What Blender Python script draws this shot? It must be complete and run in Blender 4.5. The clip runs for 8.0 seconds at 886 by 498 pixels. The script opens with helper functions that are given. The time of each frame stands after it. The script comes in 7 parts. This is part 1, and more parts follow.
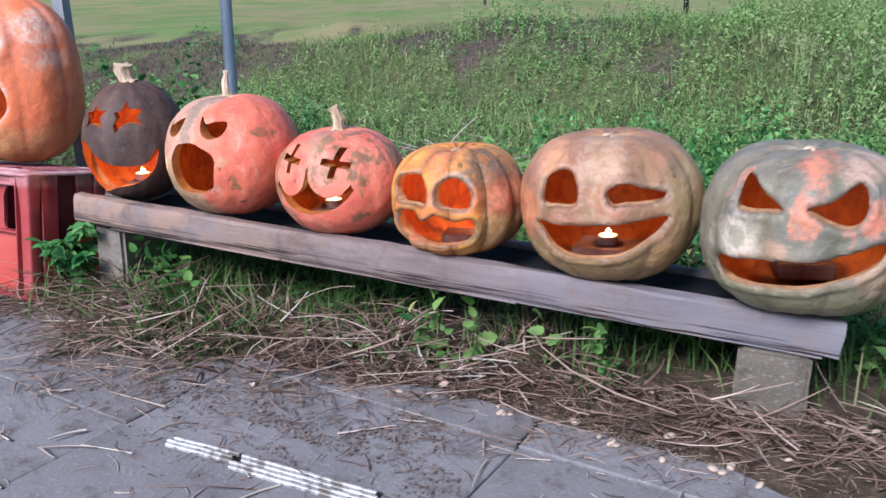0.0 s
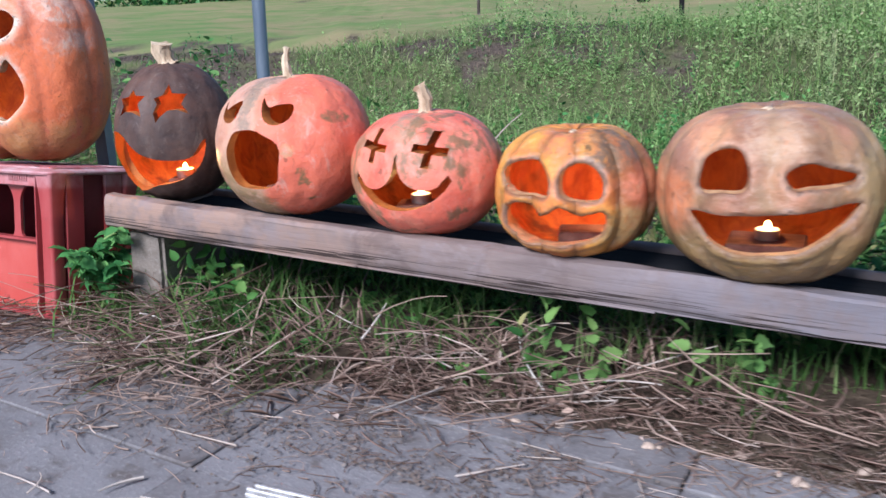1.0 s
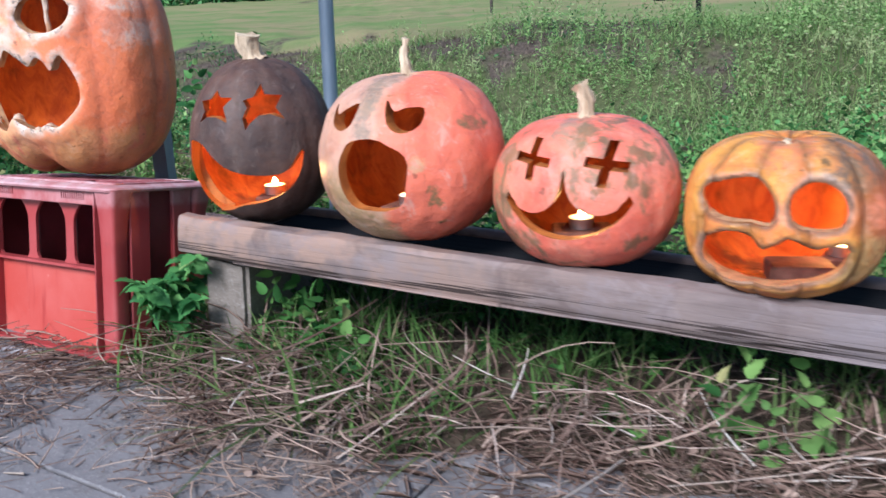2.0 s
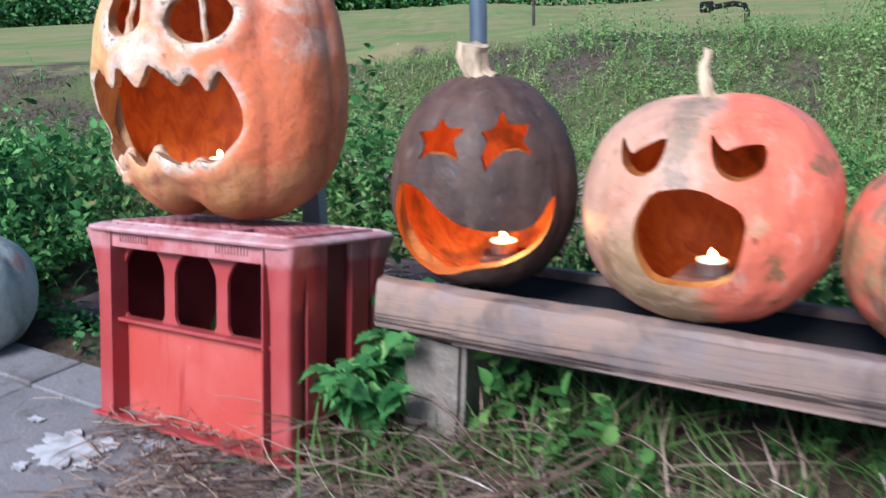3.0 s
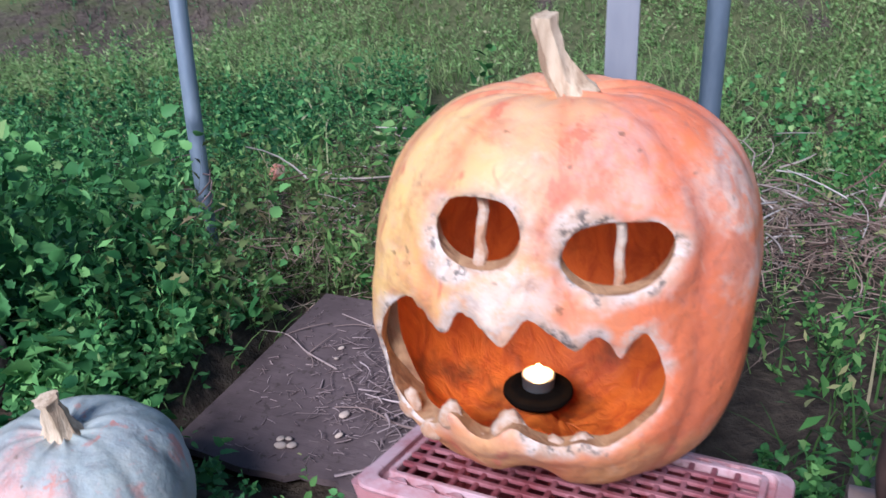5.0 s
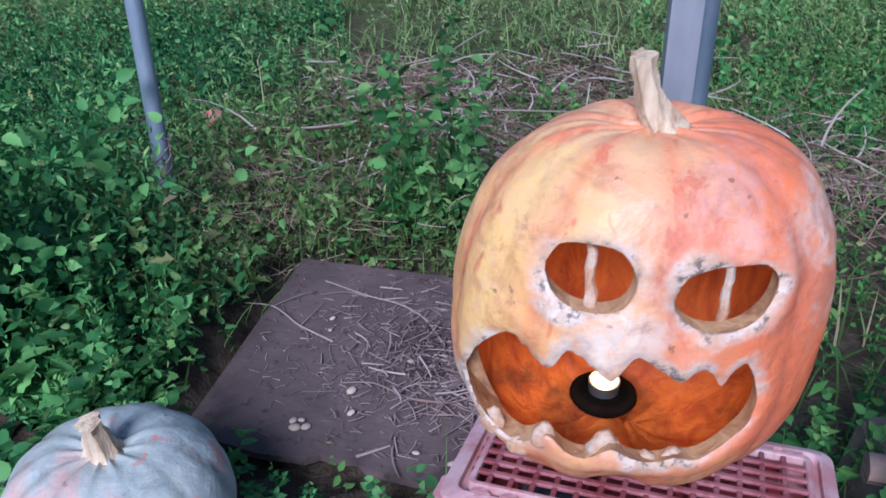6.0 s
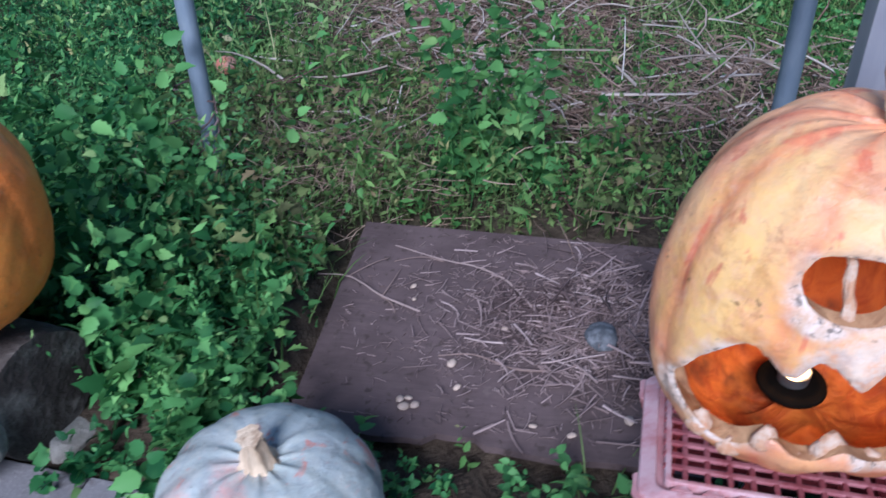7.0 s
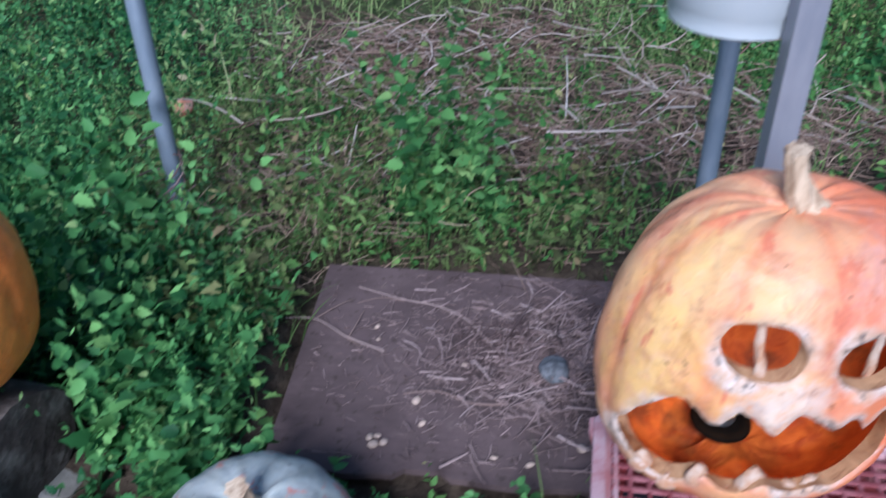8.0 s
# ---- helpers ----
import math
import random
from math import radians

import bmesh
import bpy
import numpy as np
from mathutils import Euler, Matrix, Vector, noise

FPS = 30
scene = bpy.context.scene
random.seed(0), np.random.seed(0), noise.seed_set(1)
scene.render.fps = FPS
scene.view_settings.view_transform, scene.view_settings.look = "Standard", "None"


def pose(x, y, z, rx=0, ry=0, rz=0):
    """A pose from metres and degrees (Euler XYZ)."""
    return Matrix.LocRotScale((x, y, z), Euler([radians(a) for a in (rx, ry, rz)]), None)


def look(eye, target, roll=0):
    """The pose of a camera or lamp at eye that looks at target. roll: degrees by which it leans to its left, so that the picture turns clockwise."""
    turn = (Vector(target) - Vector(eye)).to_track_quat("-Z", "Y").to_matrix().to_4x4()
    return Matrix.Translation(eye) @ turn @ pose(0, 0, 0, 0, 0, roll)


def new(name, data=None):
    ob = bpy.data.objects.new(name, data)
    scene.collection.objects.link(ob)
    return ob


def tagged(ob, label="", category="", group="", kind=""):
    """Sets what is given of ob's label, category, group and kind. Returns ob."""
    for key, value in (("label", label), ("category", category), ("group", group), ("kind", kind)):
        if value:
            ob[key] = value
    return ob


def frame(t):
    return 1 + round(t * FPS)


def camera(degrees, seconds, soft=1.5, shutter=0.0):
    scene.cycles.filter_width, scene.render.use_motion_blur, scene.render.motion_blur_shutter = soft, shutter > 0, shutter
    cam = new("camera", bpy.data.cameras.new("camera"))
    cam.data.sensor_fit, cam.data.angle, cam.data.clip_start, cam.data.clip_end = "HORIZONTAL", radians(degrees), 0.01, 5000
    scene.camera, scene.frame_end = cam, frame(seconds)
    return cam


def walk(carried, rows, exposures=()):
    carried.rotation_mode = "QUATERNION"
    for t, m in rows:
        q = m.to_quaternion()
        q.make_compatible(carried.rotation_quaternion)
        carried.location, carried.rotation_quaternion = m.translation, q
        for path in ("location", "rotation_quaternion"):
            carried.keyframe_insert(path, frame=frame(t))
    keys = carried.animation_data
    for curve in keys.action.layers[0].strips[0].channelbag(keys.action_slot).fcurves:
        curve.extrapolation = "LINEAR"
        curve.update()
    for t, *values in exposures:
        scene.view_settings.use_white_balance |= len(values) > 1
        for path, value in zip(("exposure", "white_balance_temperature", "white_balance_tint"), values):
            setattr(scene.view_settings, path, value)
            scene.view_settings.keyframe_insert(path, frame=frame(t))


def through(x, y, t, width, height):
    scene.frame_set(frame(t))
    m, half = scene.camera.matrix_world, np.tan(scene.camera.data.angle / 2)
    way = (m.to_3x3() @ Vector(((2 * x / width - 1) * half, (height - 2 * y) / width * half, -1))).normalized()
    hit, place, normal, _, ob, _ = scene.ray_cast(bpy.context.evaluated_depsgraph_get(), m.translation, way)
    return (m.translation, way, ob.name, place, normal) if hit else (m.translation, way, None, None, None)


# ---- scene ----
cam = camera(55.4, 8.0, shutter=0.4)
METRES, EYE, TILT, LEAN, TURN = 3.0, 0.755, -16.5, 2.0, 0.0
ROWS = [
    (0.0, 0.0, 0.0, 0.0, -0.0, 0.0, 0.0),
    (0.5, -0.0296, 0.0433, -0.0104, -0.43, 0.33, 0.25),
    (1.0, -0.0763, 0.0942, -0.0065, -1.01, 0.92, 0.83),
    (1.2, -0.0964, 0.1194, -0.0043, -1.19, 0.93, 1.16),
    (2.3, -0.1916, 0.2253, 0.0214, -0.96, 1.07, 0.9),
    (2.5, -0.2198, 0.2521, 0.0232, -0.58, 1.69, 1.03),
    (3.0, -0.2748, 0.3149, 0.0474, 0.36, 1.83, 0.64),
    (3.5, -0.3316, 0.3675, 0.0903, 0.22, 1.38, 0.59),
    (4.0, -0.3878, 0.4031, 0.1231, -0.89, -0.62, 0.46),
    (4.5, -0.427, 0.4319, 0.1633, -2.82, -3.21, 0.78),
    (4.7, -0.4432, 0.4491, 0.1806, -3.76, -4.74, 1.28),
    (5.8, -0.527, 0.4798, 0.2508, -12.37, -12.5, 2.76),
    (6.0, -0.5356, 0.4831, 0.2541, -13.47, -13.85, 3.0),
    (6.5, -0.5741, 0.5088, 0.265, -15.81, -17.19, 3.83),
    (7.0, -0.6182, 0.5324, 0.2886, -17.49, -19.82, 4.55),
    (7.5, -0.6587, 0.526, 0.2908, -19.04, -21.17, 5.14),
    (8.0, -0.6289, 0.5059, 0.3268, -21.15, -19.65, 5.24),
]
walk(cam, [(t, pose(0, 0, EYE, TILT, LEAN, TURN) @ pose(METRES * x, METRES * y, METRES * z, 90 + pitch, roll, yaw)) for t, x, y, z, yaw, pitch, roll in ROWS], exposures=[(0.0, 1.52, 5570, 8), (1.0, 1.52, 5570, 8), (2.5, 1.53, 5500, 4), (3.0, 1.53, 5500, 5), (4.0, 1.42, 5580, 10), (4.5, 1.39, 5530, 11), (6.0, 1.12, 5040, 11), (8.0, 1.19, 5150, 10)])

# a little light from the dusk sky and a low soft sun behind the camera
world = bpy.data.worlds.new("dusk_sky")
scene.world = world
world.use_nodes = True
wn = world.node_tree.nodes
sky = wn.new("ShaderNodeTexSky")
sky.sky_type = "NISHITA"
sky.sun_disc = False
sky.sun_elevation, sky.sun_rotation = radians(38), radians(212)
sky.air_density, sky.dust_density, sky.ozone_density = 1.0, 0.8, 1.5
world.node_tree.links.new(sky.outputs[0], wn["Background"].inputs[0])
wn["Background"].inputs[1].default_value = 0.047
sun_data = bpy.data.lights.new("sun", "SUN")
sun_data.energy, sun_data.angle, sun_data.color = 2.3, radians(22), (1.0, 0.915, 0.885)
sun = new("sun", sun_data)
sun.matrix_world = look((-6.0, -6.7, 8.8), (-0.6, 2.0, 0.3))


# ---------------------------------------------------------------- materials
class Nodes:
    """A short hand for node materials."""

    def __init__(self, name, rough=0.6, metal=0.0, spec=0.4):
        self.mat = bpy.data.materials.new(name)
        self.mat.use_nodes = True
        self.t = self.mat.node_tree
        self.b = self.t.nodes["Principled BSDF"]
        self.b.inputs["Roughness"].default_value = rough
        self.b.inputs["Metallic"].default_value = metal
        self.b.inputs["Specular IOR Level"].default_value = spec
        self.co = self.t.nodes.new("ShaderNodeTexCoord").outputs["Object"]

    def link(self, a, b):
        self.t.links.new(a, b)

    def put(self, socket, value):
        if isinstance(value, bpy.types.NodeSocket):
            self.link(value, socket)
        elif isinstance(value, tuple):
            socket.default_value = (*value, 1.0) if len(socket.default_value) == 4 else value
        else:
            socket.default_value = value

    def scaled(self, x, y, z, co=None):
        n = self.t.nodes.new("ShaderNodeMapping")
        n.inputs["Scale"].default_value = (x, y, z)
        self.link(co or self.co, n.inputs["Vector"])
        return n.outputs[0]

    def noise(self, scale, detail=4.0, rough=0.55, co=None, warp=0.0):
        n = self.t.nodes.new("ShaderNodeTexNoise")
        n.inputs["Scale"].default_value, n.inputs["Detail"].default_value = scale, detail
        n.inputs["Roughness"].default_value, n.inputs["Distortion"].default_value = rough, warp
        self.link(co or self.co, n.inputs["Vector"])
        return n.outputs["Fac"]

    def voronoi(self, scale, co=None):
        n = self.t.nodes.new("ShaderNodeTexVoronoi")
        n.inputs["Scale"].default_value = scale
        self.link(co or self.co, n.inputs["Vector"])
        return n.outputs["Distance"]

    def ramp(self, fac, lo, hi, a=0.0, b=1.0):
        n = self.t.nodes.new("ShaderNodeMapRange")
        n.interpolation_type = "SMOOTHSTEP"
        self.link(fac, n.inputs["Value"])
        for k, v in (("From Min", lo), ("From Max", hi), ("To Min", a), ("To Max", b)):
            n.inputs[k].default_value = v
        return n.outputs["Result"]

    def mix(self, fac, a, b, kind="MIX"):
        n = self.t.nodes.new("ShaderNodeMix")
        n.data_type, n.blend_type = "RGBA", kind
        self.put(n.inputs[0], fac)
        self.put(n.inputs[6], a)
        self.put(n.inputs[7], b)
        return n.outputs[2]

    def math(self, op, a, b=0.0):
        n = self.t.nodes.new("ShaderNodeMath")
        n.operation = op
        self.put(n.inputs[0], a)
        self.put(n.inputs[1], b)
        return n.outputs[0]

    def axis(self, i):
        n = self.t.nodes.new("ShaderNodeSeparateXYZ")
        self.link(self.co, n.inputs[0])
        return n.outputs[i]

    def attribute(self, name):
        n = self.t.nodes.new("ShaderNodeAttribute")
        n.attribute_name = name
        return n.outputs["Fac"]

    def island(self):
        return self.t.nodes.new("ShaderNodeNewGeometry").outputs["Random Per Island"]

    def random(self):
        return self.t.nodes.new("ShaderNodeObjectInfo").outputs["Random"]

    def color(self, value):
        self.put(self.b.inputs["Base Color"], value)
        return self

    def rough(self, value):
        self.put(self.b.inputs["Roughness"], value)
        return self

    def bump(self, height, strength=0.4, distance=0.004):
        n = self.t.nodes.new("ShaderNodeBump")
        n.inputs["Strength"].default_value, n.inputs["Distance"].default_value = strength, distance
        self.link(height, n.inputs["Height"])
        self.link(n.outputs[0], self.b.inputs["Normal"])
        return self


def skin_material(name, base, alt, patch, alt_at=0.55, patch_at=0.62, stripe_at=0.66, side=None, mould=0.0, scale=1.0, seam=None, low=None, spots=(), burn=0.0, dry=0.42, relief=0.45, gloss=(0.36, 0.6)):
    """Pumpkin rind: two ground colours, blotches and streaks along the ribs, pores, and a pale dried rim round the cuts."""
    m = Nodes(name, rough=0.42, spec=0.35)
    big = m.noise(7 * scale, 5, 0.6, warp=0.6)
    col = m.mix(m.ramp(big, alt_at - 0.09, alt_at + 0.09), base, alt)
    if side:
        tint, at, width = side
        wob = m.math("ADD", m.axis(0), m.math("MULTIPLY", m.math("SUBTRACT", m.noise(9, 4), 0.5), 0.09))
        col = m.mix(m.ramp(wob, at - width, at + width), col, tint)
    if low:
        tint, at, width = low
        wob = m.math("ADD", m.axis(2), m.math("MULTIPLY", m.math("SUBTRACT", m.noise(10, 4), 0.5), 0.10))
        col = m.mix(m.ramp(wob, at - width, at + width, 0.9, 0.0), col, tint)
    warp = m.math("MULTIPLY", m.math("SUBTRACT", m.noise(24, 5, 0.65), 0.5), 0.075)
    front = m.ramp(m.axis(1), -0.02, 0.02, 1, 0)
    fleck = m.ramp(m.noise(48, 5, 0.7, warp=0.6), 0.36, 0.56, 0.35, 1.0)
    for u, v, r, tint in spots:
        dx, dz = m.math("SUBTRACT", m.axis(0), u), m.math("SUBTRACT", m.axis(2), v)
        d = m.math("SQRT", m.math("ADD", m.math("MULTIPLY", dx, dx), m.math("MULTIPLY", dz, dz)))
        mask = m.math("MULTIPLY", m.ramp(m.math("ADD", d, warp), r * 0.6, r * 1.25, 1, 0), m.math("MULTIPLY", front, fleck))
        col = m.mix(m.math("MULTIPLY", mask, 0.9), col, tint)
    streak = m.noise(26, 4, 0.6, co=m.scaled(1, 1, 0.16), warp=0.4)
    col = m.mix(m.ramp(streak, stripe_at - 0.03, stripe_at + 0.05, 0, 0.85), col, patch)
    blot = m.noise(15 * scale, 5, 0.65, co=m.scaled(1, 1, 0.7), warp=0.3)
    col = m.mix(m.ramp(blot, patch_at - 0.03, patch_at + 0.05, 0, 0.85), col, patch)
    if seam:
        col = m.mix(m.math("MULTIPLY", m.attribute("groove"), seam[1]), col, seam[0])
    fine = m.noise(95, 5, 0.7)
    col = m.mix(m.ramp(fine, 0.3, 0.7, 0.0, 0.45), col, m.mix(0.5, base, (0.9, 0.7, 0.5)), "SOFT_LIGHT")
    mott = m.noise(17, 5, 0.7, warp=0.5)
    col = m.mix(m.ramp(mott, 0.35, 0.68, 0.0, 0.30), col, (0.95, 0.78, 0.62), "SOFT_LIGHT")
    col = m.mix(m.ramp(mott, 0.50, 0.30, 0.0, 0.34), col, (0.35, 0.14, 0.08), "MULTIPLY")
    scurf = m.noise(42, 5, 0.75, co=m.scaled(1, 1, 0.55), warp=0.8)
    col = m.mix(m.ramp(scurf, 0.54, 0.70, 0.0, dry), col, m.mix(0.55, base, (0.62, 0.52, 0.44)))
    col = m.mix(m.ramp(scurf, 0.42, 0.28, 0.0, 0.45), col, m.mix(0.6, patch, (0.05, 0.03, 0.02)))
    pores = m.ramp(m.noise(60, 2, 0.5), 0.7, 0.76, 0, 0.55)
    col = m.mix(pores, col, (0.06, 0.035, 0.02))
    if mould:
        edge = m.math("ADD", m.attribute("rim"), m.math("MULTIPLY", m.math("SUBTRACT", m.noise(38, 4, 0.6), 0.5), 0.7))
        edge = m.math("ADD", edge, m.math("MULTIPLY", m.math("SUBTRACT", m.noise(11, 3, 0.5), 0.54), 2.6))
        crust = m.mix(m.ramp(m.noise(30, 5, 0.7, warp=0.5), 0.36, 0.62), (0.66, 0.57, 0.51), (0.52, 0.36, 0.26))
        col = m.mix(m.ramp(edge, 0.42, 1.0, 0, mould), col, crust)
        dark = m.math("MULTIPLY", m.ramp(m.noise(85, 4, 0.7), 0.50, 0.62, 0, 0.85), m.ramp(edge, 0.72, 1.0))
        col = m.mix(dark, col, (0.10, 0.08, 0.07))
    if burn:
        edge = m.math("ADD", m.attribute("rim"), m.math("MULTIPLY", m.math("SUBTRACT", m.noise(45, 4, 0.65), 0.5), 0.6))
        col = m.mix(m.ramp(edge, 0.55, 0.95, 0, burn), col, (0.13, 0.062, 0.035))
    m.color(col)
    m.rough(m.ramp(blot, 0.3, 0.7, *gloss))
    h = m.math("ADD", m.math("MULTIPLY", m.noise(30, 4), 1.0), m.math("MULTIPLY", fine, 0.35))
    return m.bump(m.math("ADD", h, m.math("MULTIPLY", m.noise(11, 3, 0.5), 1.2)), relief, 0.009).mat


def flesh_material(name, a, b, rough=0.55):
    m = Nodes(name, rough=rough, spec=0.3)
    fibre = m.noise(34, 5, 0.65, co=m.scaled(1, 1, 0.5), warp=0.8)
    col = m.mix(m.ramp(fibre, 0.35, 0.7), a, b)
    col = m.mix(m.ramp(m.noise(11, 4, 0.6), 0.52, 0.70, 0, 0.8), col, (0.09, 0.026, 0.011))
    return m.color(col).bump(fibre, 0.6, 0.008).mat


M_FLESH = flesh_material("pumpkin_flesh", (0.50, 0.120, 0.014), (0.31, 0.050, 0.008))
M_CUT = flesh_material("cut_flesh", (0.40, 0.145, 0.036), (0.26, 0.075, 0.020))
M_CUT_PALE = flesh_material("dried_cut_flesh", (0.46, 0.27, 0.14), (0.27, 0.13, 0.065), 0.75)

mm = Nodes("stem_cork", rough=0.85, spec=0.2)
_f = mm.noise(60, 5, 0.7, co=mm.scaled(1, 1, 0.12))
M_STEM = mm.color(mm.mix(mm.ramp(_f, 0.35, 0.7), (0.62, 0.49, 0.35), (0.30, 0.20, 0.125))).bump(_f, 0.8, 0.006).mat

mm = Nodes("old_wood", rough=0.82, spec=0.25)
_g = mm.noise(9, 6, 0.68, co=mm.scaled(0.7, 5, 5), warp=0.7)
_w = mm.noise(3.2, 4, 0.6)
_end = mm.ramp(mm.axis(0), 1.0, 0.15)
_k = mm.ramp(mm.voronoi(3.4, mm.scaled(1, 2.2, 2.2)), 0.05, 0.16, 1, 0)
_c = mm.mix(mm.ramp(_g, 0.3, 0.72), (0.190, 0.148, 0.140), (0.145, 0.109, 0.103))
_c = mm.mix(mm.ramp(_w, 0.45, 0.7, 0, 0.6), _c, (0.225, 0.172, 0.155))
_c = mm.mix(mm.math('MULTIPLY', _end, mm.ramp(mm.noise(11, 4, 0.6), 0.38, 0.6)), _c, (0.295, 0.195, 0.153))
_c = mm.mix(mm.math("MULTIPLY", _k, 0.7), _c, (0.089, 0.056, 0.044))
_c = mm.mix(mm.ramp(mm.noise(48, 4, 0.7, co=mm.scaled(0.3, 6, 6)), 0.64, 0.72, 0, 0.18), _c, (0.050, 0.036, 0.032))
_c = mm.mix(mm.ramp(mm.noise(13, 5, 0.7), 0.5, 0.68, 0, 0.5), _c, (0.205, 0.170, 0.178))
_c = mm.mix(mm.ramp(mm.noise(26, 5, 0.7, co=mm.scaled(0.5, 1, 1), warp=0.8), 0.52, 0.66, 0, 0.4), _c, (0.24, 0.195, 0.195))
_c = mm.mix(mm.ramp(mm.noise(8, 4, 0.6, warp=1.0), 0.58, 0.70, 0, 0.5), _c, (0.110, 0.078, 0.070))
_c = mm.mix(mm.math('MULTIPLY', mm.ramp(mm.axis(0), 0.85, 1.5), mm.ramp(mm.noise(9, 5, 0.7), 0.35, 0.6, 0.2, 0.85)), _c, (0.168, 0.160, 0.186))
_split = mm.ramp(mm.noise(20, 3, 0.5, co=mm.scaled(0.25, 1, 16)), 0.55, 0.60, 0, 0.9)
_c = mm.mix(mm.math("MULTIPLY", _split, mm.ramp(mm.axis(2), -0.036, -0.050)), _c, (0.026, 0.018, 0.016))
_c = mm.mix(mm.ramp(mm.noise(30, 5, 0.7, co=mm.scaled(0.25, 5, 5)), 0.54, 0.70, 0, 0.10), _c, (0.089, 0.063, 0.063))
M_WOOD = mm.color(_c).bump(mm.math("SUBTRACT", _g, mm.math("MULTIPLY", _split, 0.5)), 0.36, 0.006).mat

# near-black: the shade of the bench gap is put into this colour
mm = Nodes("gap_dark", rough=0.95, spec=0.08)
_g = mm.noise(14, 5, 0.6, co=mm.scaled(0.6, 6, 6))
M_GAP_DARK = mm.color(mm.mix(_g, (0.008, 0.008, 0.010), (0.022, 0.021, 0.022))).bump(_g, 0.4, 0.004).mat


def concrete(name, a, b, dirt, pit=0.5):
    m = Nodes(name, rough=0.9, spec=0.25)
    n1, n2, n3 = m.noise(3.5, 5, 0.6), m.noise(120, 4, 0.7), m.noise(14, 5, 0.65)
    col = m.mix(m.ramp(n1, 0.35, 0.68), a, b)
    col = m.mix(m.ramp(n3, 0.52, 0.72, 0, 0.8), col, dirt)
    col = m.mix(m.ramp(m.noise(1.3, 5, 0.65), 0.45, 0.65, 0, 0.55), col, m.mix(0.5, b, dirt))
    col = m.mix(m.ramp(n2, 0.52, 0.70, 0, 0.55), col, m.mix(0.5, a, (0.5, 0.48, 0.46)))
    col = m.mix(m.ramp(m.noise(300, 3, 0.6), 0.58, 0.7, 0, 0.5), col, dirt)
    col = m.mix(m.ramp(m.noise(2.3, 6, 0.7, warp=0.8), 0.50, 0.66, 0, 0.6), col, m.mix(0.35, dirt, (0.05, 0.05, 0.055)))
    col = m.mix(m.math("MULTIPLY", m.random(), 0.25), col, dirt)
    return m.color(col).bump(m.math("ADD", n2, n3), pit, 0.004).mat


M_PAVE = concrete("paving_concrete", (0.212, 0.204, 0.216), (0.156, 0.150, 0.158), (0.100, 0.082, 0.075))
M_BLOCK = concrete("block_concrete", (0.27, 0.232, 0.205), (0.18, 0.15, 0.13), (0.09, 0.075, 0.06), 0.8)
# darker, browner concrete for the block under the right end
M_BLOCK_DARK = concrete("dark_block", (0.165, 0.142, 0.118), (0.115, 0.098, 0.082), (0.060, 0.050, 0.038), 0.8)
M_ROCK = concrete("rubble", (0.36, 0.345, 0.315), (0.25, 0.232, 0.205), (0.10, 0.085, 0.066), 0.9)

mm = Nodes("soil", rough=0.95, spec=0.1)
_a, _b = mm.noise(1.1, 5, 0.6), mm.noise(22, 5, 0.7)
_c = mm.mix(mm.ramp(_b, 0.35, 0.7), (0.045, 0.033, 0.024), (0.095, 0.072, 0.052))
_c = mm.mix(mm.math("MULTIPLY", mm.ramp(_a, 0.42, 0.62, 0, 0.8), mm.ramp(mm.axis(1), 3.0, 4.5)), _c, mm.mix(mm.ramp(_b, 0.3, 0.7), (0.025, 0.045, 0.015), (0.06, 0.09, 0.03)))
_c = mm.mix(mm.math("MULTIPLY", mm.ramp(mm.axis(1), 5.5, 7.5), 0.8), _c, mm.mix(mm.ramp(_b, 0.3, 0.7), (0.060, 0.075, 0.032), (0.125, 0.135, 0.062)))
_far = mm.ramp(mm.math("ADD", mm.axis(1), mm.math("MULTIPLY", mm.noise(0.6, 4, 0.6), 2.0)), 11.2, 13.2)
_field = mm.mix(mm.ramp(mm.noise(0.5, 6, 0.7, co=mm.scaled(0.6, 1.5, 1)), 0.35, 0.65), (0.255, 0.215, 0.115), (0.13, 0.20, 0.065))
_c = mm.mix(_far, _c, _field)
_c = mm.mix(mm.math("MULTIPLY", mm.attribute("bare"), mm.ramp(mm.noise(2.0, 5, 0.65), 0.36, 0.56, 0.15, 1.0)), _c, mm.mix(mm.ramp(_b, 0.35, 0.65), (0.055, 0.043, 0.036), (0.120, 0.094, 0.077)))
M_SOIL = mm.color(_c).bump(_b, 0.9, 0.02).mat


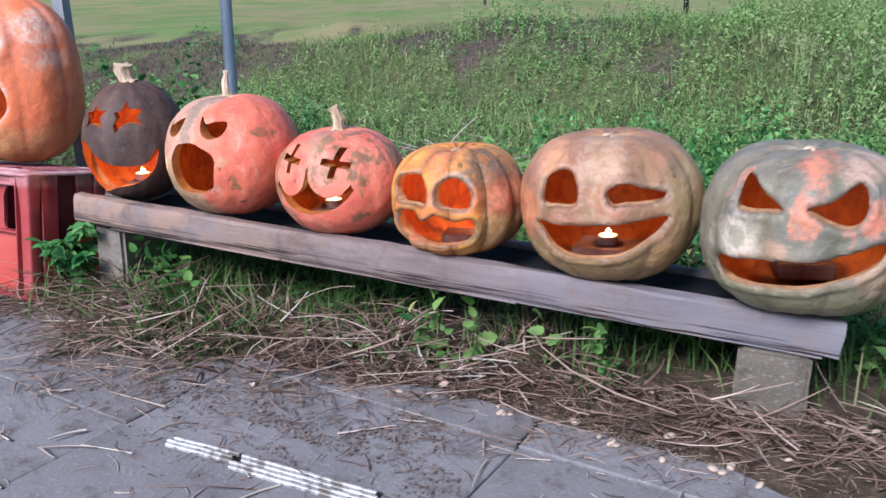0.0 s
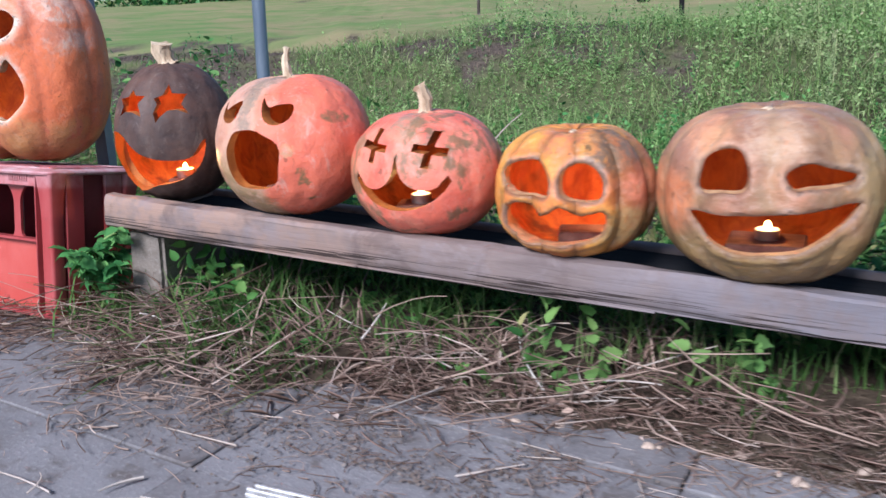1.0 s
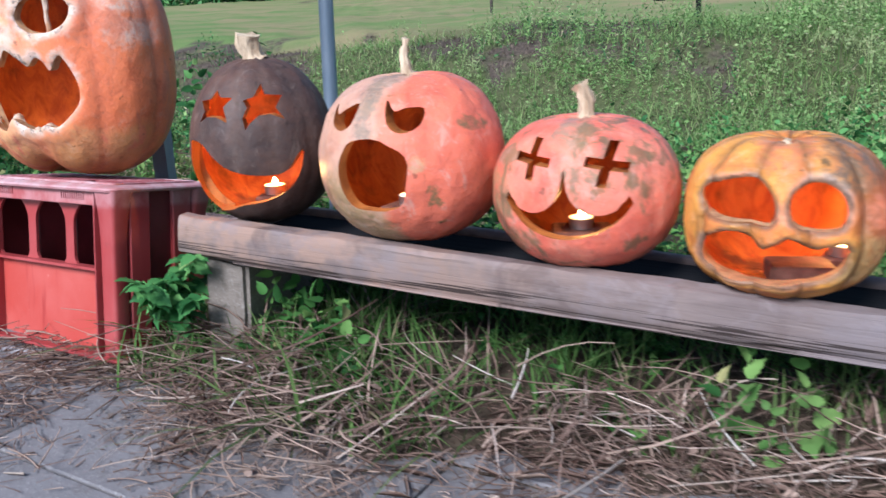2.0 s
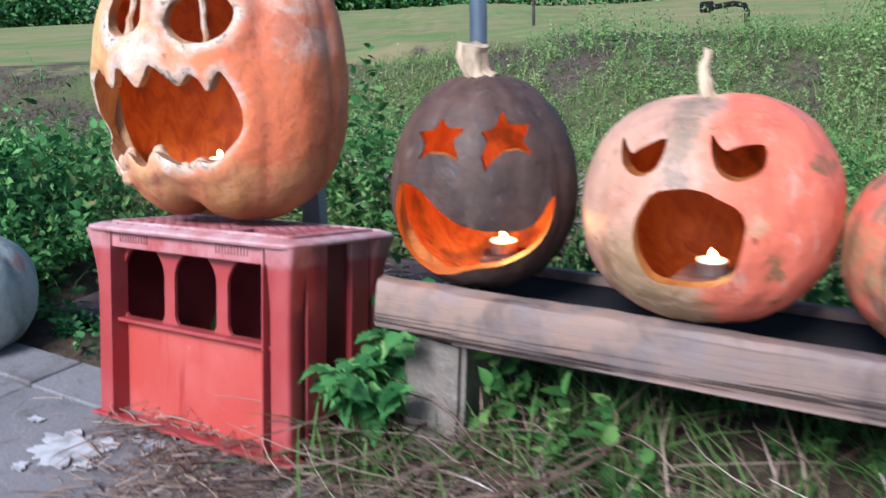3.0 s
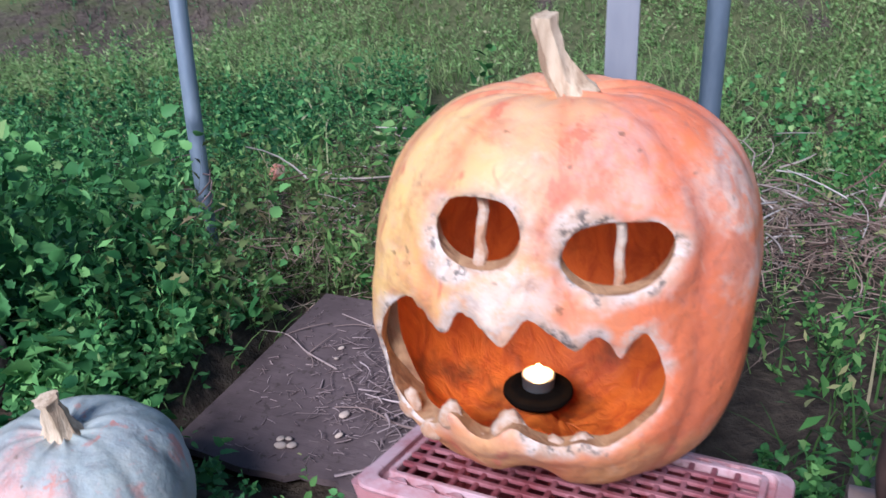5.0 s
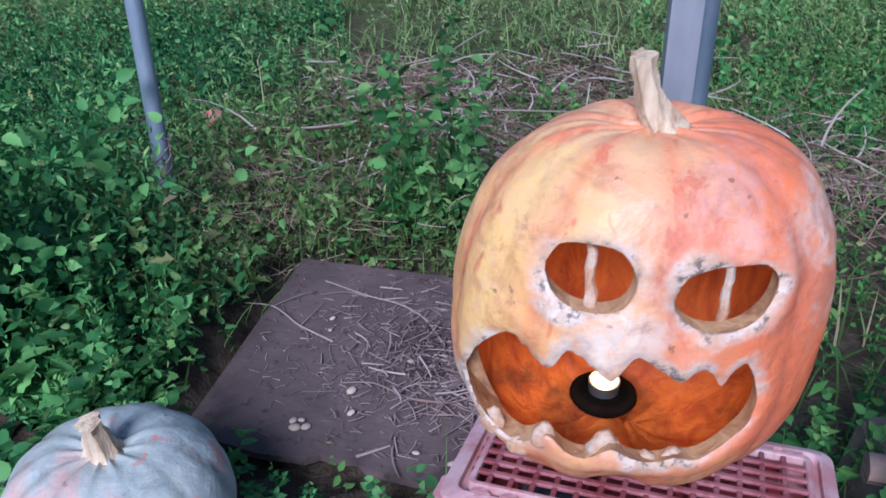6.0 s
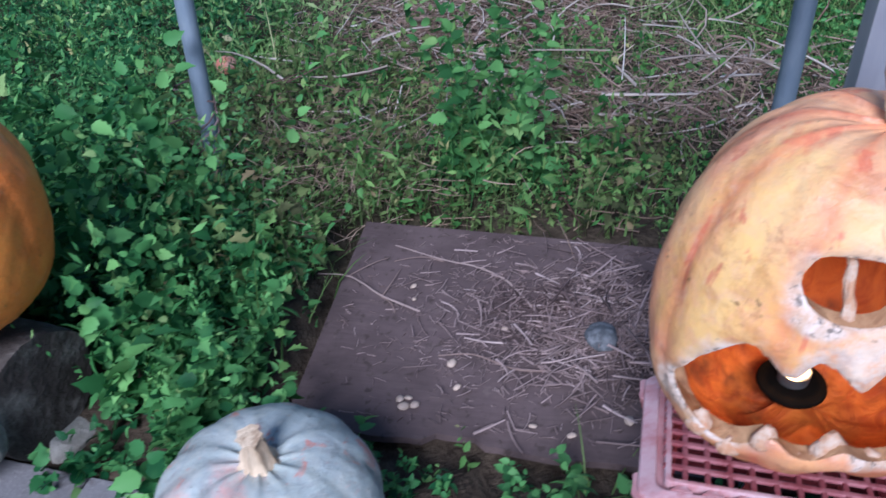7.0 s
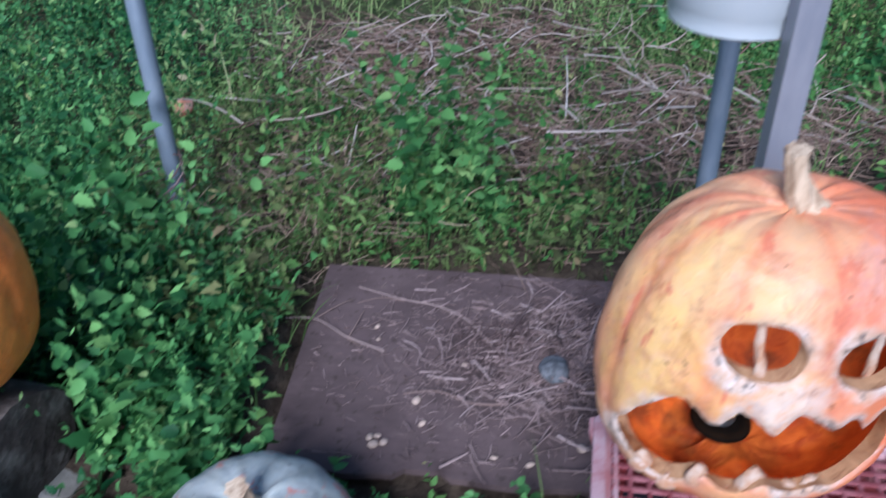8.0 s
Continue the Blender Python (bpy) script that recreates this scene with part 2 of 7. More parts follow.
def leaf_material(name, colours, through=0.3, rough=0.65, spread=0.9, dry=0.3):
    """Leaves and blades: each takes its own colour, and lets some light through."""
    m = Nodes(name, rough=rough, spec=0.12)
    r = m.island()
    a, b, c, d = colours
    col = m.mix(m.ramp(r, 0.05, 0.55), a, b)
    col = m.mix(m.ramp(r, 0.55, 0.92), col, c)
    col = m.mix(m.ramp(r, 0.94, 0.97), col, d)
    wide, near = m.noise(spread, 4, 0.6), m.noise(spread * 4.5, 4, 0.65)
    col = m.mix(m.ramp(wide, 0.52, 0.66, 0.0, 0.55), col, m.mix(dry, c, d))
    col = m.mix(m.ramp(wide, 0.48, 0.34, 0.0, 0.55), col, a)
    col = m.mix(m.ramp(near, 0.54, 0.66, 0.0, 0.40), col, c)
    col = m.mix(m.ramp(near, 0.46, 0.34, 0.0, 0.32), col, a)
    m.color(col)
    tr = m.t.nodes.new("ShaderNodeBsdfTranslucent")
    m.link(col, tr.inputs["Color"])
    mx = m.t.nodes.new("ShaderNodeMixShader")
    mx.inputs[0].default_value = through
    m.link(m.b.outputs[0], mx.inputs[1])
    m.link(tr.outputs[0], mx.inputs[2])
    m.link(mx.outputs[0], m.t.nodes["Material Output"].inputs["Surface"])
    return m.mat


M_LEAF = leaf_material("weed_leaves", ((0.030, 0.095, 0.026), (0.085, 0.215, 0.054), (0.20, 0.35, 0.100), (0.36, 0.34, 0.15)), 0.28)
M_BANK = leaf_material("bank_leaves", ((0.150, 0.260, 0.085), (0.225, 0.365, 0.120), (0.335, 0.470, 0.185), (0.44, 0.40, 0.25)), 0.36, 0.7, 0.55, 0.75)
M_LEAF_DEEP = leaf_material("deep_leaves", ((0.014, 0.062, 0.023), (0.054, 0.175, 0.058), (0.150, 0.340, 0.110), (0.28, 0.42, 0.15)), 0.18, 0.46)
M_LEAF_MID = leaf_material("broad_leaves", ((0.034, 0.120, 0.036), (0.092, 0.255, 0.078), (0.20, 0.42, 0.130), (0.32, 0.46, 0.17)), 0.26, 0.5)
M_OLIVE = leaf_material("olive_leaves", ((0.060, 0.068, 0.030), (0.105, 0.150, 0.050), (0.170, 0.255, 0.080), (0.26, 0.20, 0.11)), 0.24, 0.65, 1.6, 0.8)
M_NETTLE = leaf_material("nettle_leaves", ((0.030, 0.095, 0.030), (0.070, 0.195, 0.056), (0.140, 0.310, 0.092), (0.22, 0.36, 0.12)), 0.24, 0.55)
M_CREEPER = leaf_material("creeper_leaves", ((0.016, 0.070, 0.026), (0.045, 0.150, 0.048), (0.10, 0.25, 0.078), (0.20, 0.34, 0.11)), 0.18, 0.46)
M_GRASS = leaf_material("grass_blades", ((0.050, 0.110, 0.028), (0.095, 0.180, 0.046), (0.165, 0.240, 0.082), (0.32, 0.27, 0.16)), 0.32)
M_FIELD = leaf_material("field_grass", ((0.13, 0.215, 0.070), (0.22, 0.325, 0.105), (0.34, 0.41, 0.17), (0.45, 0.40, 0.25)), 0.36, 0.65, 0.7, 0.75)
M_STRAW = leaf_material("dry_straw", ((0.090, 0.055, 0.043), (0.23, 0.150, 0.120), (0.41, 0.298, 0.240), (0.62, 0.50, 0.43)), 0.1, 0.75, 2.2)
M_PALE = leaf_material("bleached_straw", ((0.36, 0.29, 0.245), (0.50, 0.42, 0.37), (0.62, 0.55, 0.50), (0.72, 0.67, 0.62)), 0.08, 0.75)
M_TWIG = leaf_material("grey_twigs", ((0.065, 0.044, 0.042), (0.20, 0.140, 0.134), (0.38, 0.285, 0.270), (0.54, 0.43, 0.41)), 0.05, 0.8)
M_DEAD = leaf_material("dead_stalks", ((0.17, 0.112, 0.086), (0.29, 0.200, 0.150), (0.42, 0.305, 0.23), (0.55, 0.43, 0.33)), 0.1, 0.8)
M_DEAD_DARK = leaf_material("dead_bank_grass", ((0.060, 0.043, 0.035), (0.120, 0.090, 0.070), (0.195, 0.150, 0.115), (0.30, 0.24, 0.18)), 0.1, 0.8)
M_CRUMB = leaf_material("soil_crumbs", ((0.130, 0.100, 0.083), (0.165, 0.130, 0.110), (0.200, 0.162, 0.140), (0.26, 0.22, 0.195)), 0.02, 0.9)
M_TWIG_BROWN = leaf_material("brown_twigs", ((0.20, 0.140, 0.125), (0.25, 0.180, 0.160), (0.30, 0.225, 0.205), (0.34, 0.26, 0.24)), 0.02, 0.8)
M_SHELL = leaf_material("pale_seeds", ((0.407, 0.318, 0.244), (0.481, 0.385, 0.311), (0.444, 0.311, 0.244), (0.533, 0.459, 0.385)), 0.05, 0.6)

mm = Nodes("crate_plastic", rough=0.42, spec=0.45)
_n, _s = mm.noise(5, 5, 0.6), mm.noise(18, 5, 0.65, co=mm.scaled(1, 1, 0.12))
_c = mm.mix(mm.ramp(_n, 0.35, 0.65), (0.296, 0.037, 0.038), (0.340, 0.063, 0.063))
_c = mm.mix(mm.ramp(_s, 0.55, 0.72, 0, 0.6), _c, (0.244, 0.022, 0.026))
_up = mm.ramp(mm.axis(2), 0.272, 0.325)
_c = mm.mix(mm.math("MULTIPLY", _up, mm.ramp(mm.noise(13, 5, 0.65), 0.35, 0.62, 0.08, 0.55)), _c, (0.45, 0.20, 0.21))
_c = mm.mix(mm.math("MULTIPLY", mm.ramp(mm.axis(2), 0.284, 0.296), mm.ramp(mm.noise(16, 5, 0.7, co=mm.scaled(1, 1, 0.5)), 0.34, 0.62, 0.0, 0.6)), _c, (0.47, 0.25, 0.26))
_c = mm.mix(mm.math("MULTIPLY", mm.ramp(mm.axis(2), 0.312, 0.328), mm.ramp(mm.noise(14, 5, 0.7), 0.36, 0.62, 0.1, 0.95)), _c, (0.53, 0.37, 0.39))
_c = mm.mix(mm.ramp(mm.noise(9, 5, 0.7, co=mm.scaled(2.2, 1, 0.5)), 0.56, 0.70, 0, 0.45), _c, (0.20, 0.028, 0.030))
_c = mm.mix(mm.ramp(mm.noise(70, 4, 0.7), 0.62, 0.72, 0, 0.35), _c, (0.148, 0.044, 0.041))
M_CRATE = mm.color(_c).rough(mm.ramp(_n, 0.3, 0.7, 0.34, 0.6)).bump(mm.noise(140, 3), 0.15, 0.002).mat

mm = Nodes("crate_panel", rough=0.45, spec=0.4)
_n, _s = mm.noise(6, 5, 0.6), mm.noise(15, 4, 0.6, co=mm.scaled(1.6, 1, 0.14))
_c = mm.mix(mm.ramp(_n, 0.35, 0.65), (0.40, 0.058, 0.046), (0.44, 0.088, 0.074))
_c = mm.mix(mm.ramp(_s, 0.56, 0.66, 0, 0.75), _c, (0.30, 0.030, 0.026))
_c = mm.mix(mm.ramp(mm.noise(60, 4, 0.7), 0.62, 0.74, 0, 0.4), _c, (0.52, 0.24, 0.21))
M_CRATE_PANEL = mm.color(_c).rough(mm.ramp(_n, 0.3, 0.7, 0.38, 0.6)).bump(mm.noise(120, 3), 0.15, 0.002).mat

# maroon copy of the crate plastic with the inner panels' shade painted in
mm = Nodes("crate_plastic_shaded", rough=0.4, spec=0.45)
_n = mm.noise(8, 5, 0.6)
M_CRATE_SHADED = mm.color(mm.mix(mm.ramp(_n, 0.35, 0.65), (0.095, 0.012, 0.016), (0.16, 0.022, 0.028))).rough(mm.ramp(_n, 0.3, 0.7, 0.34, 0.55)).mat

mm = Nodes("crate_grid", rough=0.6, spec=0.3)
_n = mm.noise(26, 5, 0.65)
M_GRID = mm.color(mm.mix(mm.ramp(_n, 0.35, 0.65), (0.19, 0.040, 0.048), (0.32, 0.125, 0.140))).mat
mm = Nodes("galvanised", rough=0.5, metal=0.35, spec=0.5)
_n = mm.noise(24, 4, 0.6, co=mm.scaled(1, 1, 0.3))
M_STEEL = mm.color(mm.mix(mm.ramp(_n, 0.35, 0.7), (0.200, 0.245, 0.305), (0.265, 0.310, 0.370))).bump(_n, 0.15, 0.002).mat
mm = Nodes("channel_steel", rough=0.5, metal=0.3, spec=0.5)
_n = mm.noise(20, 4, 0.6, co=mm.scaled(1, 1, 0.25))
M_CHANNEL = mm.color(mm.mix(mm.ramp(_n, 0.35, 0.7), (0.215, 0.225, 0.265), (0.29, 0.295, 0.33))).bump(_n, 0.2, 0.002).mat
mm = Nodes("grate_steel", rough=0.45, metal=0.4, spec=0.6)
M_GRATE = mm.color(mm.mix(mm.ramp(mm.noise(26, 5, 0.65), 0.42, 0.62), (0.62, 0.62, 0.63), (0.20, 0.18, 0.16))).mat
mm = Nodes("board_ply", rough=0.85, spec=0.25)
_g, _n = mm.noise(12, 6, 0.65, co=mm.scaled(0.7, 5, 5)), mm.noise(5, 5, 0.65)
_c = mm.mix(mm.ramp(_n, 0.35, 0.65), (0.120, 0.086, 0.085), (0.082, 0.058, 0.057))
_c = mm.mix(mm.ramp(_g, 0.5, 0.7, 0, 0.5), _c, (0.125, 0.092, 0.086))
_c = mm.mix(mm.ramp(mm.noise(45, 5, 0.7), 0.56, 0.66, 0, 0.7), _c, (0.041, 0.029, 0.024))
_c = mm.mix(mm.ramp(mm.noise(3.2, 5, 0.7, warp=0.6), 0.50, 0.66, 0, 0.55), _c, (0.060, 0.044, 0.042))
_c = mm.mix(mm.ramp(mm.noise(24, 5, 0.7), 0.60, 0.70, 0, 0.5), _c, (0.165, 0.125, 0.115))
M_PLY = mm.color(_c).bump(_g, 0.5, 0.004).mat
mm = Nodes("log_bark", rough=0.9, spec=0.2)
_n = mm.noise(22, 5, 0.7)
M_LOG = mm.color(mm.mix(mm.ramp(_n, 0.35, 0.7), (0.045, 0.036, 0.032), mm.mix(mm.ramp(mm.noise(7, 5, 0.65), 0.48, 0.60), (0.075, 0.062, 0.055), (0.19, 0.172, 0.152)))).bump(_n, 0.9, 0.01).mat
mm = Nodes("squash_skin", rough=0.6)
M_SQUASH = mm.color(mm.mix(mm.ramp(mm.noise(30, 4), 0.4, 0.65), (0.55, 0.20, 0.14), (0.55, 0.36, 0.28))).mat
mm = Nodes("white_paint", rough=0.8, spec=0.3)
M_PAINT = mm.color(mm.mix(mm.ramp(mm.noise(30, 4), 0.4, 0.7), (0.46, 0.465, 0.49), (0.24, 0.235, 0.24))).mat
mm = Nodes("pail_plastic", rough=0.4, spec=0.4)
M_PAIL = mm.color(mm.mix(mm.noise(12, 4), (0.459, 0.518, 0.548), (0.562, 0.592, 0.607))).mat
mm = Nodes("wax", rough=0.35, spec=0.4)
M_WAX = mm.color(mm.mix(mm.noise(60, 3), (0.88, 0.80, 0.66), (0.94, 0.88, 0.76))).mat
mm = Nodes("tin_cup", rough=0.35, metal=0.9)
M_TIN = mm.color(mm.mix(mm.noise(80, 3), (0.407, 0.407, 0.414), (0.518, 0.518, 0.518))).mat
mm = Nodes("brown_tile", rough=0.75, spec=0.3)
_n = mm.noise(30, 5, 0.7)
M_TILE = mm.color(mm.mix(mm.ramp(_n, 0.35, 0.7), (0.096, 0.037, 0.026), (0.178, 0.081, 0.059))).bump(_n, 0.5, 0.004).mat
mm = Nodes("black_pipe", rough=0.85, spec=0.2)
M_BLACK = mm.color(mm.mix(mm.noise(30, 3), (0.005, 0.005, 0.006), (0.013, 0.013, 0.013))).mat
mm = Nodes("soot", rough=1.0, spec=0.02)
M_SOOT = mm.color(mm.mix(mm.noise(60, 4), (0.002, 0.002, 0.002), (0.010, 0.007, 0.005))).mat
mm = Nodes("flame", rough=1.0)
mm.b.inputs["Emission Color"].default_value = (1.0, 0.62, 0.20, 1)
mm.b.inputs["Emission Strength"].default_value = 20.0
M_FLAME = mm.color((1.0, 0.7, 0.3)).mat


mm = Nodes("dried_mould", rough=0.9, spec=0.15)
_n, _f = mm.noise(40, 5, 0.7), mm.noise(120, 4, 0.7)
_c = mm.mix(mm.ramp(_n, 0.35, 0.62), (0.54, 0.42, 0.33), (0.44, 0.24, 0.14))
M_MOULD = mm.color(mm.mix(mm.ramp(_n, 0.66, 0.76, 0, 0.6), _c, (0.16, 0.12, 0.10))).bump(_f, 0.8, 0.004).mat


# ---------------------------------------------------------------- mesh helpers
def finish(bm, name, mats, smooth=None):
    me = bpy.data.meshes.new(name)
    bmesh.ops.recalc_face_normals(bm, faces=bm.faces)
    bm.to_mesh(me)
    bm.free()
    for m in mats if isinstance(mats, (list, tuple)) else [mats]:
        me.materials.append(m)
    if smooth is not None:
        me.shade_smooth()
        me.set_sharp_from_angle(angle=radians(smooth))
    return me


def part(name, bm, material, parent, label="", at=None, smooth=None):
    ob = new(name, finish(bm, name, material, smooth))
    ob.parent = parent
    if at is not None:
        ob.matrix_basis = at
    return tagged(ob, label)


def base(name, m, label, category, group="", kind=""):
    ob = new(name)
    ob.matrix_basis = m
    ob.empty_display_size = 0.05
    return tagged(ob, label, category, group, kind)


def box(bm, x0, x1, y0, y1, z0, z1, bevel=0.0, seg=1):
    """A box with bevelled edges, added to bm."""
    made = bmesh.ops.create_cube(bm, size=1.0)["verts"]
    for v in made:
        v.co = Vector(((x0 + x1) / 2 + v.co.x * (x1 - x0), (y0 + y1) / 2 + v.co.y * (y1 - y0), (z0 + z1) / 2 + v.co.z * (z1 - z0)))
    if bevel:
        edges = list({e for v in made for e in v.link_edges})
        bmesh.ops.bevel(bm, geom=edges, offset=bevel, segments=seg, affect="EDGES")
    return bm


def prism(bm, outline, y0, y1):
    """The outline in x and z, run from y0 to y1."""
    a = [bm.verts.new((x, y0, z)) for x, z in outline]
    b = [bm.verts.new((x, y1, z)) for x, z in outline]
    bm.faces.new(a)
    bm.faces.new(b[::-1])
    for i in range(len(a)):
        j = (i + 1) % len(a)
        bm.faces.new((a[j], a[i], b[i], b[j]))
    return bm


def tube(bm, points, radii, sides=10, flute=0.0, caps=True):
    """A round bar through the points."""
    rings = []
    pts = [Vector(p) for p in points]
    for i, p in enumerate(pts):
        d = (pts[min(i + 1, len(pts) - 1)] - pts[max(i - 1, 0)]).normalized()
        u = d.cross(Vector((0.31, 0.95, 0.05))).normalized()
        w = d.cross(u)
        r = radii[i] if isinstance(radii, (list, tuple)) else radii
        ring = []
        for k in range(sides):
            a = 2 * math.pi * k / sides
            q = r * (1 + flute * (1 if k % 2 else -1))
            ring.append(bm.verts.new(p + u * (q * math.cos(a)) + w * (q * math.sin(a))))
        rings.append(ring)
    for r0, r1 in zip(rings, rings[1:]):
        for k in range(sides):
            j = (k + 1) % sides
            bm.faces.new((r0[k], r0[j], r1[j], r1[k]))
    if caps:
        bm.faces.new(rings[0][::-1])
        bm.faces.new(rings[-1])
    return bm


def roughen(bm, amount, scale):
    for v in bm.verts:
        v.co += Vector(noise.noise_vector(v.co * scale)) * amount
    return bm


def soft(points, steps=4):
    """A smooth closed curve through the points."""
    n, out = len(points), []
    for i in range(n):
        p = [Vector(points[(i + k) % n]) for k in (-1, 0, 1, 2)]
        for s in range(steps):
            t = s / steps
            q = 0.5 * (2 * p[1] + (p[2] - p[0]) * t + (2 * p[0] - 5 * p[1] + 4 * p[2] - p[3]) * t * t + (3 * p[1] - p[0] - 3 * p[2] + p[3]) * t ** 3)
            out.append((q.x, q.y))
    return out


# ---------------------------------------------------------------- the lie of the land
EDGE = 1.31                      # the paving ends here, along the way from the lane to the field


def inward(x, y):
    return 0.52 * x + 0.854 * y


def verge(x):
    """How far the soil and straw creep out over the slabs."""
    return 0.30 * np.exp(-((x + 0.75) / 0.5) ** 2) - 0.10 * np.clip((-1.35 - x) / 0.3, 0, 1)


def steps(v, table):
    for (a, p), (b, q) in zip(table, table[1:]):
        if v <= b:
            t = max(0.0, min(1.0, (v - a) / (b - a)))
            return p + (q - p) * t * t * (3 - 2 * t)
    return table[-1][1]


LAND = [(-40, -0.06), (EDGE - 0.34, -0.06), (EDGE - 0.07, -0.012), (EDGE + 0.04, 0.010), (1.62, 0.04), (2.2, -0.005), (2.75, -0.03), (3.7, -0.22), (4.6, -0.30),
        (6.3, -0.30), (8.4, 0.30), (9.6, 0.44), (16.0, 0.60), (45.0, 1.9), (160.0, 6.0)]


def land(x, y):
    s = inward(max(-3.0, min(3.0 + 6.0 * max(0.0, min(1.0, 3.2 - y)), x)), y)
    if s < EDGE + 0.3:
        s = min(EDGE + 0.3, s + 0.5 * float(verge(x)) + 0.07 * noise.noise(Vector((x * 5, y * 5, 9.1))) + 0.05 * noise.noise(Vector((x * 13, y * 13, 4.1))))
    along = max(-3.4, min(7.0, 0.854 * x - 0.52 * y))
    z = steps(s, LAND) - 0.030 * (along + 0.9) * max(0.0, min(1.0, (2.5 - s) / 0.7))
    z -= 0.1 * max(0.0, min(3.5, x - 1.5)) * max(0.0, min(1.0, (y - 8) / 6))
    if s > EDGE - 0.34:
        z += 0.005 * noise.noise(Vector((x * 6, y * 6, 1.3))) + 0.006 * noise.noise(Vector((x * 17, y * 17, 1.3)))
    if s > EDGE + 0.05:
        k = min(1.0, (s - EDGE - 0.05) / 3.0)
        z += 0.10 * k * noise.noise(Vector((x * 0.7, y * 0.7, 3.1))) + (0.02 + 0.03 * k) * noise.noise(Vector((x * 2.6, y * 2.6, 7.7)))
    c, d = math.cos(radians(28.3)), math.sin(radians(28.3))
    u, v = (x + 1.79) * c - (y - 2.87) * d, (x + 1.79) * d + (y - 2.87) * c
    if -0.08 < u < 1.06 and -0.08 < v < 0.70:
        z = min(z, 0.022 + v * 0.0454 - u * 0.0105 - 0.022)
    return z


def ground_grid():
    xs = sorted({round(v, 3) for v in [*np.arange(-4.0, 3.0, 0.07), *np.arange(-14, 14, 0.5), *np.arange(3.0, 9.0, 0.2), *np.arange(-150, 151, 8.0)]})
    ys = sorted({round(v, 3) for v in [*np.arange(0.6, 5.0, 0.07), *np.arange(5, 14, 0.25), *np.arange(14, 40, 1.5), *np.arange(-60, 0.6, 4.0), *np.arange(-5.0, 0.6, 0.2), *np.arange(40, 180, 10.0)]})
    bm = bmesh.new()
    g = [[bm.verts.new((x, y, land(x, y))) for x in xs] for y in ys]
    for r0, r1 in zip(g, g[1:]):
        for k in range(len(xs) - 1):
            bm.faces.new((r0[k], r0[k + 1], r1[k + 1], r1[k]))
    return finish(bm, "ground", M_SOIL, 180)


tagged(new("ground", ground_grid()), "brown earth bank with weeds, rising to a mown field", "ground", kind="structure")

# ---------------------------------------------------------------- bench
BENCH_TURN = -24.7
BENCH_DROP = 3.6
bench_m = pose(-0.935, 2.077, 0.318, 0, BENCH_DROP, BENCH_TURN)
bench = base("bench", bench_m, "low bench of weathered grey-brown planks on concrete blocks", "bench")
LENGTH = 1.765


def plank(length, y0, y1, z0, z1, wear, seed):
    """A long board with rounded, split and dented edges."""
    bm = bmesh.new()
    n = 60
    ring = [(y0 + 0.008, z0), (y0 + 0.002, z0 + 0.004), (y0, z0 + 0.014), (y0, z1 - 0.014), (y0 + 0.002, z1 - 0.005), (y0 + 0.007, z1),
            (y1 - 0.008, z1), (y1, z1 - 0.008), (y1, z0 + 0.006), (y1 - 0.006, z0)]
    rows = []
    for i in range(n + 1):
        x = length * i / n
        row = []
        for k, (y, z) in enumerate(ring):
            d = noise.noise(Vector((x * 3.0, k * 1.7, seed))) * wear + noise.noise(Vector((x * 17.0, k * 2.3, seed + 5))) * wear * 0.45
            end = 0.010 * noise.noise(Vector((y * 40, z * 40, seed))) if i in (0, n) else 0.0
            row.append(bm.verts.new((x + end, y + d * 0.6, z + d)))
        rows.append(row)
    m = len(ring)
    for a, b in zip(rows, rows[1:]):
        for k in range(m):
            bm.faces.new((a[k], a[(k + 1) % m], b[(k + 1) % m], b[k]))
    bm.faces.new(rows[0][::-1])
    bm.faces.new(rows[-1])
    return bm


front = part("front_plank", plank(LENGTH, -0.020, 0.022, -0.068, 0.0, 0.005, 1.0), M_WOOD, bench, "weathered front plank with a split lower edge", smooth=38)
for k, (x0, x1, z) in enumerate(((0.12, 0.62, -0.0680), (0.55, 1.18, -0.0695), (1.05, 1.74, -0.0685))):
    bm = bmesh.new()
    part("splinter", roughen(box(bm, x0, x1, -0.0205 + 0.004 * k, -0.005, z - 0.004, z, 0.001), 0.002, 14), M_WOOD, front, "strip split off the plank's lower edge")
part("back_plank", plank(LENGTH - 0.05, 0.228, 0.262, -0.07, -0.030, 0.003, 9.0), M_WOOD, bench, smooth=50)
# closes the gap between the planks; its black paints the shade there
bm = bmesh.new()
part("seat_board", roughen(box(bm, 0.03, LENGTH - 0.02, 0.024, 0.226, -0.056, -0.040, 0.002), 0.001, 8), M_GAP_DARK, bench, "board between the planks, blackened for the shade in the gap")
for x in (0.06, 0.925, 1.64):
    bm = bmesh.new()
    part("cross_bar", box(bm, x, x + 0.040, 0.025, 0.224, -0.0395, -0.020, 0.002), M_WOOD, bench)


def block(length, width, height, seed):
    bm = bmesh.new()
    box(bm, -width / 2, width / 2, 0, length, 0, height, 0.008, 2)
    bmesh.ops.subdivide_edges(bm, edges=list(bm.edges), cuts=2, use_grid_fill=True)
    for v in bm.verts:
        v.co += Vector(noise.noise_vector(v.co * 26 + Vector((seed, 0, 0)))) * 0.0035
    return bm


def bench_point(x, y, z):
    return bench_m @ Vector((x, y, z))


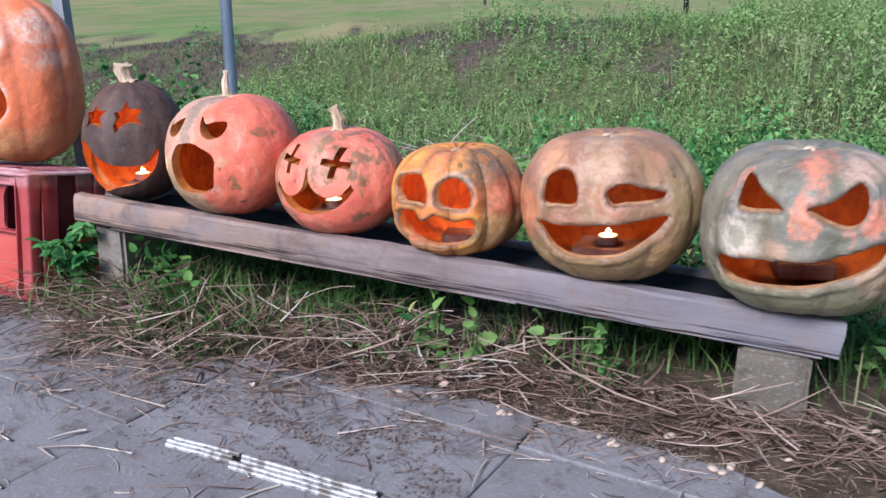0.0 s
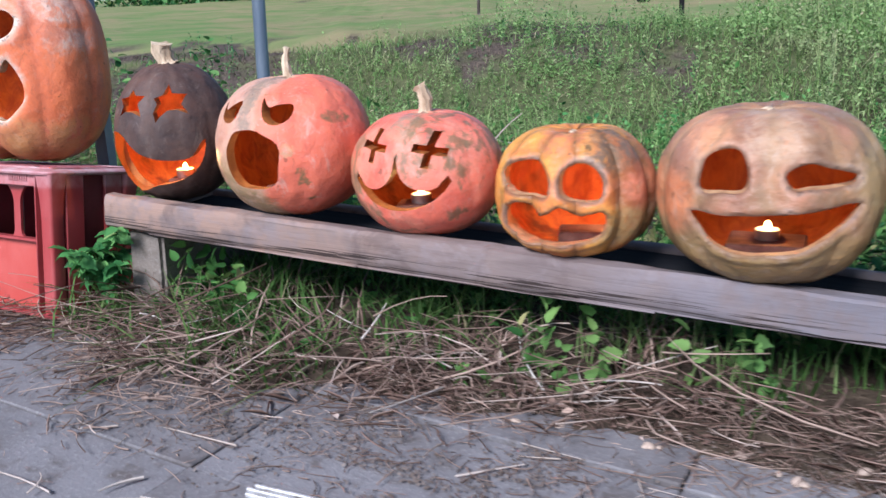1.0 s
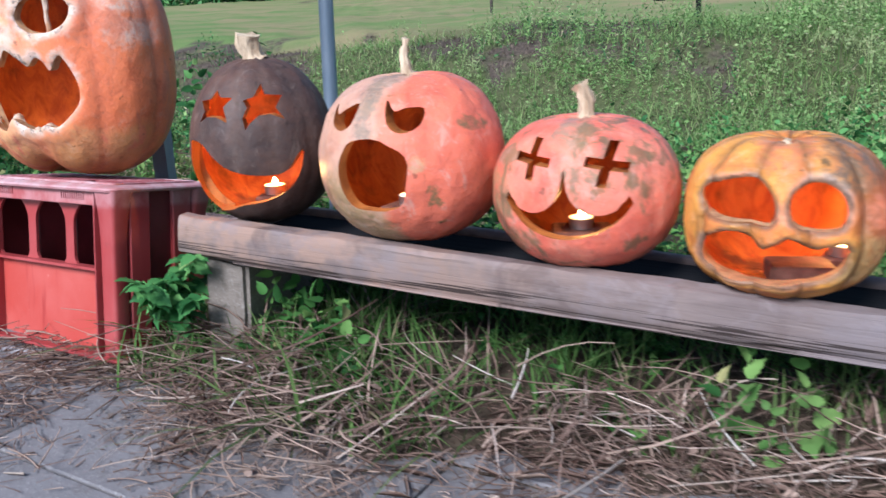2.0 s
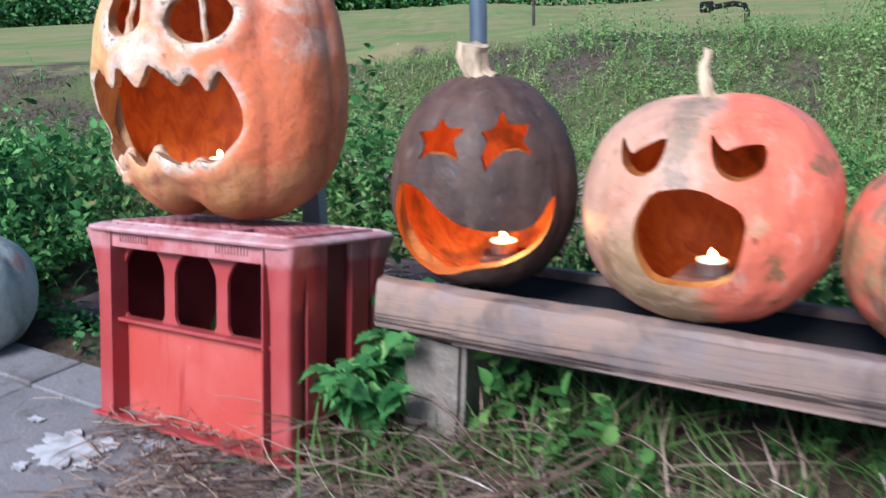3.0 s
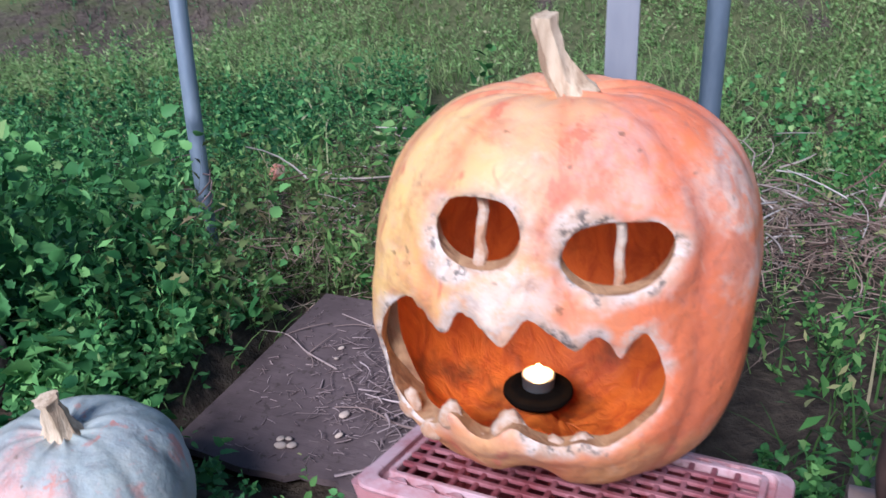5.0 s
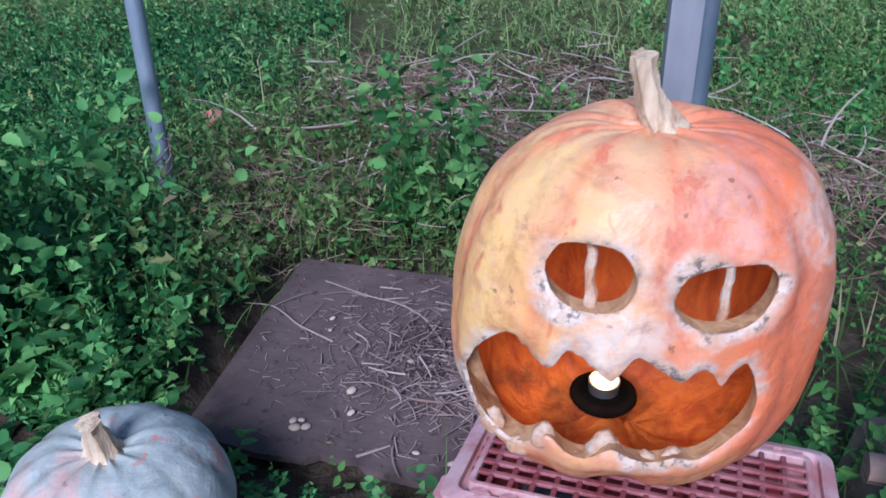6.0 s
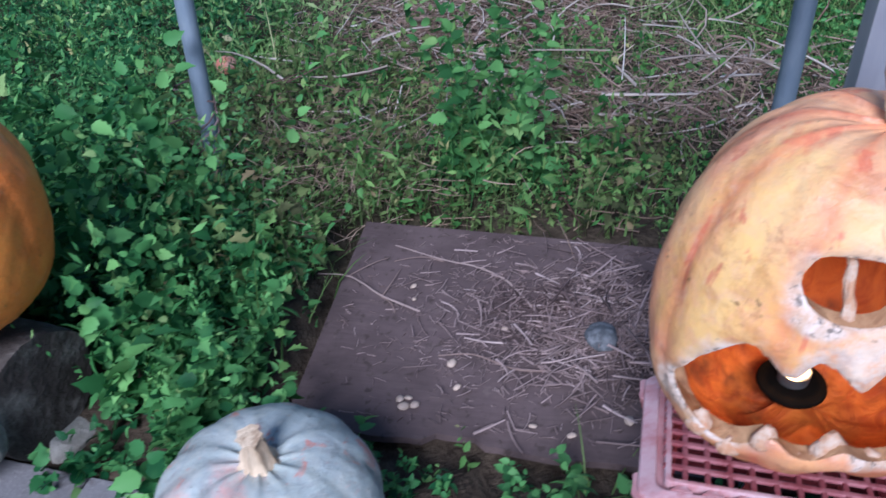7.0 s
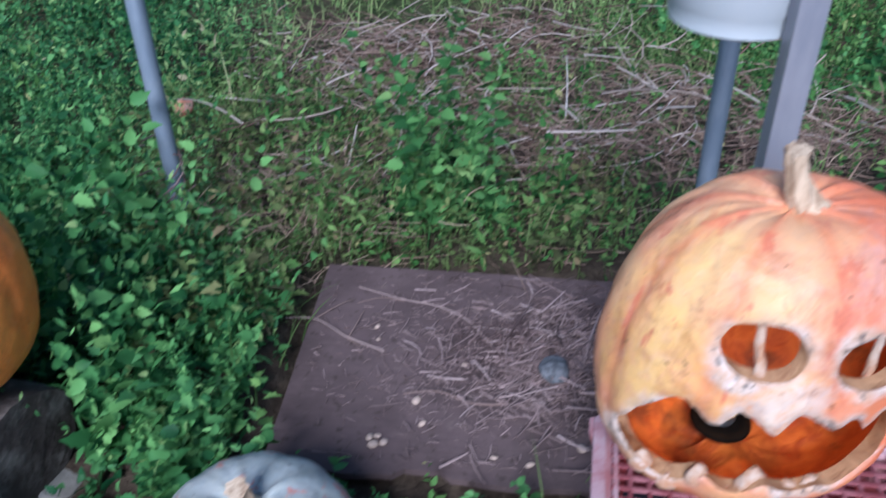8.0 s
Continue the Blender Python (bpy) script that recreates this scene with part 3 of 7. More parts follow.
for k, (x, w, y) in enumerate(((0.045, 0.095, 0.012), (1.63, 0.125, -0.012))):
    top = bench_point(x + 0.03, 0.0, -0.071)
    foot = bench_point(x + 0.03, y, 0)
    b = base("concrete_block", pose(foot.x - (0.03, 0.008)[k], foot.y + (0.012, 0.003)[k], -0.06, 0, (6, 2)[k], BENCH_TURN), "rough grey-brown concrete block standing under a bench end", "block", "blocks under the bench")
    part("block_body", block((0.39, 0.30)[k], w, top.z + 0.06 - 0.004, k * 3.0), (M_BLOCK, M_BLOCK_DARK)[k], b, smooth=40)


# ---------------------------------------------------------------- crate
CRATE_M = pose(-1.272, 2.153, 0.046, -9.0, -1.0, -32.2)
crate = base("bottle_crate", CRATE_M, "faded red plastic bottle crate standing upside down", "crate")
CW, CD, CH = 0.454, 0.240, 0.334


def crate_loop(inset, r):
    """The crate's outline with rounded corners, drawn in by inset."""
    hw, y0, y1, pts = CW / 2 - 0.005 - inset, inset, CD - inset, []
    for cx, cy, a0 in ((hw - r, y0 + r, -90), (hw - r, y1 - r, 0), (-hw + r, y1 - r, 90), (-hw + r, y0 + r, 180)):
        for k in range(7):
            a = radians(a0 + 15 * k)
            pts.append((0.004 + cx + r * math.cos(a), cy + r * math.sin(a)))
    return pts


def crate_rim():
    """A thin flange round the foot that is now on top, a slope up from it and the raised edge of the grid."""
    bm = bmesh.new()
    rows = []
    for inset, r, z in ((-0.007, 0.020, -0.0150), (-0.009, 0.022, -0.0110), (-0.0075, 0.021, -0.0080), (0.0080, 0.014, -0.0035), (0.0105, 0.013, -0.0045), (0.0115, 0.012, -0.0140), (0.0200, 0.010, -0.0140), (0.0210, 0.009, -0.0012), (0.0225, 0.008, 0.0), (0.0275, 0.006, 0.0), (0.0290, 0.005, -0.0015), (0.0290, 0.005, -0.0105), (0.010, 0.012, -0.0180)):
        rows.append([bm.verts.new((x + 0.0012 * noise.noise(Vector((x * 22, y * 22, 2.0))), y + 0.0012 * noise.noise(Vector((x * 22, y * 22, 8.0))), CH + z + 0.0014 * noise.noise(Vector((x * 26, y * 26, 0))))) for x, y in crate_loop(inset, r)])
    m = len(rows[0])
    for a, b in zip(rows, rows[1:] + rows[:1]):
        for k in range(m):
            bm.faces.new((a[k], a[(k + 1) % m], b[(k + 1) % m], b[k]))
    return bm


part("rim", crate_rim(), M_CRATE, crate, "scuffed pale rim of the crate", smooth=35)
# triangular webs across the trough between flange and grid
bm = bmesh.new()
for v in prism(bm, [(-0.013, 0.0105), (0.013, 0.0105), (0.002, 0.0213), (-0.002, 0.0213)], CH - 0.0135, CH - 0.0030).verts:
    v.co = Vector((v.co.x, v.co.z, v.co.y))
web_mesh = finish(bm, "web", M_CRATE)
for k in range(11):
    for front_side in (True, False):
        ob = new("web", web_mesh)
        ob.parent, ob.matrix_basis = crate, pose(-0.176 + k * 0.036, 0 if front_side else CD, 0, 0, 0, 0 if front_side else 180)
# the crate's own floor, uppermost now: a grid of slots with one hand hole
HOLE = (0.080, 0.168, 0.030, 0.078)


def bar_mesh(name, x0, x1, y0, y1):
    bm = bmesh.new()
    return finish(box(bm, x0, x1, y0, y1, CH - 0.0060, CH - 0.0008, 0.0012), name, M_GRID)


inner = 0.0285
long_slat, cut_slat, end_slat = bar_mesh("slat", -CW / 2 + inner, CW / 2 - inner, -0.0042, 0.0042), bar_mesh("slat", -CW / 2 + inner, HOLE[0], -0.0042, 0.0042), bar_mesh("slat", HOLE[1], CW / 2 - inner, -0.0042, 0.0042)
for k in range(1, 8):
    y = inner + k * (CD - 2 * inner) / 8
    for me in ((cut_slat, end_slat) if y < HOLE[3] else (long_slat,)):
        ob = new("slat", me)
        ob.parent, ob.matrix_basis = crate, pose(0, y, 0)
long_rib, cut_rib = bar_mesh("rib", -0.0034, 0.0034, inner, CD - inner), bar_mesh("rib", -0.0034, 0.0034, HOLE[3], CD - inner)
for k in range(1, 15):
    x = -CW / 2 + inner + k * (CW - 2 * inner) / 15
    ob = new("rib", cut_rib if HOLE[0] - 0.004 < x < HOLE[1] + 0.004 else long_rib)
    ob.parent, ob.matrix_basis = crate, pose(x, 0, -0.0006)
bm = bmesh.new()
for x0, x1, y0, y1 in ((HOLE[0] - 0.003, HOLE[0] + 0.003, inner, HOLE[3]), (HOLE[1] - 0.003, HOLE[1] + 0.003, inner, HOLE[3]), (HOLE[0], HOLE[1], HOLE[3] - 0.003, HOLE[3] + 0.003)):
    box(bm, x0, x1, y0, y1, CH - 0.0075, CH - 0.0004, 0.001)
part("hole_frame", bm, M_GRID, crate)
# inner panels, in the plastic coloured dark for shade
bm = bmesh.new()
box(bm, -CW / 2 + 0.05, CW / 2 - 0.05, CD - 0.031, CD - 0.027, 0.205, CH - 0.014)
part("back_panel", bm, M_CRATE_SHADED, crate)
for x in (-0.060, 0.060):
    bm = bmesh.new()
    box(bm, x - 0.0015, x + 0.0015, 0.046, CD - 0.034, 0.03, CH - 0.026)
    part("divider", bm, M_CRATE_SHADED, crate)
# corner posts, fluted, flaring into the rim at the top


def corner_post(sx, sy):
    bm = bmesh.new()
    rows = []
    for t in (0, 0.25, 0.5, 0.68, 0.78, 0.86, 0.92, 0.97, 1.0):
        flare = max(0.0, (t - 0.62) / 0.38) ** 2.2
        ring = []
        for k in range(20):
            a = radians(18 * k)
            c, d = math.cos(a), math.sin(a)
            u = 0.020 * abs(c) ** 0.45 * math.copysign(1, c) * (1 - 0.07 * (k % 5 == 0))
            v = 0.018 * abs(d) ** 0.45 * math.copysign(1, d) * (1 - 0.07 * (k % 5 == 0))
            x, y = CW / 2 - 0.032 + u + 0.004 * (1 - t), 0.026 + v
            if u > 0:
                x += 0.019 * flare
            if v < 0:
                y -= 0.011 * flare
            ring.append(bm.verts.new((sx * x, y if sy < 0 else CD - y, t * (CH - 0.014))))
        rows.append(ring)
    for a, b in zip(rows, rows[1:]):
        for k in range(20):
            bm.faces.new((a[k], a[(k + 1) % 20], b[(k + 1) % 20], b[k]))
    bm.faces.new(rows[0])
    bm.faces.new(rows[-1])
    return bm


for sx in (-1, 1):
    for sy in (-1, 1):
        part("corner_post", corner_post(sx, sy), M_CRATE, crate, smooth=35)
    for y0, y1 in ((0.001, 0.036), (CD - 0.036, CD - 0.001)):
        bm = bmesh.new()
        x0, x1 = sorted((sx * (CW / 2 - 0.053), sx * (CW / 2 - 0.0565)))
        box(bm, x0, x1, y0, y1, 0.006, CH - 0.013, 0.001)
        part("frame_rib", bm, M_CRATE, crate)
# outer fins beside the posts
for sx in (-1, 1):
    for y in (0.046, CD - 0.092):
        bm = bmesh.new()
        x0, x1 = sorted((sx * (CW / 2 - 0.020), sx * (CW / 2 - 0.009)))
        box(bm, x0, x1, y, y + 0.046, 0.004, CH - 0.014, 0.002)
        part("fin", bm, M_CRATE, crate)
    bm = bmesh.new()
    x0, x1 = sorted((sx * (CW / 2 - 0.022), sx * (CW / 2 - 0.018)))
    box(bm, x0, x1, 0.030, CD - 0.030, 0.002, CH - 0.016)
    part("end_panel", bm, M_CRATE_SHADED, crate)
SILL, HEAD = 0.170, 0.294


def pillar(w0, w1):
    """A slim upright whose top and foot flare into the arches."""
    bm = bmesh.new()
    left, right = [], []
    for k in range(17):
        t = k / 16
        flare = max(0.0, (t - 0.62) / 0.38) ** 2.2 + 0.35 * max(0.0, (0.14 - t) / 0.14) ** 2
        w = w0 + (w1 - w0) * flare
        left.append((-w, SILL + t * (HEAD - SILL)))
        right.append((w, SILL + t * (HEAD - SILL)))
    return prism(bm, left[::-1] + right, 0.0, 0.006)


for y in (0.030, CD - 0.036):
    bm = bmesh.new()
    box(bm, -CW / 2 + 0.05, CW / 2 - 0.05, y + 0.004, y + 0.009, 0.006, SILL - 0.004, 0.001)
    part("lower_panel", bm, M_CRATE_PANEL, crate, "plain lower panel with dull streaks")
    bm = bmesh.new()
    box(bm, -CW / 2 + 0.05, CW / 2 - 0.05, y - 0.016, y + 0.010, SILL - 0.004, SILL + 0.002, 0.001)
    part("sill", bm, M_CRATE, crate)
    bm = bmesh.new()
    f0, f1 = sorted((-0.001 if y < 0.1 else CD + 0.001, y + 0.004))
    box(bm, -CW / 2 - 0.001, CW / 2 + 0.001, f0, f1, 0.0, 0.0065, 0.002)
    part("foot_rail", bm, M_CRATE, crate)
    bm = bmesh.new()
    f = 0.010 if y < 0.1 else CD - 0.016
    box(bm, -CW / 2 + 0.048, CW / 2 - 0.048, f - 0.004, f + 0.004, HEAD - 0.002, CH - 0.012, 0.001)
    box(bm, -CW / 2 + 0.048, CW / 2 - 0.048, min(f, y), max(f, y) + 0.006, HEAD - 0.003, HEAD + 0.001)
    for x in [v for s in (-0.150, 0.072) for v in np.arange(s, s + 0.066, 0.0065)]:
        box(bm, x, x + 0.003, f - 0.0065, f - 0.0035, HEAD + 0.008, CH - 0.018)
    part("header", bm, M_CRATE, crate, "ribbed header of the crate")
    for x in (-0.060, 0.060):
        part("pillar", pillar(0.012, 0.040), M_CRATE, crate, at=pose(x, y, 0))
    for x in (-0.177, 0.177):
        part("pillar", pillar(0.004, 0.032), M_CRATE, crate, at=pose(x, y, 0))


# ---------------------------------------------------------------- pumpkins
def cross(cx, cy, s, w, turn=0):
    pts = [(w, s), (w, w), (s, w), (s, -w), (w, -w), (w, -s), (-w, -s), (-w, -w), (-s, -w), (-s, w), (-w, w), (-w, s)]
    c, d = math.cos(radians(turn)), math.sin(radians(turn))
    return [(cx + x * c - y * d, cy + x * d + y * c) for x, y in pts][::-1]


def oval(cx, cy, rx, ry, turn=0, power=2.0, wob=0.0, seed=0.0, n=28):
    c, d, out = math.cos(radians(turn)), math.sin(radians(turn)), []
    for k in range(n):
        a = 2 * math.pi * k / n
        x = rx * abs(math.cos(a)) ** (2 / power) * math.copysign(1, math.cos(a))
        y = ry * abs(math.sin(a)) ** (2 / power) * math.copysign(1, math.sin(a))
        q = 1 + wob * noise.noise(Vector((math.cos(a) * 1.6, math.sin(a) * 1.6, seed)))
        out.append((cx + q * (x * c - y * d), cy + q * (x * d + y * c)))
    return out


def cheeks(x, y, low, cx, cy, r, peak):
    """A grin under two round cheeks, running up between them."""
    n, dn, up = 18, [], []
    for k in range(n + 1):
        t = k / n
        dn.append((-x + 2 * x * t, y - low * (4 * t * (1 - t)) ** 0.75))
    for k in range(2 * n - 1, 0, -1):
        u = -x + 2 * x * k / (2 * n)
        d = abs(u) - cx
        v = cy - math.sqrt(max(r * r - d * d, 0.0)) if abs(d) < r else peak
        up.append((u, min(peak, v + (0.004 if abs(u) > cx + r * 0.6 else 0))))
    return dn + up


def rind(radius, height, ribs, depth, box_power, squash, dent, seed, back, rings=70, sides=112, thick=0.0, swell=0.0, front=1.0, notch=0.0, taper=0.0):
    """Points of a ribbed pumpkin; thick moves the whole surface inwards."""
    rows = []
    for i in range(1, rings):
        lat = math.pi * (i / rings - 0.5)
        c = abs(math.cos(lat)) ** (2 / box_power)
        s = abs(math.sin(lat)) ** (2 / box_power) * math.copysign(1, lat)
        row = []
        for k in range(sides):
            a = 2 * math.pi * k / sides
            groove = abs(math.sin(a * ribs / 2 + seed)) ** 0.55
            rib = 1 - depth * (1 - groove) * math.cos(lat) ** 0.5
            p = Vector((math.cos(a), math.sin(a), s))
            lump = 1 + squash * noise.noise(Vector((p.x * 1.1, p.y * 1.1, p.z * 1.1)) + Vector((seed * 7, 0, 0))) + 0.012 * noise.noise(p * 5 + Vector((seed, 3, 0)))
            r = (radius - thick) * c * rib * lump * (1 - swell * s - taper * max(0.0, s) * max(0.0, -p.x))
            z = (height - thick) * s * lump
            pole = math.exp(-(c / 0.34) ** 2)
            z -= math.copysign(dent, s) * pole * (1 if s > 0 else 0.5) * (0.6 + 0.4 * groove)
            y = r * p.y
            if p.y > 0:
                y *= back
            else:
                y *= front
            if notch and s < 0 and p.y < 0:
                z += notch * math.exp(-((r * p.x + 0.02) / 0.035) ** 2) * max(0.0, -s - 0.5) * 2
            row.append((r * p.x, y, z, 1 - groove))
        rows.append(row)
    return rows


def rind_bmesh(bm, rows, index, layer, inside=False):
    made = []
    for row in rows:
        ring = []
        for x, y, z, g in row:
            v = bm.verts.new((x, y, z))
            v[layer] = g
            ring.append(v)
        made.append(ring)
    n = len(made[0])
    faces = []
    for a, b in zip(made, made[1:]):
        for k in range(n):
            j = (k + 1) % n
            q = (a[k], a[j], b[j], b[k])
            faces.append(bm.faces.new(q[::-1] if inside else q))
    for ring, flip in ((made[0], True), (made[-1], False)):
        z = sum(v.co.z for v in ring) / n
        c = bm.verts.new((0, 0, z))
        for k in range(n):
            j = (k + 1) % n
            q = (ring[j], ring[k], c) if flip else (ring[k], ring[j], c)
            faces.append(bm.faces.new(q[::-1] if inside else q))
    for f in faces:
        f.material_index = index
        f.smooth = True


def carve(bm, name, mats, cuts, reach, width, curl=0.0):
    """Cuts the outlines through the front of the shell and marks how near each point of the rind lies to a cut."""
    shell = bpy.data.meshes.new(name)
    bm.to_mesh(shell)
    bm.free()
    for m in mats:
        shell.materials.append(m)
    ob = new(name, shell)
    tools = []
    for outline in cuts:
        cb = bmesh.new()
        prism(cb, outline, -reach * 1.6, -reach * 0.12)
        for f in cb.faces:
            f.material_index = 2
        tool = new("cutter", finish(cb, "cutter", mats))
        mod = ob.modifiers.new("cut", "BOOLEAN")
        mod.operation, mod.solver, mod.object = "DIFFERENCE", "EXACT", tool
        tools.append(tool)
    bpy.context.view_layer.update()
    me = bpy.data.meshes.new_from_object(ob.evaluated_get(bpy.context.evaluated_depsgraph_get()))
    me.name = name
    bpy.data.objects.remove(ob)
    for t in tools:
        bpy.data.objects.remove(t)
    n = len(me.vertices)
    co = np.empty(n * 3)
    me.vertices.foreach_get("co", co)
    co = co.reshape(-1, 3)
    rim = np.zeros(n)
    for poly in me.polygons:
        if poly.material_index == 2:
            rim[list(poly.vertices)] = 1
    edge = np.where(rim > 0)[0]
    if len(edge):
        pts = co[edge]
        for a in range(0, n, 2000):
            d = np.sqrt(((co[a:a + 2000, None, :] - pts[None, :, :]) ** 2).sum(2)).min(1)
            rim[a:a + 2000] = np.clip(1 - d / width, 0, 1)
    if curl and len(edge):
        skin = np.zeros(n)
        for poly in me.polygons:
            if poly.material_index == 0:
                skin[list(poly.vertices)] = 1
        nor = np.empty(n * 3)
        me.vertices.foreach_get("normal", nor)
        nor = nor.reshape(-1, 3)
        nor[:, 2] *= 0.4
        wave = np.array([1 + 0.5 * noise.noise(Vector(c) * 38) for c in co])
        far = np.where((rim >= 0.999)[:, None], -co, nor)
        far /= np.linalg.norm(far, axis=1)[:, None] + 1e-9
        push = np.where(rim >= 0.999, 0.9 * curl, curl * np.sin(math.pi * np.clip(rim, 0, 1)) * 1.0) * skin * wave
        co = co + far * push[:, None]
        me.vertices.foreach_set("co", co.astype(np.float32).ravel())
        me.update()
    att = me.attributes.new("rim", "FLOAT", "POINT")
    att.data.foreach_set("value", rim.astype(np.float32))
    me.shade_smooth()
    me.set_sharp_from_angle(angle=radians(38))
    return me


def stem_mesh(height, r0, r1, lean, sway, seed):
    bm = bmesh.new()
    pts, rad = [], []
    for k in range(8):
        t = k / 7
        pts.append((lean[0] * t + sway * math.sin(t * 2.4), lean[1] * t, -0.012 + (height + 0.012) * t))
        rad.append(r0 + (r1 - r0) * min(1.0, t * 1.25) + r0 * 0.55 * math.exp(-t * 9) + (0.002 if k == 7 else 0))
    tube(bm, pts, rad, 14, 0.10)
    for v in bm.verts:
        v.co += Vector(noise.noise_vector(v.co * 70 + Vector((seed, 0, 0)))) * 0.005
    return bm


def tea_light(at, on, energy, dish=0.0, group="tea lights in the pumpkins"):
    """A tin cup of wax with its flame, standing on a piece of tile; and the light that the flame gives."""
    c = base("tea_light", pose(*at), "lit tea light in a small tin cup", "candle", group)
    bm = bmesh.new()
    tube(bm, [(0, 0, 0), (0, 0, 0.014), (0, 0, 0.0155)], [0.0185, 0.0192, 0.0198], 20)
    cup = part("cup", bm, M_TIN, c, smooth=40)
    bm = bmesh.new()
    tube(bm, [(0, 0, 0.0156), (0, 0, 0.0166)], [0.0182, 0.0176], 20)
    part("wax", bm, M_WAX, cup, "white wax", smooth=40)
    bm = bmesh.new()
    tube(bm, [(0, 0, 0.017), (0.0006, 0, 0.0185), (0.0008, 0, 0.0215), (0.0004, 0, 0.0250), (0, 0, 0.0280), (0, 0, 0.0295)], [0.0020, 0.0042, 0.0050, 0.0040, 0.0022, 0.0008], 14)
    part("flame", bm, M_FLAME, cup, "small yellow flame", smooth=60)
    lamp = bpy.data.lights.new("flame_light", "POINT")
    lamp.energy, lamp.color, lamp.shadow_soft_size = energy, (1.0, 0.48, 0.13), 0.006
    lo = new("flame_light", lamp)
    lo.location = (at[0], at[1], at[2] + 0.038)
    if dish:
        b = base("black_pot", pose(at[0], at[1], at[2] - 0.018), "squat black round pot under a tea light", "pot")
        bm = bmesh.new()
        rings = [(0.0, 0.70), (0.004, 0.90), (0.010, 1.0), (0.0145, 0.98), (0.0168, 0.90), (0.0172, 0.60), (0.0175, 0.30), (0.0175, 0.10)]
        tube(bm, [(0, 0, z) for z, r in rings], [dish * r for z, r in rings], 28)
        part("pot_body", bm, M_SOOT, b, smooth=40)
    if on:
        w, d, h = on
        b = base("tile_piece", pose(at[0], at[1], at[2] - h - 0.0005, 0, 0, 15 * math.sin(at[0] * 40) - 20), "dark reddish-brown broken tile under a tea light", "tile", "tiles under the tea lights")
        bm = bmesh.new()
        part("tile_body", roughen(box(bm, -w / 2, w / 2, -d / 2, d / 2, 0, h, 0.003), 0.002, 30), M_TILE, b)


def pumpkin(name, centre, radius, height, az, label, mats, cuts=(), ribs=10, depth=0.05, power=2.2, squash=0.03, dent=0.02, seed=0.0, back=1.0,
            thick=0.022, stem=None, lean=(0, 0), rim=0.02, rings=70, sides=112, swell=0.0, group="pumpkins on the bench", bars=(), front=1.0, notch=0.0, stem_at=(0, 0), curl=0.0, taper=0.0):
    root = base(name, pose(centre[0], centre[1], centre[2], lean[0], lean[1], az + 90), label, "pumpkin", group)
    bm = bmesh.new()
    layer = bm.verts.layers.float.new("groove")
    rows = rind(radius, height, ribs, depth, power, squash, dent, seed, back, rings, sides, 0.0, swell, front, notch, taper)
    rind_bmesh(bm, rows, 0, layer)
    if cuts:
        rind_bmesh(bm, rind(radius, height, ribs, depth * 0.5, power, squash, dent, seed, back, rings // 2, sides // 2, thick, swell, front, notch, taper), 1, layer, True)
        me = carve(bm, "shell", mats, cuts, radius, rim, curl)
    else:
        me = bpy.data.meshes.new("shell")
        bm.to_mesh(me)
        bm.free()
        me.materials.append(mats[0])
        me.shade_smooth()
    shell = new("shell", me)
    shell.parent = root
    if stem:
        h, r0, r1, ln, sway = stem
        top = rows[-1][0][2]
        part("stem", stem_mesh(h, r0, r1, ln, sway, seed), M_STEM, root, "dry ridged cork-coloured stem", at=pose(stem_at[0], stem_at[1], top + 0.004), smooth=50)
    else:
        bm = bmesh.new()
        tube(bm, [(0, 0, -0.006), (0, 0, 0.004), (0.001, 0, 0.007)], [0.020, 0.015, 0.009], 12, 0.08)
        part("stem_scar", roughen(bm, 0.002, 80), M_STEM, root, "pale corky scar where the stem broke off", at=pose(0, 0, rows[-1][0][2]), smooth=50)
    for x, z0, z1, y, r, lean_by in bars:
        bm = bmesh.new()
        tube(bm, [(x + 0.0015 * math.sin(k * 1.9), y + lean_by * (k / 6 - 0.3), z0 + (z1 - z0) * k / 6) for k in range(7)], [r * (1.5 - 0.4 * math.sin(math.pi * k / 6)) for k in range(7)], 8)
        part("eye_bar", roughen(bm, 0.003, 90), M_MOULD, shell, "dried strip left standing in an eye")
    return root


OLIVE, GREY, PALE, CORAL = (0.148, 0.115, 0.059), (0.222, 0.174, 0.137), (0.548, 0.488, 0.414), (0.54, 0.19, 0.125)
S_DARK = skin_material("dark_rind", (0.078, 0.046, 0.040), (0.046, 0.031, 0.030), (0.026, 0.019, 0.019), 0.5, 0.64, 0.64, dry=0.16, relief=0.35, gloss=(0.52, 0.75), seam=((0.105, 0.072, 0.062), 0.5))
S_CORAL = skin_material("coral_pale_rind", (0.459, 0.274, 0.215), (0.444, 0.222, 0.155), (0.148, 0.111, 0.052), 0.56, 0.67, 0.685, side=((0.61, 0.150, 0.100), 0.018, 0.014),
                        spots=((-0.006, 0.132, 0.020, GREY), (-0.010, 0.108, 0.020, GREY), (-0.014, 0.084, 0.019, GREY), (-0.012, 0.060, 0.017, GREY), (-0.060, -0.055, 0.055, (0.252, 0.185, 0.104)), (-0.02, -0.105, 0.05, (0.222, 0.163, 0.089)), (0.074, 0.008, 0.011, (0.46, 0.25, 0.15)), (0.088, -0.03, 0.008, OLIVE), (0.090, -0.05, 0.008, OLIVE),
                               (0.13, 0.065, 0.010, OLIVE)))
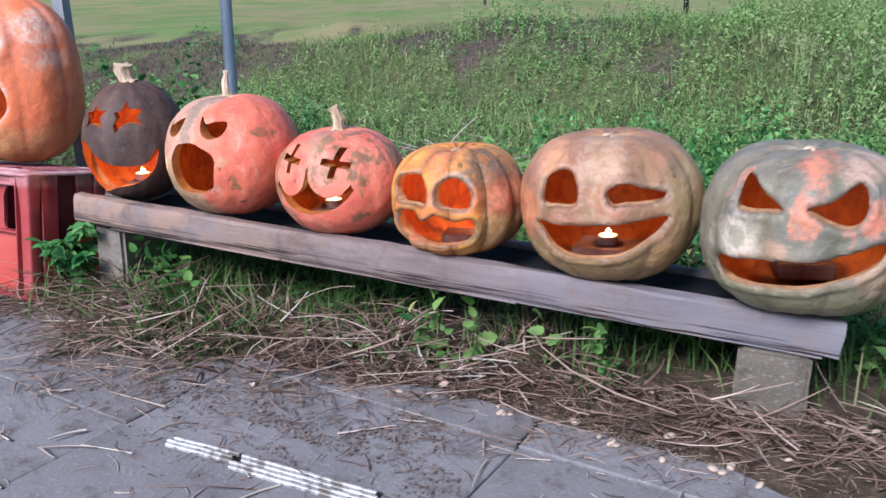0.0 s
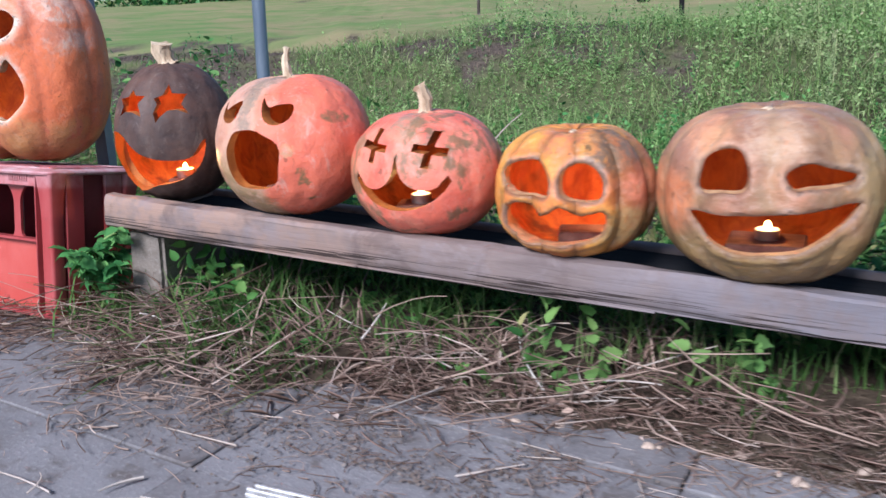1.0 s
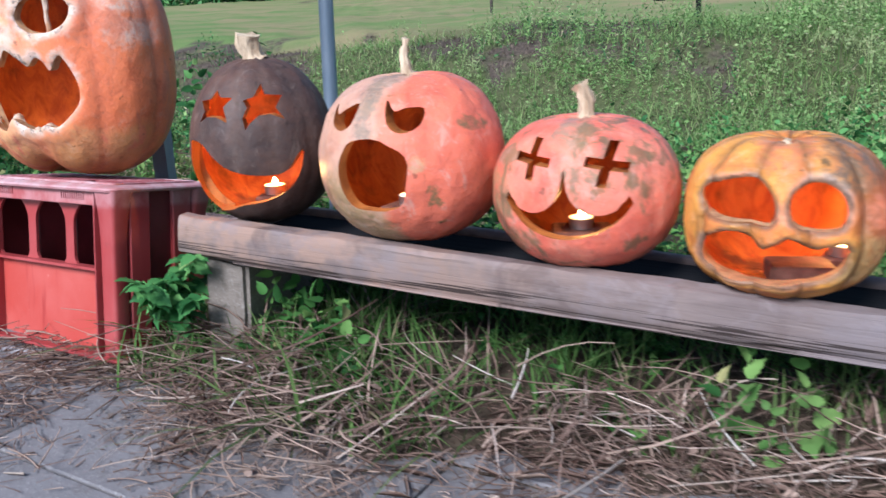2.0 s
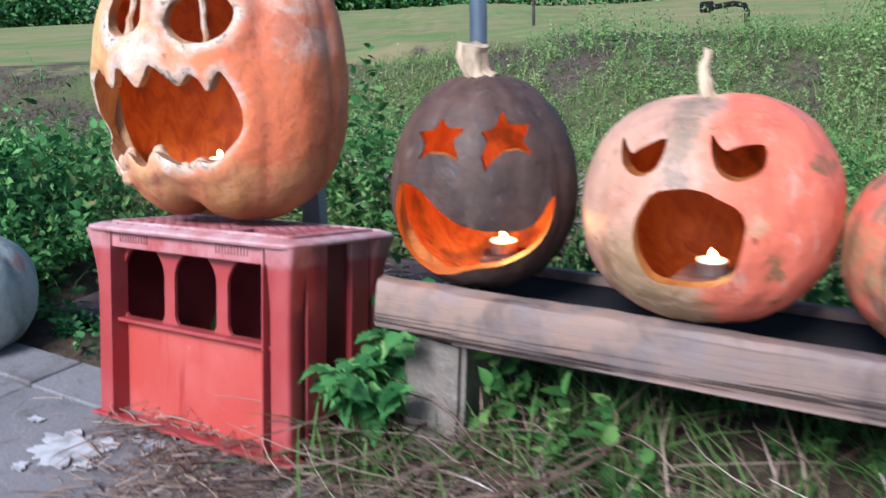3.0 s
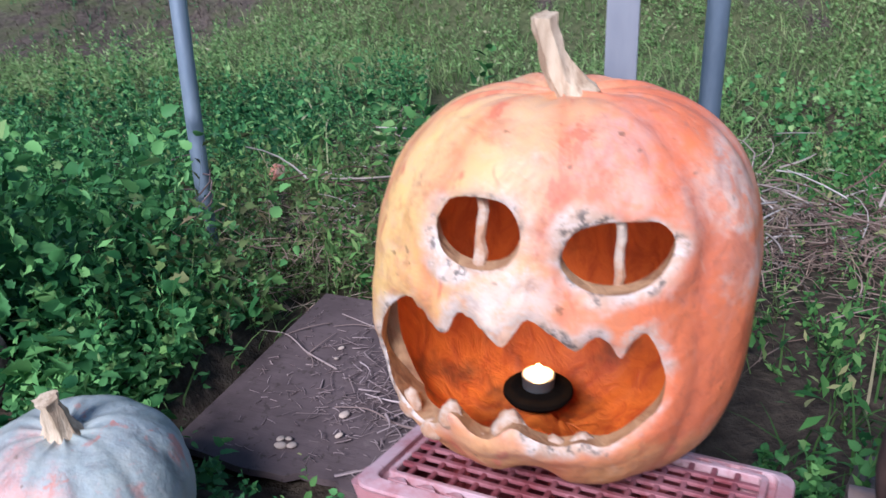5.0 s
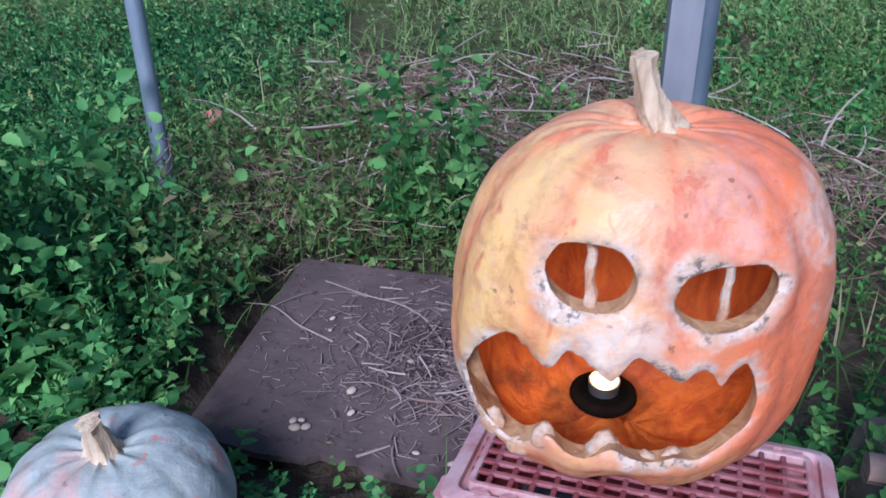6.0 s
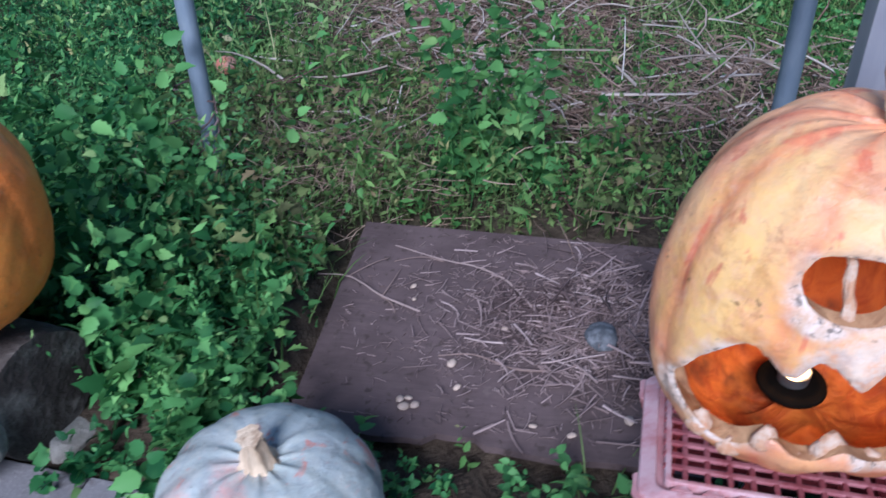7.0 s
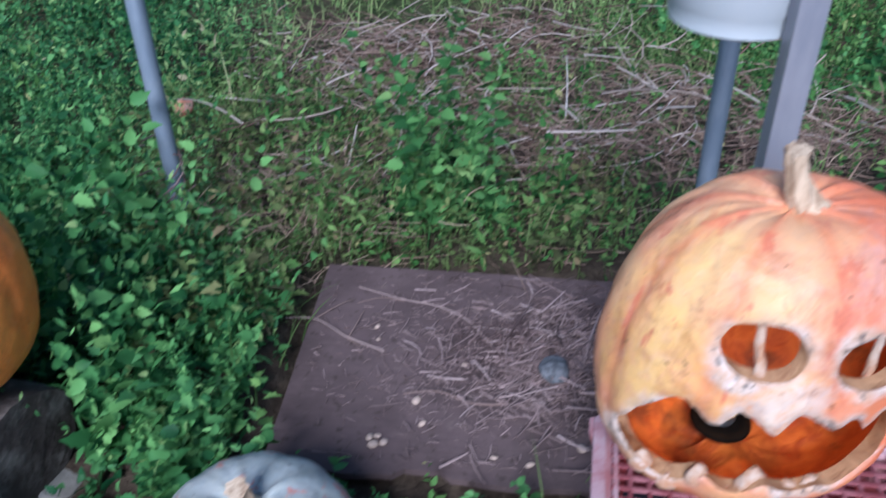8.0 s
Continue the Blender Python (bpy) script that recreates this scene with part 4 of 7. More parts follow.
S_RED = skin_material("red_rind", (0.61, 0.140, 0.100), (0.60, 0.205, 0.150), (0.155, 0.122, 0.074), 0.5, 0.555, 0.615,
                      spots=((0.0, 0.095, 0.026, (0.266, 0.200, 0.148)), (0.045, 0.028, 0.012, OLIVE), (-0.13, 0.0, 0.045, (0.266, 0.200, 0.111)), (0.055, 0.085, 0.012, GREY), (-0.09, -0.07, 0.03, OLIVE)))
S_GOLD = skin_material("golden_rind", (0.60, 0.285, 0.065), (0.56, 0.185, 0.060), (0.096, 0.070, 0.037), 0.5, 0.66, 0.66, seam=((0.096, 0.063, 0.030), 0.85), side=((0.266, 0.096, 0.048), 0.105, 0.02), mould=0.35, relief=0.65, burn=0.8,
                       spots=((0.085, 0.090, 0.046, (0.105, 0.090, 0.078)), (0.10, -0.045, 0.040, (0.385, 0.266, 0.126)), (0.118, 0.02, 0.03, CORAL), (0.0, 0.11, 0.04, (0.503, 0.178, 0.096))))
S_TAN = skin_material("tan_rind", (0.275, 0.142, 0.098), (0.205, 0.126, 0.080), (0.474, 0.200, 0.111), 0.5, 0.68, 0.70, mould=0.2, relief=0.65, burn=0.6, seam=((0.296, 0.200, 0.111), 0.6), low=((0.252, 0.178, 0.081), -0.045, 0.035),
                      side=((0.296, 0.222, 0.118), 0.13, 0.03), spots=((-0.145, 0.0, 0.045, (0.503, 0.185, 0.089)), (0.0, 0.11, 0.045, (0.40, 0.275, 0.20)), (-0.09, 0.10, 0.035, (0.488, 0.244, 0.148)), (0.02, 0.035, 0.034, (0.34, 0.17, 0.115)), (0.05, -0.10, 0.05, (0.20, 0.135, 0.07))))
S_GREEN = skin_material("grey_green_rind", (0.195, 0.180, 0.150), (0.140, 0.146, 0.128), (0.459, 0.215, 0.163), 0.5, 0.635, 0.72, mould=0.08, relief=0.65, burn=0.45, seam=((0.126, 0.126, 0.085), 0.75), low=((0.200, 0.207, 0.126), -0.07, 0.03),
                        spots=((-0.092, 0.008, 0.040, PALE), (-0.090, 0.010, 0.018, (0.266, 0.259, 0.207)), (0.02, 0.125, 0.026, CORAL), (0.008, 0.075, 0.018, CORAL), (0.012, 0.040, 0.022, CORAL), (0.09, 0.13, 0.035, (0.488, 0.326, 0.266)),
                               (0.115, 0.055, 0.028, CORAL), (0.13, -0.04, 0.04, (0.444, 0.311, 0.222)), (-0.03, 0.0, 0.02, (0.429, 0.281, 0.207))))
# the first two spots paint the yellow light on the rind's left side
S_BIG = skin_material("peach_rind", (0.64, 0.375, 0.215), (0.61, 0.280, 0.165), (0.52, 0.170, 0.105), 0.50, 0.61, 0.63, relief=0.38, dry=0.26, mould=0.92, scale=0.6, side=((0.66, 0.175, 0.080), 0.050, 0.06), seam=((0.48, 0.125, 0.07), 0.75), low=((0.48, 0.24, 0.10), -0.13, 0.03),
                      spots=((-0.165, 0.04, 0.085, (0.67, 0.43, 0.165)), (-0.125, 0.16, 0.070, (0.67, 0.43, 0.165)), (-0.19, -0.10, 0.05, (0.64, 0.42, 0.22)), (-0.035, 0.045, 0.040, (0.62, 0.53, 0.46)), (-0.012, 0.062, 0.026, (0.62, 0.54, 0.48)), (-0.085, 0.035, 0.020, (0.54, 0.44, 0.38)), (0.085, 0.015, 0.020, (0.54, 0.42, 0.36)), (0.02, 0.12, 0.035, (0.52, 0.18, 0.12)),
                             (-0.14, -0.05, 0.02, (0.55, 0.42, 0.31)), (0.11, -0.15, 0.045, (0.55, 0.27, 0.13)), (-0.10, 0.16, 0.05, (0.60, 0.40, 0.20)), (0.165, 0.140, 0.050, (0.60, 0.44, 0.38)), (0.185, 0.06, 0.030, (0.58, 0.40, 0.34)), (0.06, 0.175, 0.045, (0.58, 0.30, 0.25))))
S_BLUE = skin_material("blue_grey_rind", (0.37, 0.42, 0.425), (0.30, 0.355, 0.355), (0.52, 0.22, 0.185), 0.5, 0.64, 0.66, scale=0.8, seam=((0.15, 0.18, 0.185), 0.6),
                       spots=((-0.085, 0.045, 0.050, (0.66, 0.28, 0.235)), (-0.045, 0.080, 0.040, (0.64, 0.30, 0.26)), (0.005, 0.065, 0.042, (0.66, 0.29, 0.24)), (-0.07, -0.02, 0.060, (0.64, 0.27, 0.22)), (0.0, -0.05, 0.080, (0.62, 0.21, 0.165)), (0.01, -0.06, 0.070, (0.60, 0.21, 0.165)), (0.04, -0.03, 0.045, (0.60, 0.22, 0.17)), (0.055, -0.015, 0.050, (0.56, 0.23, 0.185)), (-0.03, 0.005, 0.035, (0.56, 0.25, 0.20)), (-0.10, 0.07, 0.045, (0.52, 0.33, 0.31)), (-0.05, 0.10, 0.03, (0.54, 0.33, 0.31)), (0.03, 0.09, 0.022, (0.54, 0.34, 0.32))))
S_ORANGE = skin_material("orange_rind", (0.74, 0.255, 0.050), (0.70, 0.205, 0.040), (0.207, 0.074, 0.022), 0.5, 0.70, 0.75, dry=0.2, mould=0.8, spots=((0.12, 0.02, 0.012, (0.148, 0.067, 0.030)), (0.14, 0.05, 0.01, (0.148, 0.067, 0.030))))

pumpkin("carved_pumpkin", (-0.784, 2.118, 0.441), 0.131, 0.151, -98, "dark charcoal-brown carved pumpkin with star eyes, candle-lit, on the bench", (S_DARK, M_FLESH, M_CUT),
        [[(-0.042, 0.099), (-0.053, 0.085), (-0.075, 0.081), (-0.066, 0.065), (-0.076, 0.046), (-0.060, 0.056), (-0.039, 0.056), (-0.019, 0.047), (-0.026, 0.072), (-0.011, 0.087), (-0.033, 0.088)],
         [(0.035, 0.107), (0.026, 0.087), (0.009, 0.082), (0.017, 0.070), (0.009, 0.053), (0.014, 0.034), (0.021, 0.044), (0.037, 0.057), (0.054, 0.058), (0.076, 0.048), (0.061, 0.068), (0.069, 0.087), (0.043, 0.090)],
         soft([(-0.107, 0.011), (-0.117, -0.016), (-0.119, -0.053), (-0.112, -0.081), (-0.097, -0.103), (-0.076, -0.116), (-0.045, -0.112), (-0.023, -0.103), (0.001, -0.097), (0.031, -0.092), (0.061, -0.080), (0.081, -0.063), (0.095, -0.037), (0.100, -0.005),
               (0.090, -0.016), (0.077, -0.036), (0.059, -0.044), (0.027, -0.043), (-0.005, -0.038), (-0.030, -0.027), (-0.052, -0.010), (-0.074, 0.009), (-0.091, 0.015)], 2)],
        12, 0.03, 2.1, 0.02, 0.006, 0.3, thick=0.018, stem=(0.036, 0.015, 0.019, (-0.003, -0.006), -0.007), swell=0.06)
pumpkin("carved_pumpkin", (-0.509, 1.99, 0.421), 0.158, 0.146, -115, "coral and pale pink carved pumpkin with a round howling mouth, candle-lit", (S_CORAL, M_FLESH, M_CUT),
        [soft([(-0.086, 0.096), (-0.070, 0.082), (-0.058, 0.088), (-0.030, 0.099), (-0.036, 0.070), (-0.058, 0.058), (-0.080, 0.070)], 3),
         soft([(0.018, 0.104), (0.034, 0.088), (0.050, 0.092), (0.074, 0.090), (0.074, 0.066), (0.050, 0.056), (0.026, 0.070)], 3),
         oval(0.0, -0.010, 0.060, 0.056, 0, 2.6, 0.10, 2.0)],
        9, 0.03, 2.15, 0.03, 0.016, 1.1, stem=(0.055, 0.009, 0.005, (0.0, 0.01), -0.010))
pumpkin("carved_pumpkin", (-0.24, 1.857, 0.376), 0.145, 0.120, -114, "red carved pumpkin with cross eyes and a wide grin, candle-lit", (S_RED, M_FLESH, M_CUT),
        [cross(-0.050, 0.064, 0.028, 0.0062, -6), cross(0.057, 0.059, 0.030, 0.0068, -10), cheeks(0.094, 0.004, 0.052, 0.050, 0.036, 0.046, 0.056)],
        8, 0.025, 2.25, 0.02, 0.010, 2.3, stem=(0.046, 0.012, 0.010, (-0.016, 0.0), 0.010))
pumpkin("carved_pumpkin", (0.019, 1.728, 0.356), 0.143, 0.120, -115, "golden ribbed carved pumpkin with round eyes and a sagging mouth, candle-lit", (S_GOLD, M_FLESH, M_CUT_PALE),
        [soft([(-0.099, 0.022), (-0.080, 0.013), (-0.037, 0.013), (-0.012, 0.012), (-0.007, 0.034), (-0.017, 0.057), (-0.040, 0.070), (-0.076, 0.063), (-0.104, 0.046)], 3), soft([(0.012, 0.022), (0.028, 0.007), (0.060, 0.004), (0.075, 0.009), (0.079, 0.033), (0.069, 0.053), (0.051, 0.065), (0.030, 0.064), (0.012, 0.050)], 3),
         soft([(-0.101, -0.057), (-0.071, -0.076), (-0.027, -0.077), (0.014, -0.075), (0.047, -0.068), (0.073, -0.054), (0.083, -0.031), (0.079, -0.014), (0.060, -0.016), (0.039, -0.020), (0.024, -0.010), (0.010, -0.004), (-0.005, -0.014), (-0.022, -0.020), (-0.032, -0.010), (-0.053, -0.001), (-0.080, -0.006), (-0.099, -0.024)], 3)],
        11, 0.11, 2.25, 0.04, 0.026, 0.8, rings=100, sides=160, curl=0.003)
pumpkin("carved_pumpkin", (0.311, 1.603, 0.365), 0.176, 0.147, -109, "tan carved pumpkin with a winking eye and broad smile, candle-lit", (S_TAN, M_FLESH, M_CUT_PALE),
        [soft([(-0.105, 0.034), (-0.097, 0.022), (-0.073, 0.025), (-0.044, 0.028), (-0.035, 0.042), (-0.038, 0.068), (-0.049, 0.087), (-0.071, 0.088), (-0.095, 0.074), (-0.102, 0.054)], 3), soft([(0.027, 0.033), (0.049, 0.035), (0.080, 0.035), (0.108, 0.037), (0.117, 0.049), (0.104, 0.054), (0.080, 0.061), (0.052, 0.070), (0.028, 0.065), (0.016, 0.053)], 3),
         soft([(-0.101, -0.033), (-0.082, -0.057), (-0.048, -0.069), (-0.009, -0.070), (0.038, -0.063), (0.067, -0.048), (0.097, -0.026), (0.115, -0.006), (0.122, 0.009), (0.086, 0.006), (0.048, 0.001), (0.002, -0.004), (-0.044, -0.007), (-0.083, -0.009), (-0.116, -0.010)], 3)],
        10, 0.055, 2.35, 0.04, 0.022, 1.7, rings=100, sides=160, curl=0.003)
pumpkin("carved_pumpkin", (0.624, 1.428, 0.354), 0.183, 0.150, -119, "grey-green carved pumpkin blotched with coral, scowling, dimly lit", (S_GREEN, M_FLESH, M_CUT_PALE),
        [soft([(-0.084, 0.110), (-0.050, 0.084), (-0.020, 0.064), (-0.050, 0.058), (-0.092, 0.056), (-0.094, 0.080)], 3),
         soft([(0.086, 0.106), (0.100, 0.074), (0.088, 0.044), (0.060, 0.042), (0.014, 0.068), (0.050, 0.080)], 3),
         soft([(-0.128, -0.036), (-0.080, -0.026), (-0.020, -0.020), (0.050, -0.012), (0.125, 0.014), (0.120, -0.022), (0.060, -0.054), (0.0, -0.068), (-0.070, -0.074), (-0.114, -0.070)], 4)],
        10, 0.06, 2.4, 0.04, 0.022, 2.9, rings=100, sides=160, curl=0.0035)
big = pumpkin("large_carved_pumpkin", (-1.197, 2.345, 0.583), 0.212, 0.230, -107, "large peach-orange carved pumpkin with jagged teeth on the crate", (S_BIG, M_FLESH, M_CUT_PALE),
        [oval(-0.070, 0.114, 0.043, 0.033, 4, 2.2, 0.10, 1.0), soft([(0.009, 0.100), (0.020, 0.122), (0.046, 0.131), (0.072, 0.131), (0.096, 0.129), (0.112, 0.111), (0.106, 0.087), (0.088, 0.071), (0.062, 0.065), (0.032, 0.070), (0.014, 0.084)], 3),
         soft([(-0.193, -0.045), (-0.176, 0.004), (-0.149, 0.032), (-0.130, 0.022), (-0.117, 0.006), (-0.103, 0.008), (-0.090, 0.034), (-0.074, 0.030), (-0.058, 0.014), (-0.045, 0.006), (-0.033, 0.022), (-0.020, 0.038), (0.003, 0.021), (0.025, 0.006),
               (0.042, 0.022), (0.057, 0.014), (0.068, -0.003), (0.078, 0.014), (0.089, 0.024), (0.102, 0.002), (0.112, -0.030), (0.110, -0.060), (0.095, -0.082), (0.060, -0.110), (0.034, -0.106), (0.010, -0.114), (-0.016, -0.104),
               (-0.037, -0.092), (-0.062, -0.116), (-0.084, -0.112), (-0.104, -0.096), (-0.126, -0.128), (-0.154, -0.130), (-0.174, -0.108), (-0.192, -0.080)], 3)],
        9, 0.035, 2.55, 0.02, 0.020, 0.55, back=0.76, front=0.77, notch=0.035, stem_at=(0.014, 0.0), thick=0.026, taper=0.10, stem=(0.074, 0.0165, 0.012, (-0.026, -0.006), -0.010), rim=0.034, rings=110, sides=180, curl=0.003,
        bars=((-0.068, 0.078, 0.150, -0.122, 0.0044, 0.034), (0.062, 0.062, 0.134, -0.128, 0.0036, 0.0)), group="", swell=-0.02)
# shrunken, furred stubs along its lower lip
for k, (u, v, y, r, tall) in enumerate(((-0.160, -0.128, -0.070, 0.014, 1.5), (-0.132, -0.140, -0.094, 0.013, 0.9), (-0.104, -0.108, -0.118, 0.014, 1.5), (-0.072, -0.126, -0.128, 0.013, 0.8), (-0.040, -0.106, -0.134, 0.018, 1.3),
                                        (0.006, -0.122, -0.136, 0.016, 0.9), (0.034, -0.116, -0.136, 0.015, 1.0), (0.068, -0.122, -0.126, 0.015, 0.9), (0.100, -0.100, -0.116, 0.012, 1.0))):
    bm = bmesh.new()
    bmesh.ops.create_icosphere(bm, subdivisions=3, radius=r)
    for p in bm.verts:
        n = p.co.normalized()
        p.co = Vector((p.co.x * (1.15 - 0.45 * max(0.0, n.z)), p.co.y * 0.62, p.co.z * (tall if p.co.z > 0 else 1.0))) * (1 + 0.22 * noise.noise(n * 1.7 + Vector((k * 3.1, 0, 0))) + 0.05 * noise.noise(n * 7))
    part("lip_stub", bm, M_MOULD, big, "shrunken pale tooth stub", at=pose(u, y, v, -12, 0, 30 * u / 0.16), smooth=60)
pumpkin("blue_pumpkin", (-1.865, 2.583, 0.172), 0.168, 0.136, -95, "whole blue-grey ribbed pumpkin streaked with pink, beside the crate", (S_BLUE,), (), 12, 0.05, 2.2, 0.02, 0.024, 0.2,
        stem=(0.062, 0.022, 0.015, (-0.006, -0.012), 0.002), group="")
pumpkin("orange_carved_pumpkin", (-2.290, 3.025, 0.496), 0.188, 0.196, -101, "bright orange carved pumpkin with pale rims, candle-lit, on a log", (S_ORANGE, M_FLESH, M_CUT_PALE),
        [oval(-0.062, 0.126, 0.036, 0.036, 0, 2.3, 0.1, 3.0), oval(0.078, 0.126, 0.038, 0.037, 0, 2.3, 0.1, 2.0), oval(0.119, 0.056, 0.009, 0.011, 0, 2.0, 0.2, 4.0),
         soft([(-0.120, 0.004), (-0.06, 0.016), (0.0, 0.006), (0.06, 0.024), (0.112, 0.026), (0.112, -0.020), (0.085, -0.048), (0.04, -0.066), (-0.04, -0.066), (-0.10, -0.045)], 4)],
        10, 0.03, 2.4, 0.03, 0.014, 1.4, rim=0.03, stem=(0.05, 0.014, 0.011, (0, 0), 0.004), group="")
tea_light((-0.762, 2.072, 0.350), (0.060, 0.050, 0.014), 0.28)
tea_light((-0.516, 1.940, 0.347), (0.08, 0.07, 0.03), 0.06)
tea_light((-0.255, 1.815, 0.325), (0.09, 0.07, 0.03), 0.07)
tea_light((0.098, 1.712, 0.292), (0.05, 0.05, 0.02), 0.28)
tile = base("tile_piece", pose(0.030, 1.688, 0.262, 0, 0, -12), "dark reddish-brown broken tile lying in the golden pumpkin", "tile", "tiles under the tea lights")
bm = bmesh.new()
part("tile_body", roughen(box(bm, -0.045, 0.040, -0.03, 0.03, 0, 0.030, 0.003), 0.002, 30), M_TILE, tile)
tea_light((0.304, 1.575, 0.290), (0.12, 0.09, 0.03), 0.10)
tea_light((0.640, 1.470, 0.280), (0.10, 0.08, 0.03), 0.06)
tea_light((-1.217, 2.358, 0.443), None, 0.135, dish=0.042)
tea_light((-2.270, 2.995, 0.402), (0.08, 0.08, 0.03), 0.16)


# ---------------------------------------------------------------- posts, pail, log, board
def post(name, foot, head, r, label, mat):
    p = base(name, pose(*foot), label, "post", "steel posts")
    d = Vector(head) - Vector(foot)
    bm = bmesh.new()
    tube(bm, [(0, 0, 0), d * 0.5, d], r, 18)
    part("pipe", bm, mat, p, smooth=40)
    return p


post("steel_pipe_post", (-0.771, 2.976, -0.25), (-0.717, 3.085, 2.1), 0.0205, "blue-grey galvanised steel pipe post in the weeds", M_STEEL)
post("steel_pipe_post", (-1.843, 3.662, -0.30), (-1.815, 3.825, 2.1), 0.0215, "blue-grey galvanised steel pipe post with a dry vine round its foot", M_STEEL)
post("steel_pipe_post", (-2.42, 3.42, -0.2), (-2.44, 3.52, 2.1), 0.0215, "blue-grey galvanised steel pipe post behind the orange pumpkin", M_STEEL)
ch = base("channel_post", pose(-1.092, 2.492, -0.1, 0, 0, -20), "grey steel channel post behind the crate", "post", "steel posts")
bm = bmesh.new()
for v in prism(bm, [(-0.0185, -0.014), (0.0185, -0.014), (0.0185, 0.016), (0.010, 0.016), (0.010, 0.012), (0.0145, 0.012), (0.0145, -0.010), (-0.0145, -0.010), (-0.0145, 0.012), (-0.010, 0.012), (-0.010, 0.016), (-0.0185, 0.016)], 0, 2.2).verts:
    v.co = Vector((v.co.x, v.co.z + v.co.y * 0.012, v.co.y))
part("channel", bm, M_CHANNEL, ch)

pail = base("white_pail", pose(-1.085, 2.63, 0.905, 0, 0, 0), "pale plastic pail hung up between the posts", "bucket")
bm = bmesh.new()
tube(bm, [(0, 0, 0.0), (0, 0, 0.004), (0, 0, 0.030), (0, 0, 0.034), (0, 0, 0.20)], [0.088, 0.094, 0.097, 0.101, 0.118], 36)
part("pail_body", bm, M_PAIL, pail, smooth=40)
bm = bmesh.new()
tube(bm, [(0, 0, 0.20), (0, 0, 0.21)], [0.125, 0.125], 36)
part("pail_rim", bm, M_PAIL, pail, smooth=40)
bm = bmesh.new()
tube(bm, [(0.12 * math.cos(a), 0, 0.2 + 0.14 * math.sin(a)) for a in np.linspace(0, math.pi, 15)], 0.003, 8)
part("pail_handle", bm, M_STEEL, pail, smooth=40)

log = base("log", pose(-2.22, 2.965, 0.180, 0, 0, -38), "short dark weathered log lying under the orange pumpkin", "log")
bm = bmesh.new()
tube(bm, [(-0.36 + 0.40 * k / 10, 0, 0) for k in range(11)], [0.112 + 0.006 * math.sin(k) for k in range(11)], 26)
part("log_body", roughen(bm, 0.012, 9), M_LOG, log, smooth=50)
for x, y, z, r, seed in ((-2.335, 2.875, 0.205, 0.105, 1.0), (-2.54, 2.93, 0.08, 0.14, 5.0), (-2.19, 2.96, 0.04, 0.07, 8.0)):
    rk = base("rubble_lump", pose(x, y, z), "pale broken concrete lump propping the log", "rock", "lumps under the log")
    bm = bmesh.new()
    bmesh.ops.create_icosphere(bm, subdivisions=4, radius=r)
    chip = random.Random(int(seed))
    cuts = [(Vector((chip.gauss(0, 1), chip.gauss(0, 1), chip.gauss(0, 0.8))).normalized(), r * chip.uniform(0.62, 0.88)) for _ in range(14)]
    for v in bm.verts:
        for n, d in cuts:
            over = v.co.dot(n) - d
            if over > 0:
                v.co -= n * over
        v.co *= 1 + 0.05 * noise.noise(v.co * 25 + Vector((seed, 0, 0))) + 0.03 * noise.noise(v.co * 70)
    part("lump_body", bm, M_ROCK, rk, smooth=30)

BOARD_M = pose(-1.816, 2.884, 0.022, 2.6, 0.6, -28.3)
board = base("wooden_board", BOARD_M, "weathered purplish-brown plywood board lying in the weeds, strewn with straw", "board")
bm = bmesh.new()
n = 40
rows = []
for i in range(n + 1):
    x = 0.93 * i / n
    chip = 0.012 * noise.noise(Vector((x * 9, 0, 0))) + (0.02 if 0.27 < x < 0.36 else 0.0)
    rows.append([bm.verts.new((x, y, z + 0.004 * noise.noise(Vector((x * 4, y * 4, 0))))) for y, z in ((0.0 + chip, 0.0), (0.002 + chip, 0.014), (0.2, 0.014), (0.42, 0.014), (0.618, 0.014), (0.62, 0.0))])
for a, b in zip(rows, rows[1:]):
    for k in range(6):
        bm.faces.new((a[k], a[(k + 1) % 6], b[(k + 1) % 6], b[k]))
bm.faces.new(rows[0])
bm.faces.new(rows[-1][::-1])
part("panel", bm, M_PLY, board, smooth=40)
stone = base("grey_stone", BOARD_M @ pose(0.565, 0.29, 0.034), "blue-grey stone lying in straw on the board", "stone")
bm = bmesh.new()
bmesh.ops.create_icosphere(bm, subdivisions=3, radius=0.034)
for v in bm.verts:
    v.co *= 1 + 0.25 * noise.noise(v.co * 40)
    v.co.z *= 0.7
mm = Nodes("blue_stone", rough=0.8)
_n = mm.noise(60, 5, 0.7)
part("stone_body", bm, mm.color(mm.mix(mm.ramp(_n, 0.35, 0.65), (0.065, 0.070, 0.078), (0.165, 0.172, 0.186))).bump(_n, 0.8, 0.005).mat, stone, smooth=60)

# far things: a black bent pipe and a thin stake by the field
bp = base("black_standpipe", pose(4.15, 17.0, land(4.15, 17.0)), "black bent water pipe standing by the field", "pipe")
bm = bmesh.new()
tube(bm, [(0.55, 0, -0.2), (0.55, 0, 0.36), (0.50, 0, 0.46), (0.3, 0, 0.50), (0.0, 0, 0.46), (-0.30, 0, 0.42)], 0.05, 10)
part("pipe_run", bm, M_BLACK, bp, smooth=50)
bm = bmesh.new()
box(bm, -0.30, -0.08, -0.1, 0.1, 0.36, 0.56, 0.03)
part("valve", bm, M_BLACK, bp)
st = base("wooden_stake", pose(0.82, 17.3, land(0.82, 17.3)), "thin grey stake at the edge of the field", "post")
bm = bmesh.new()
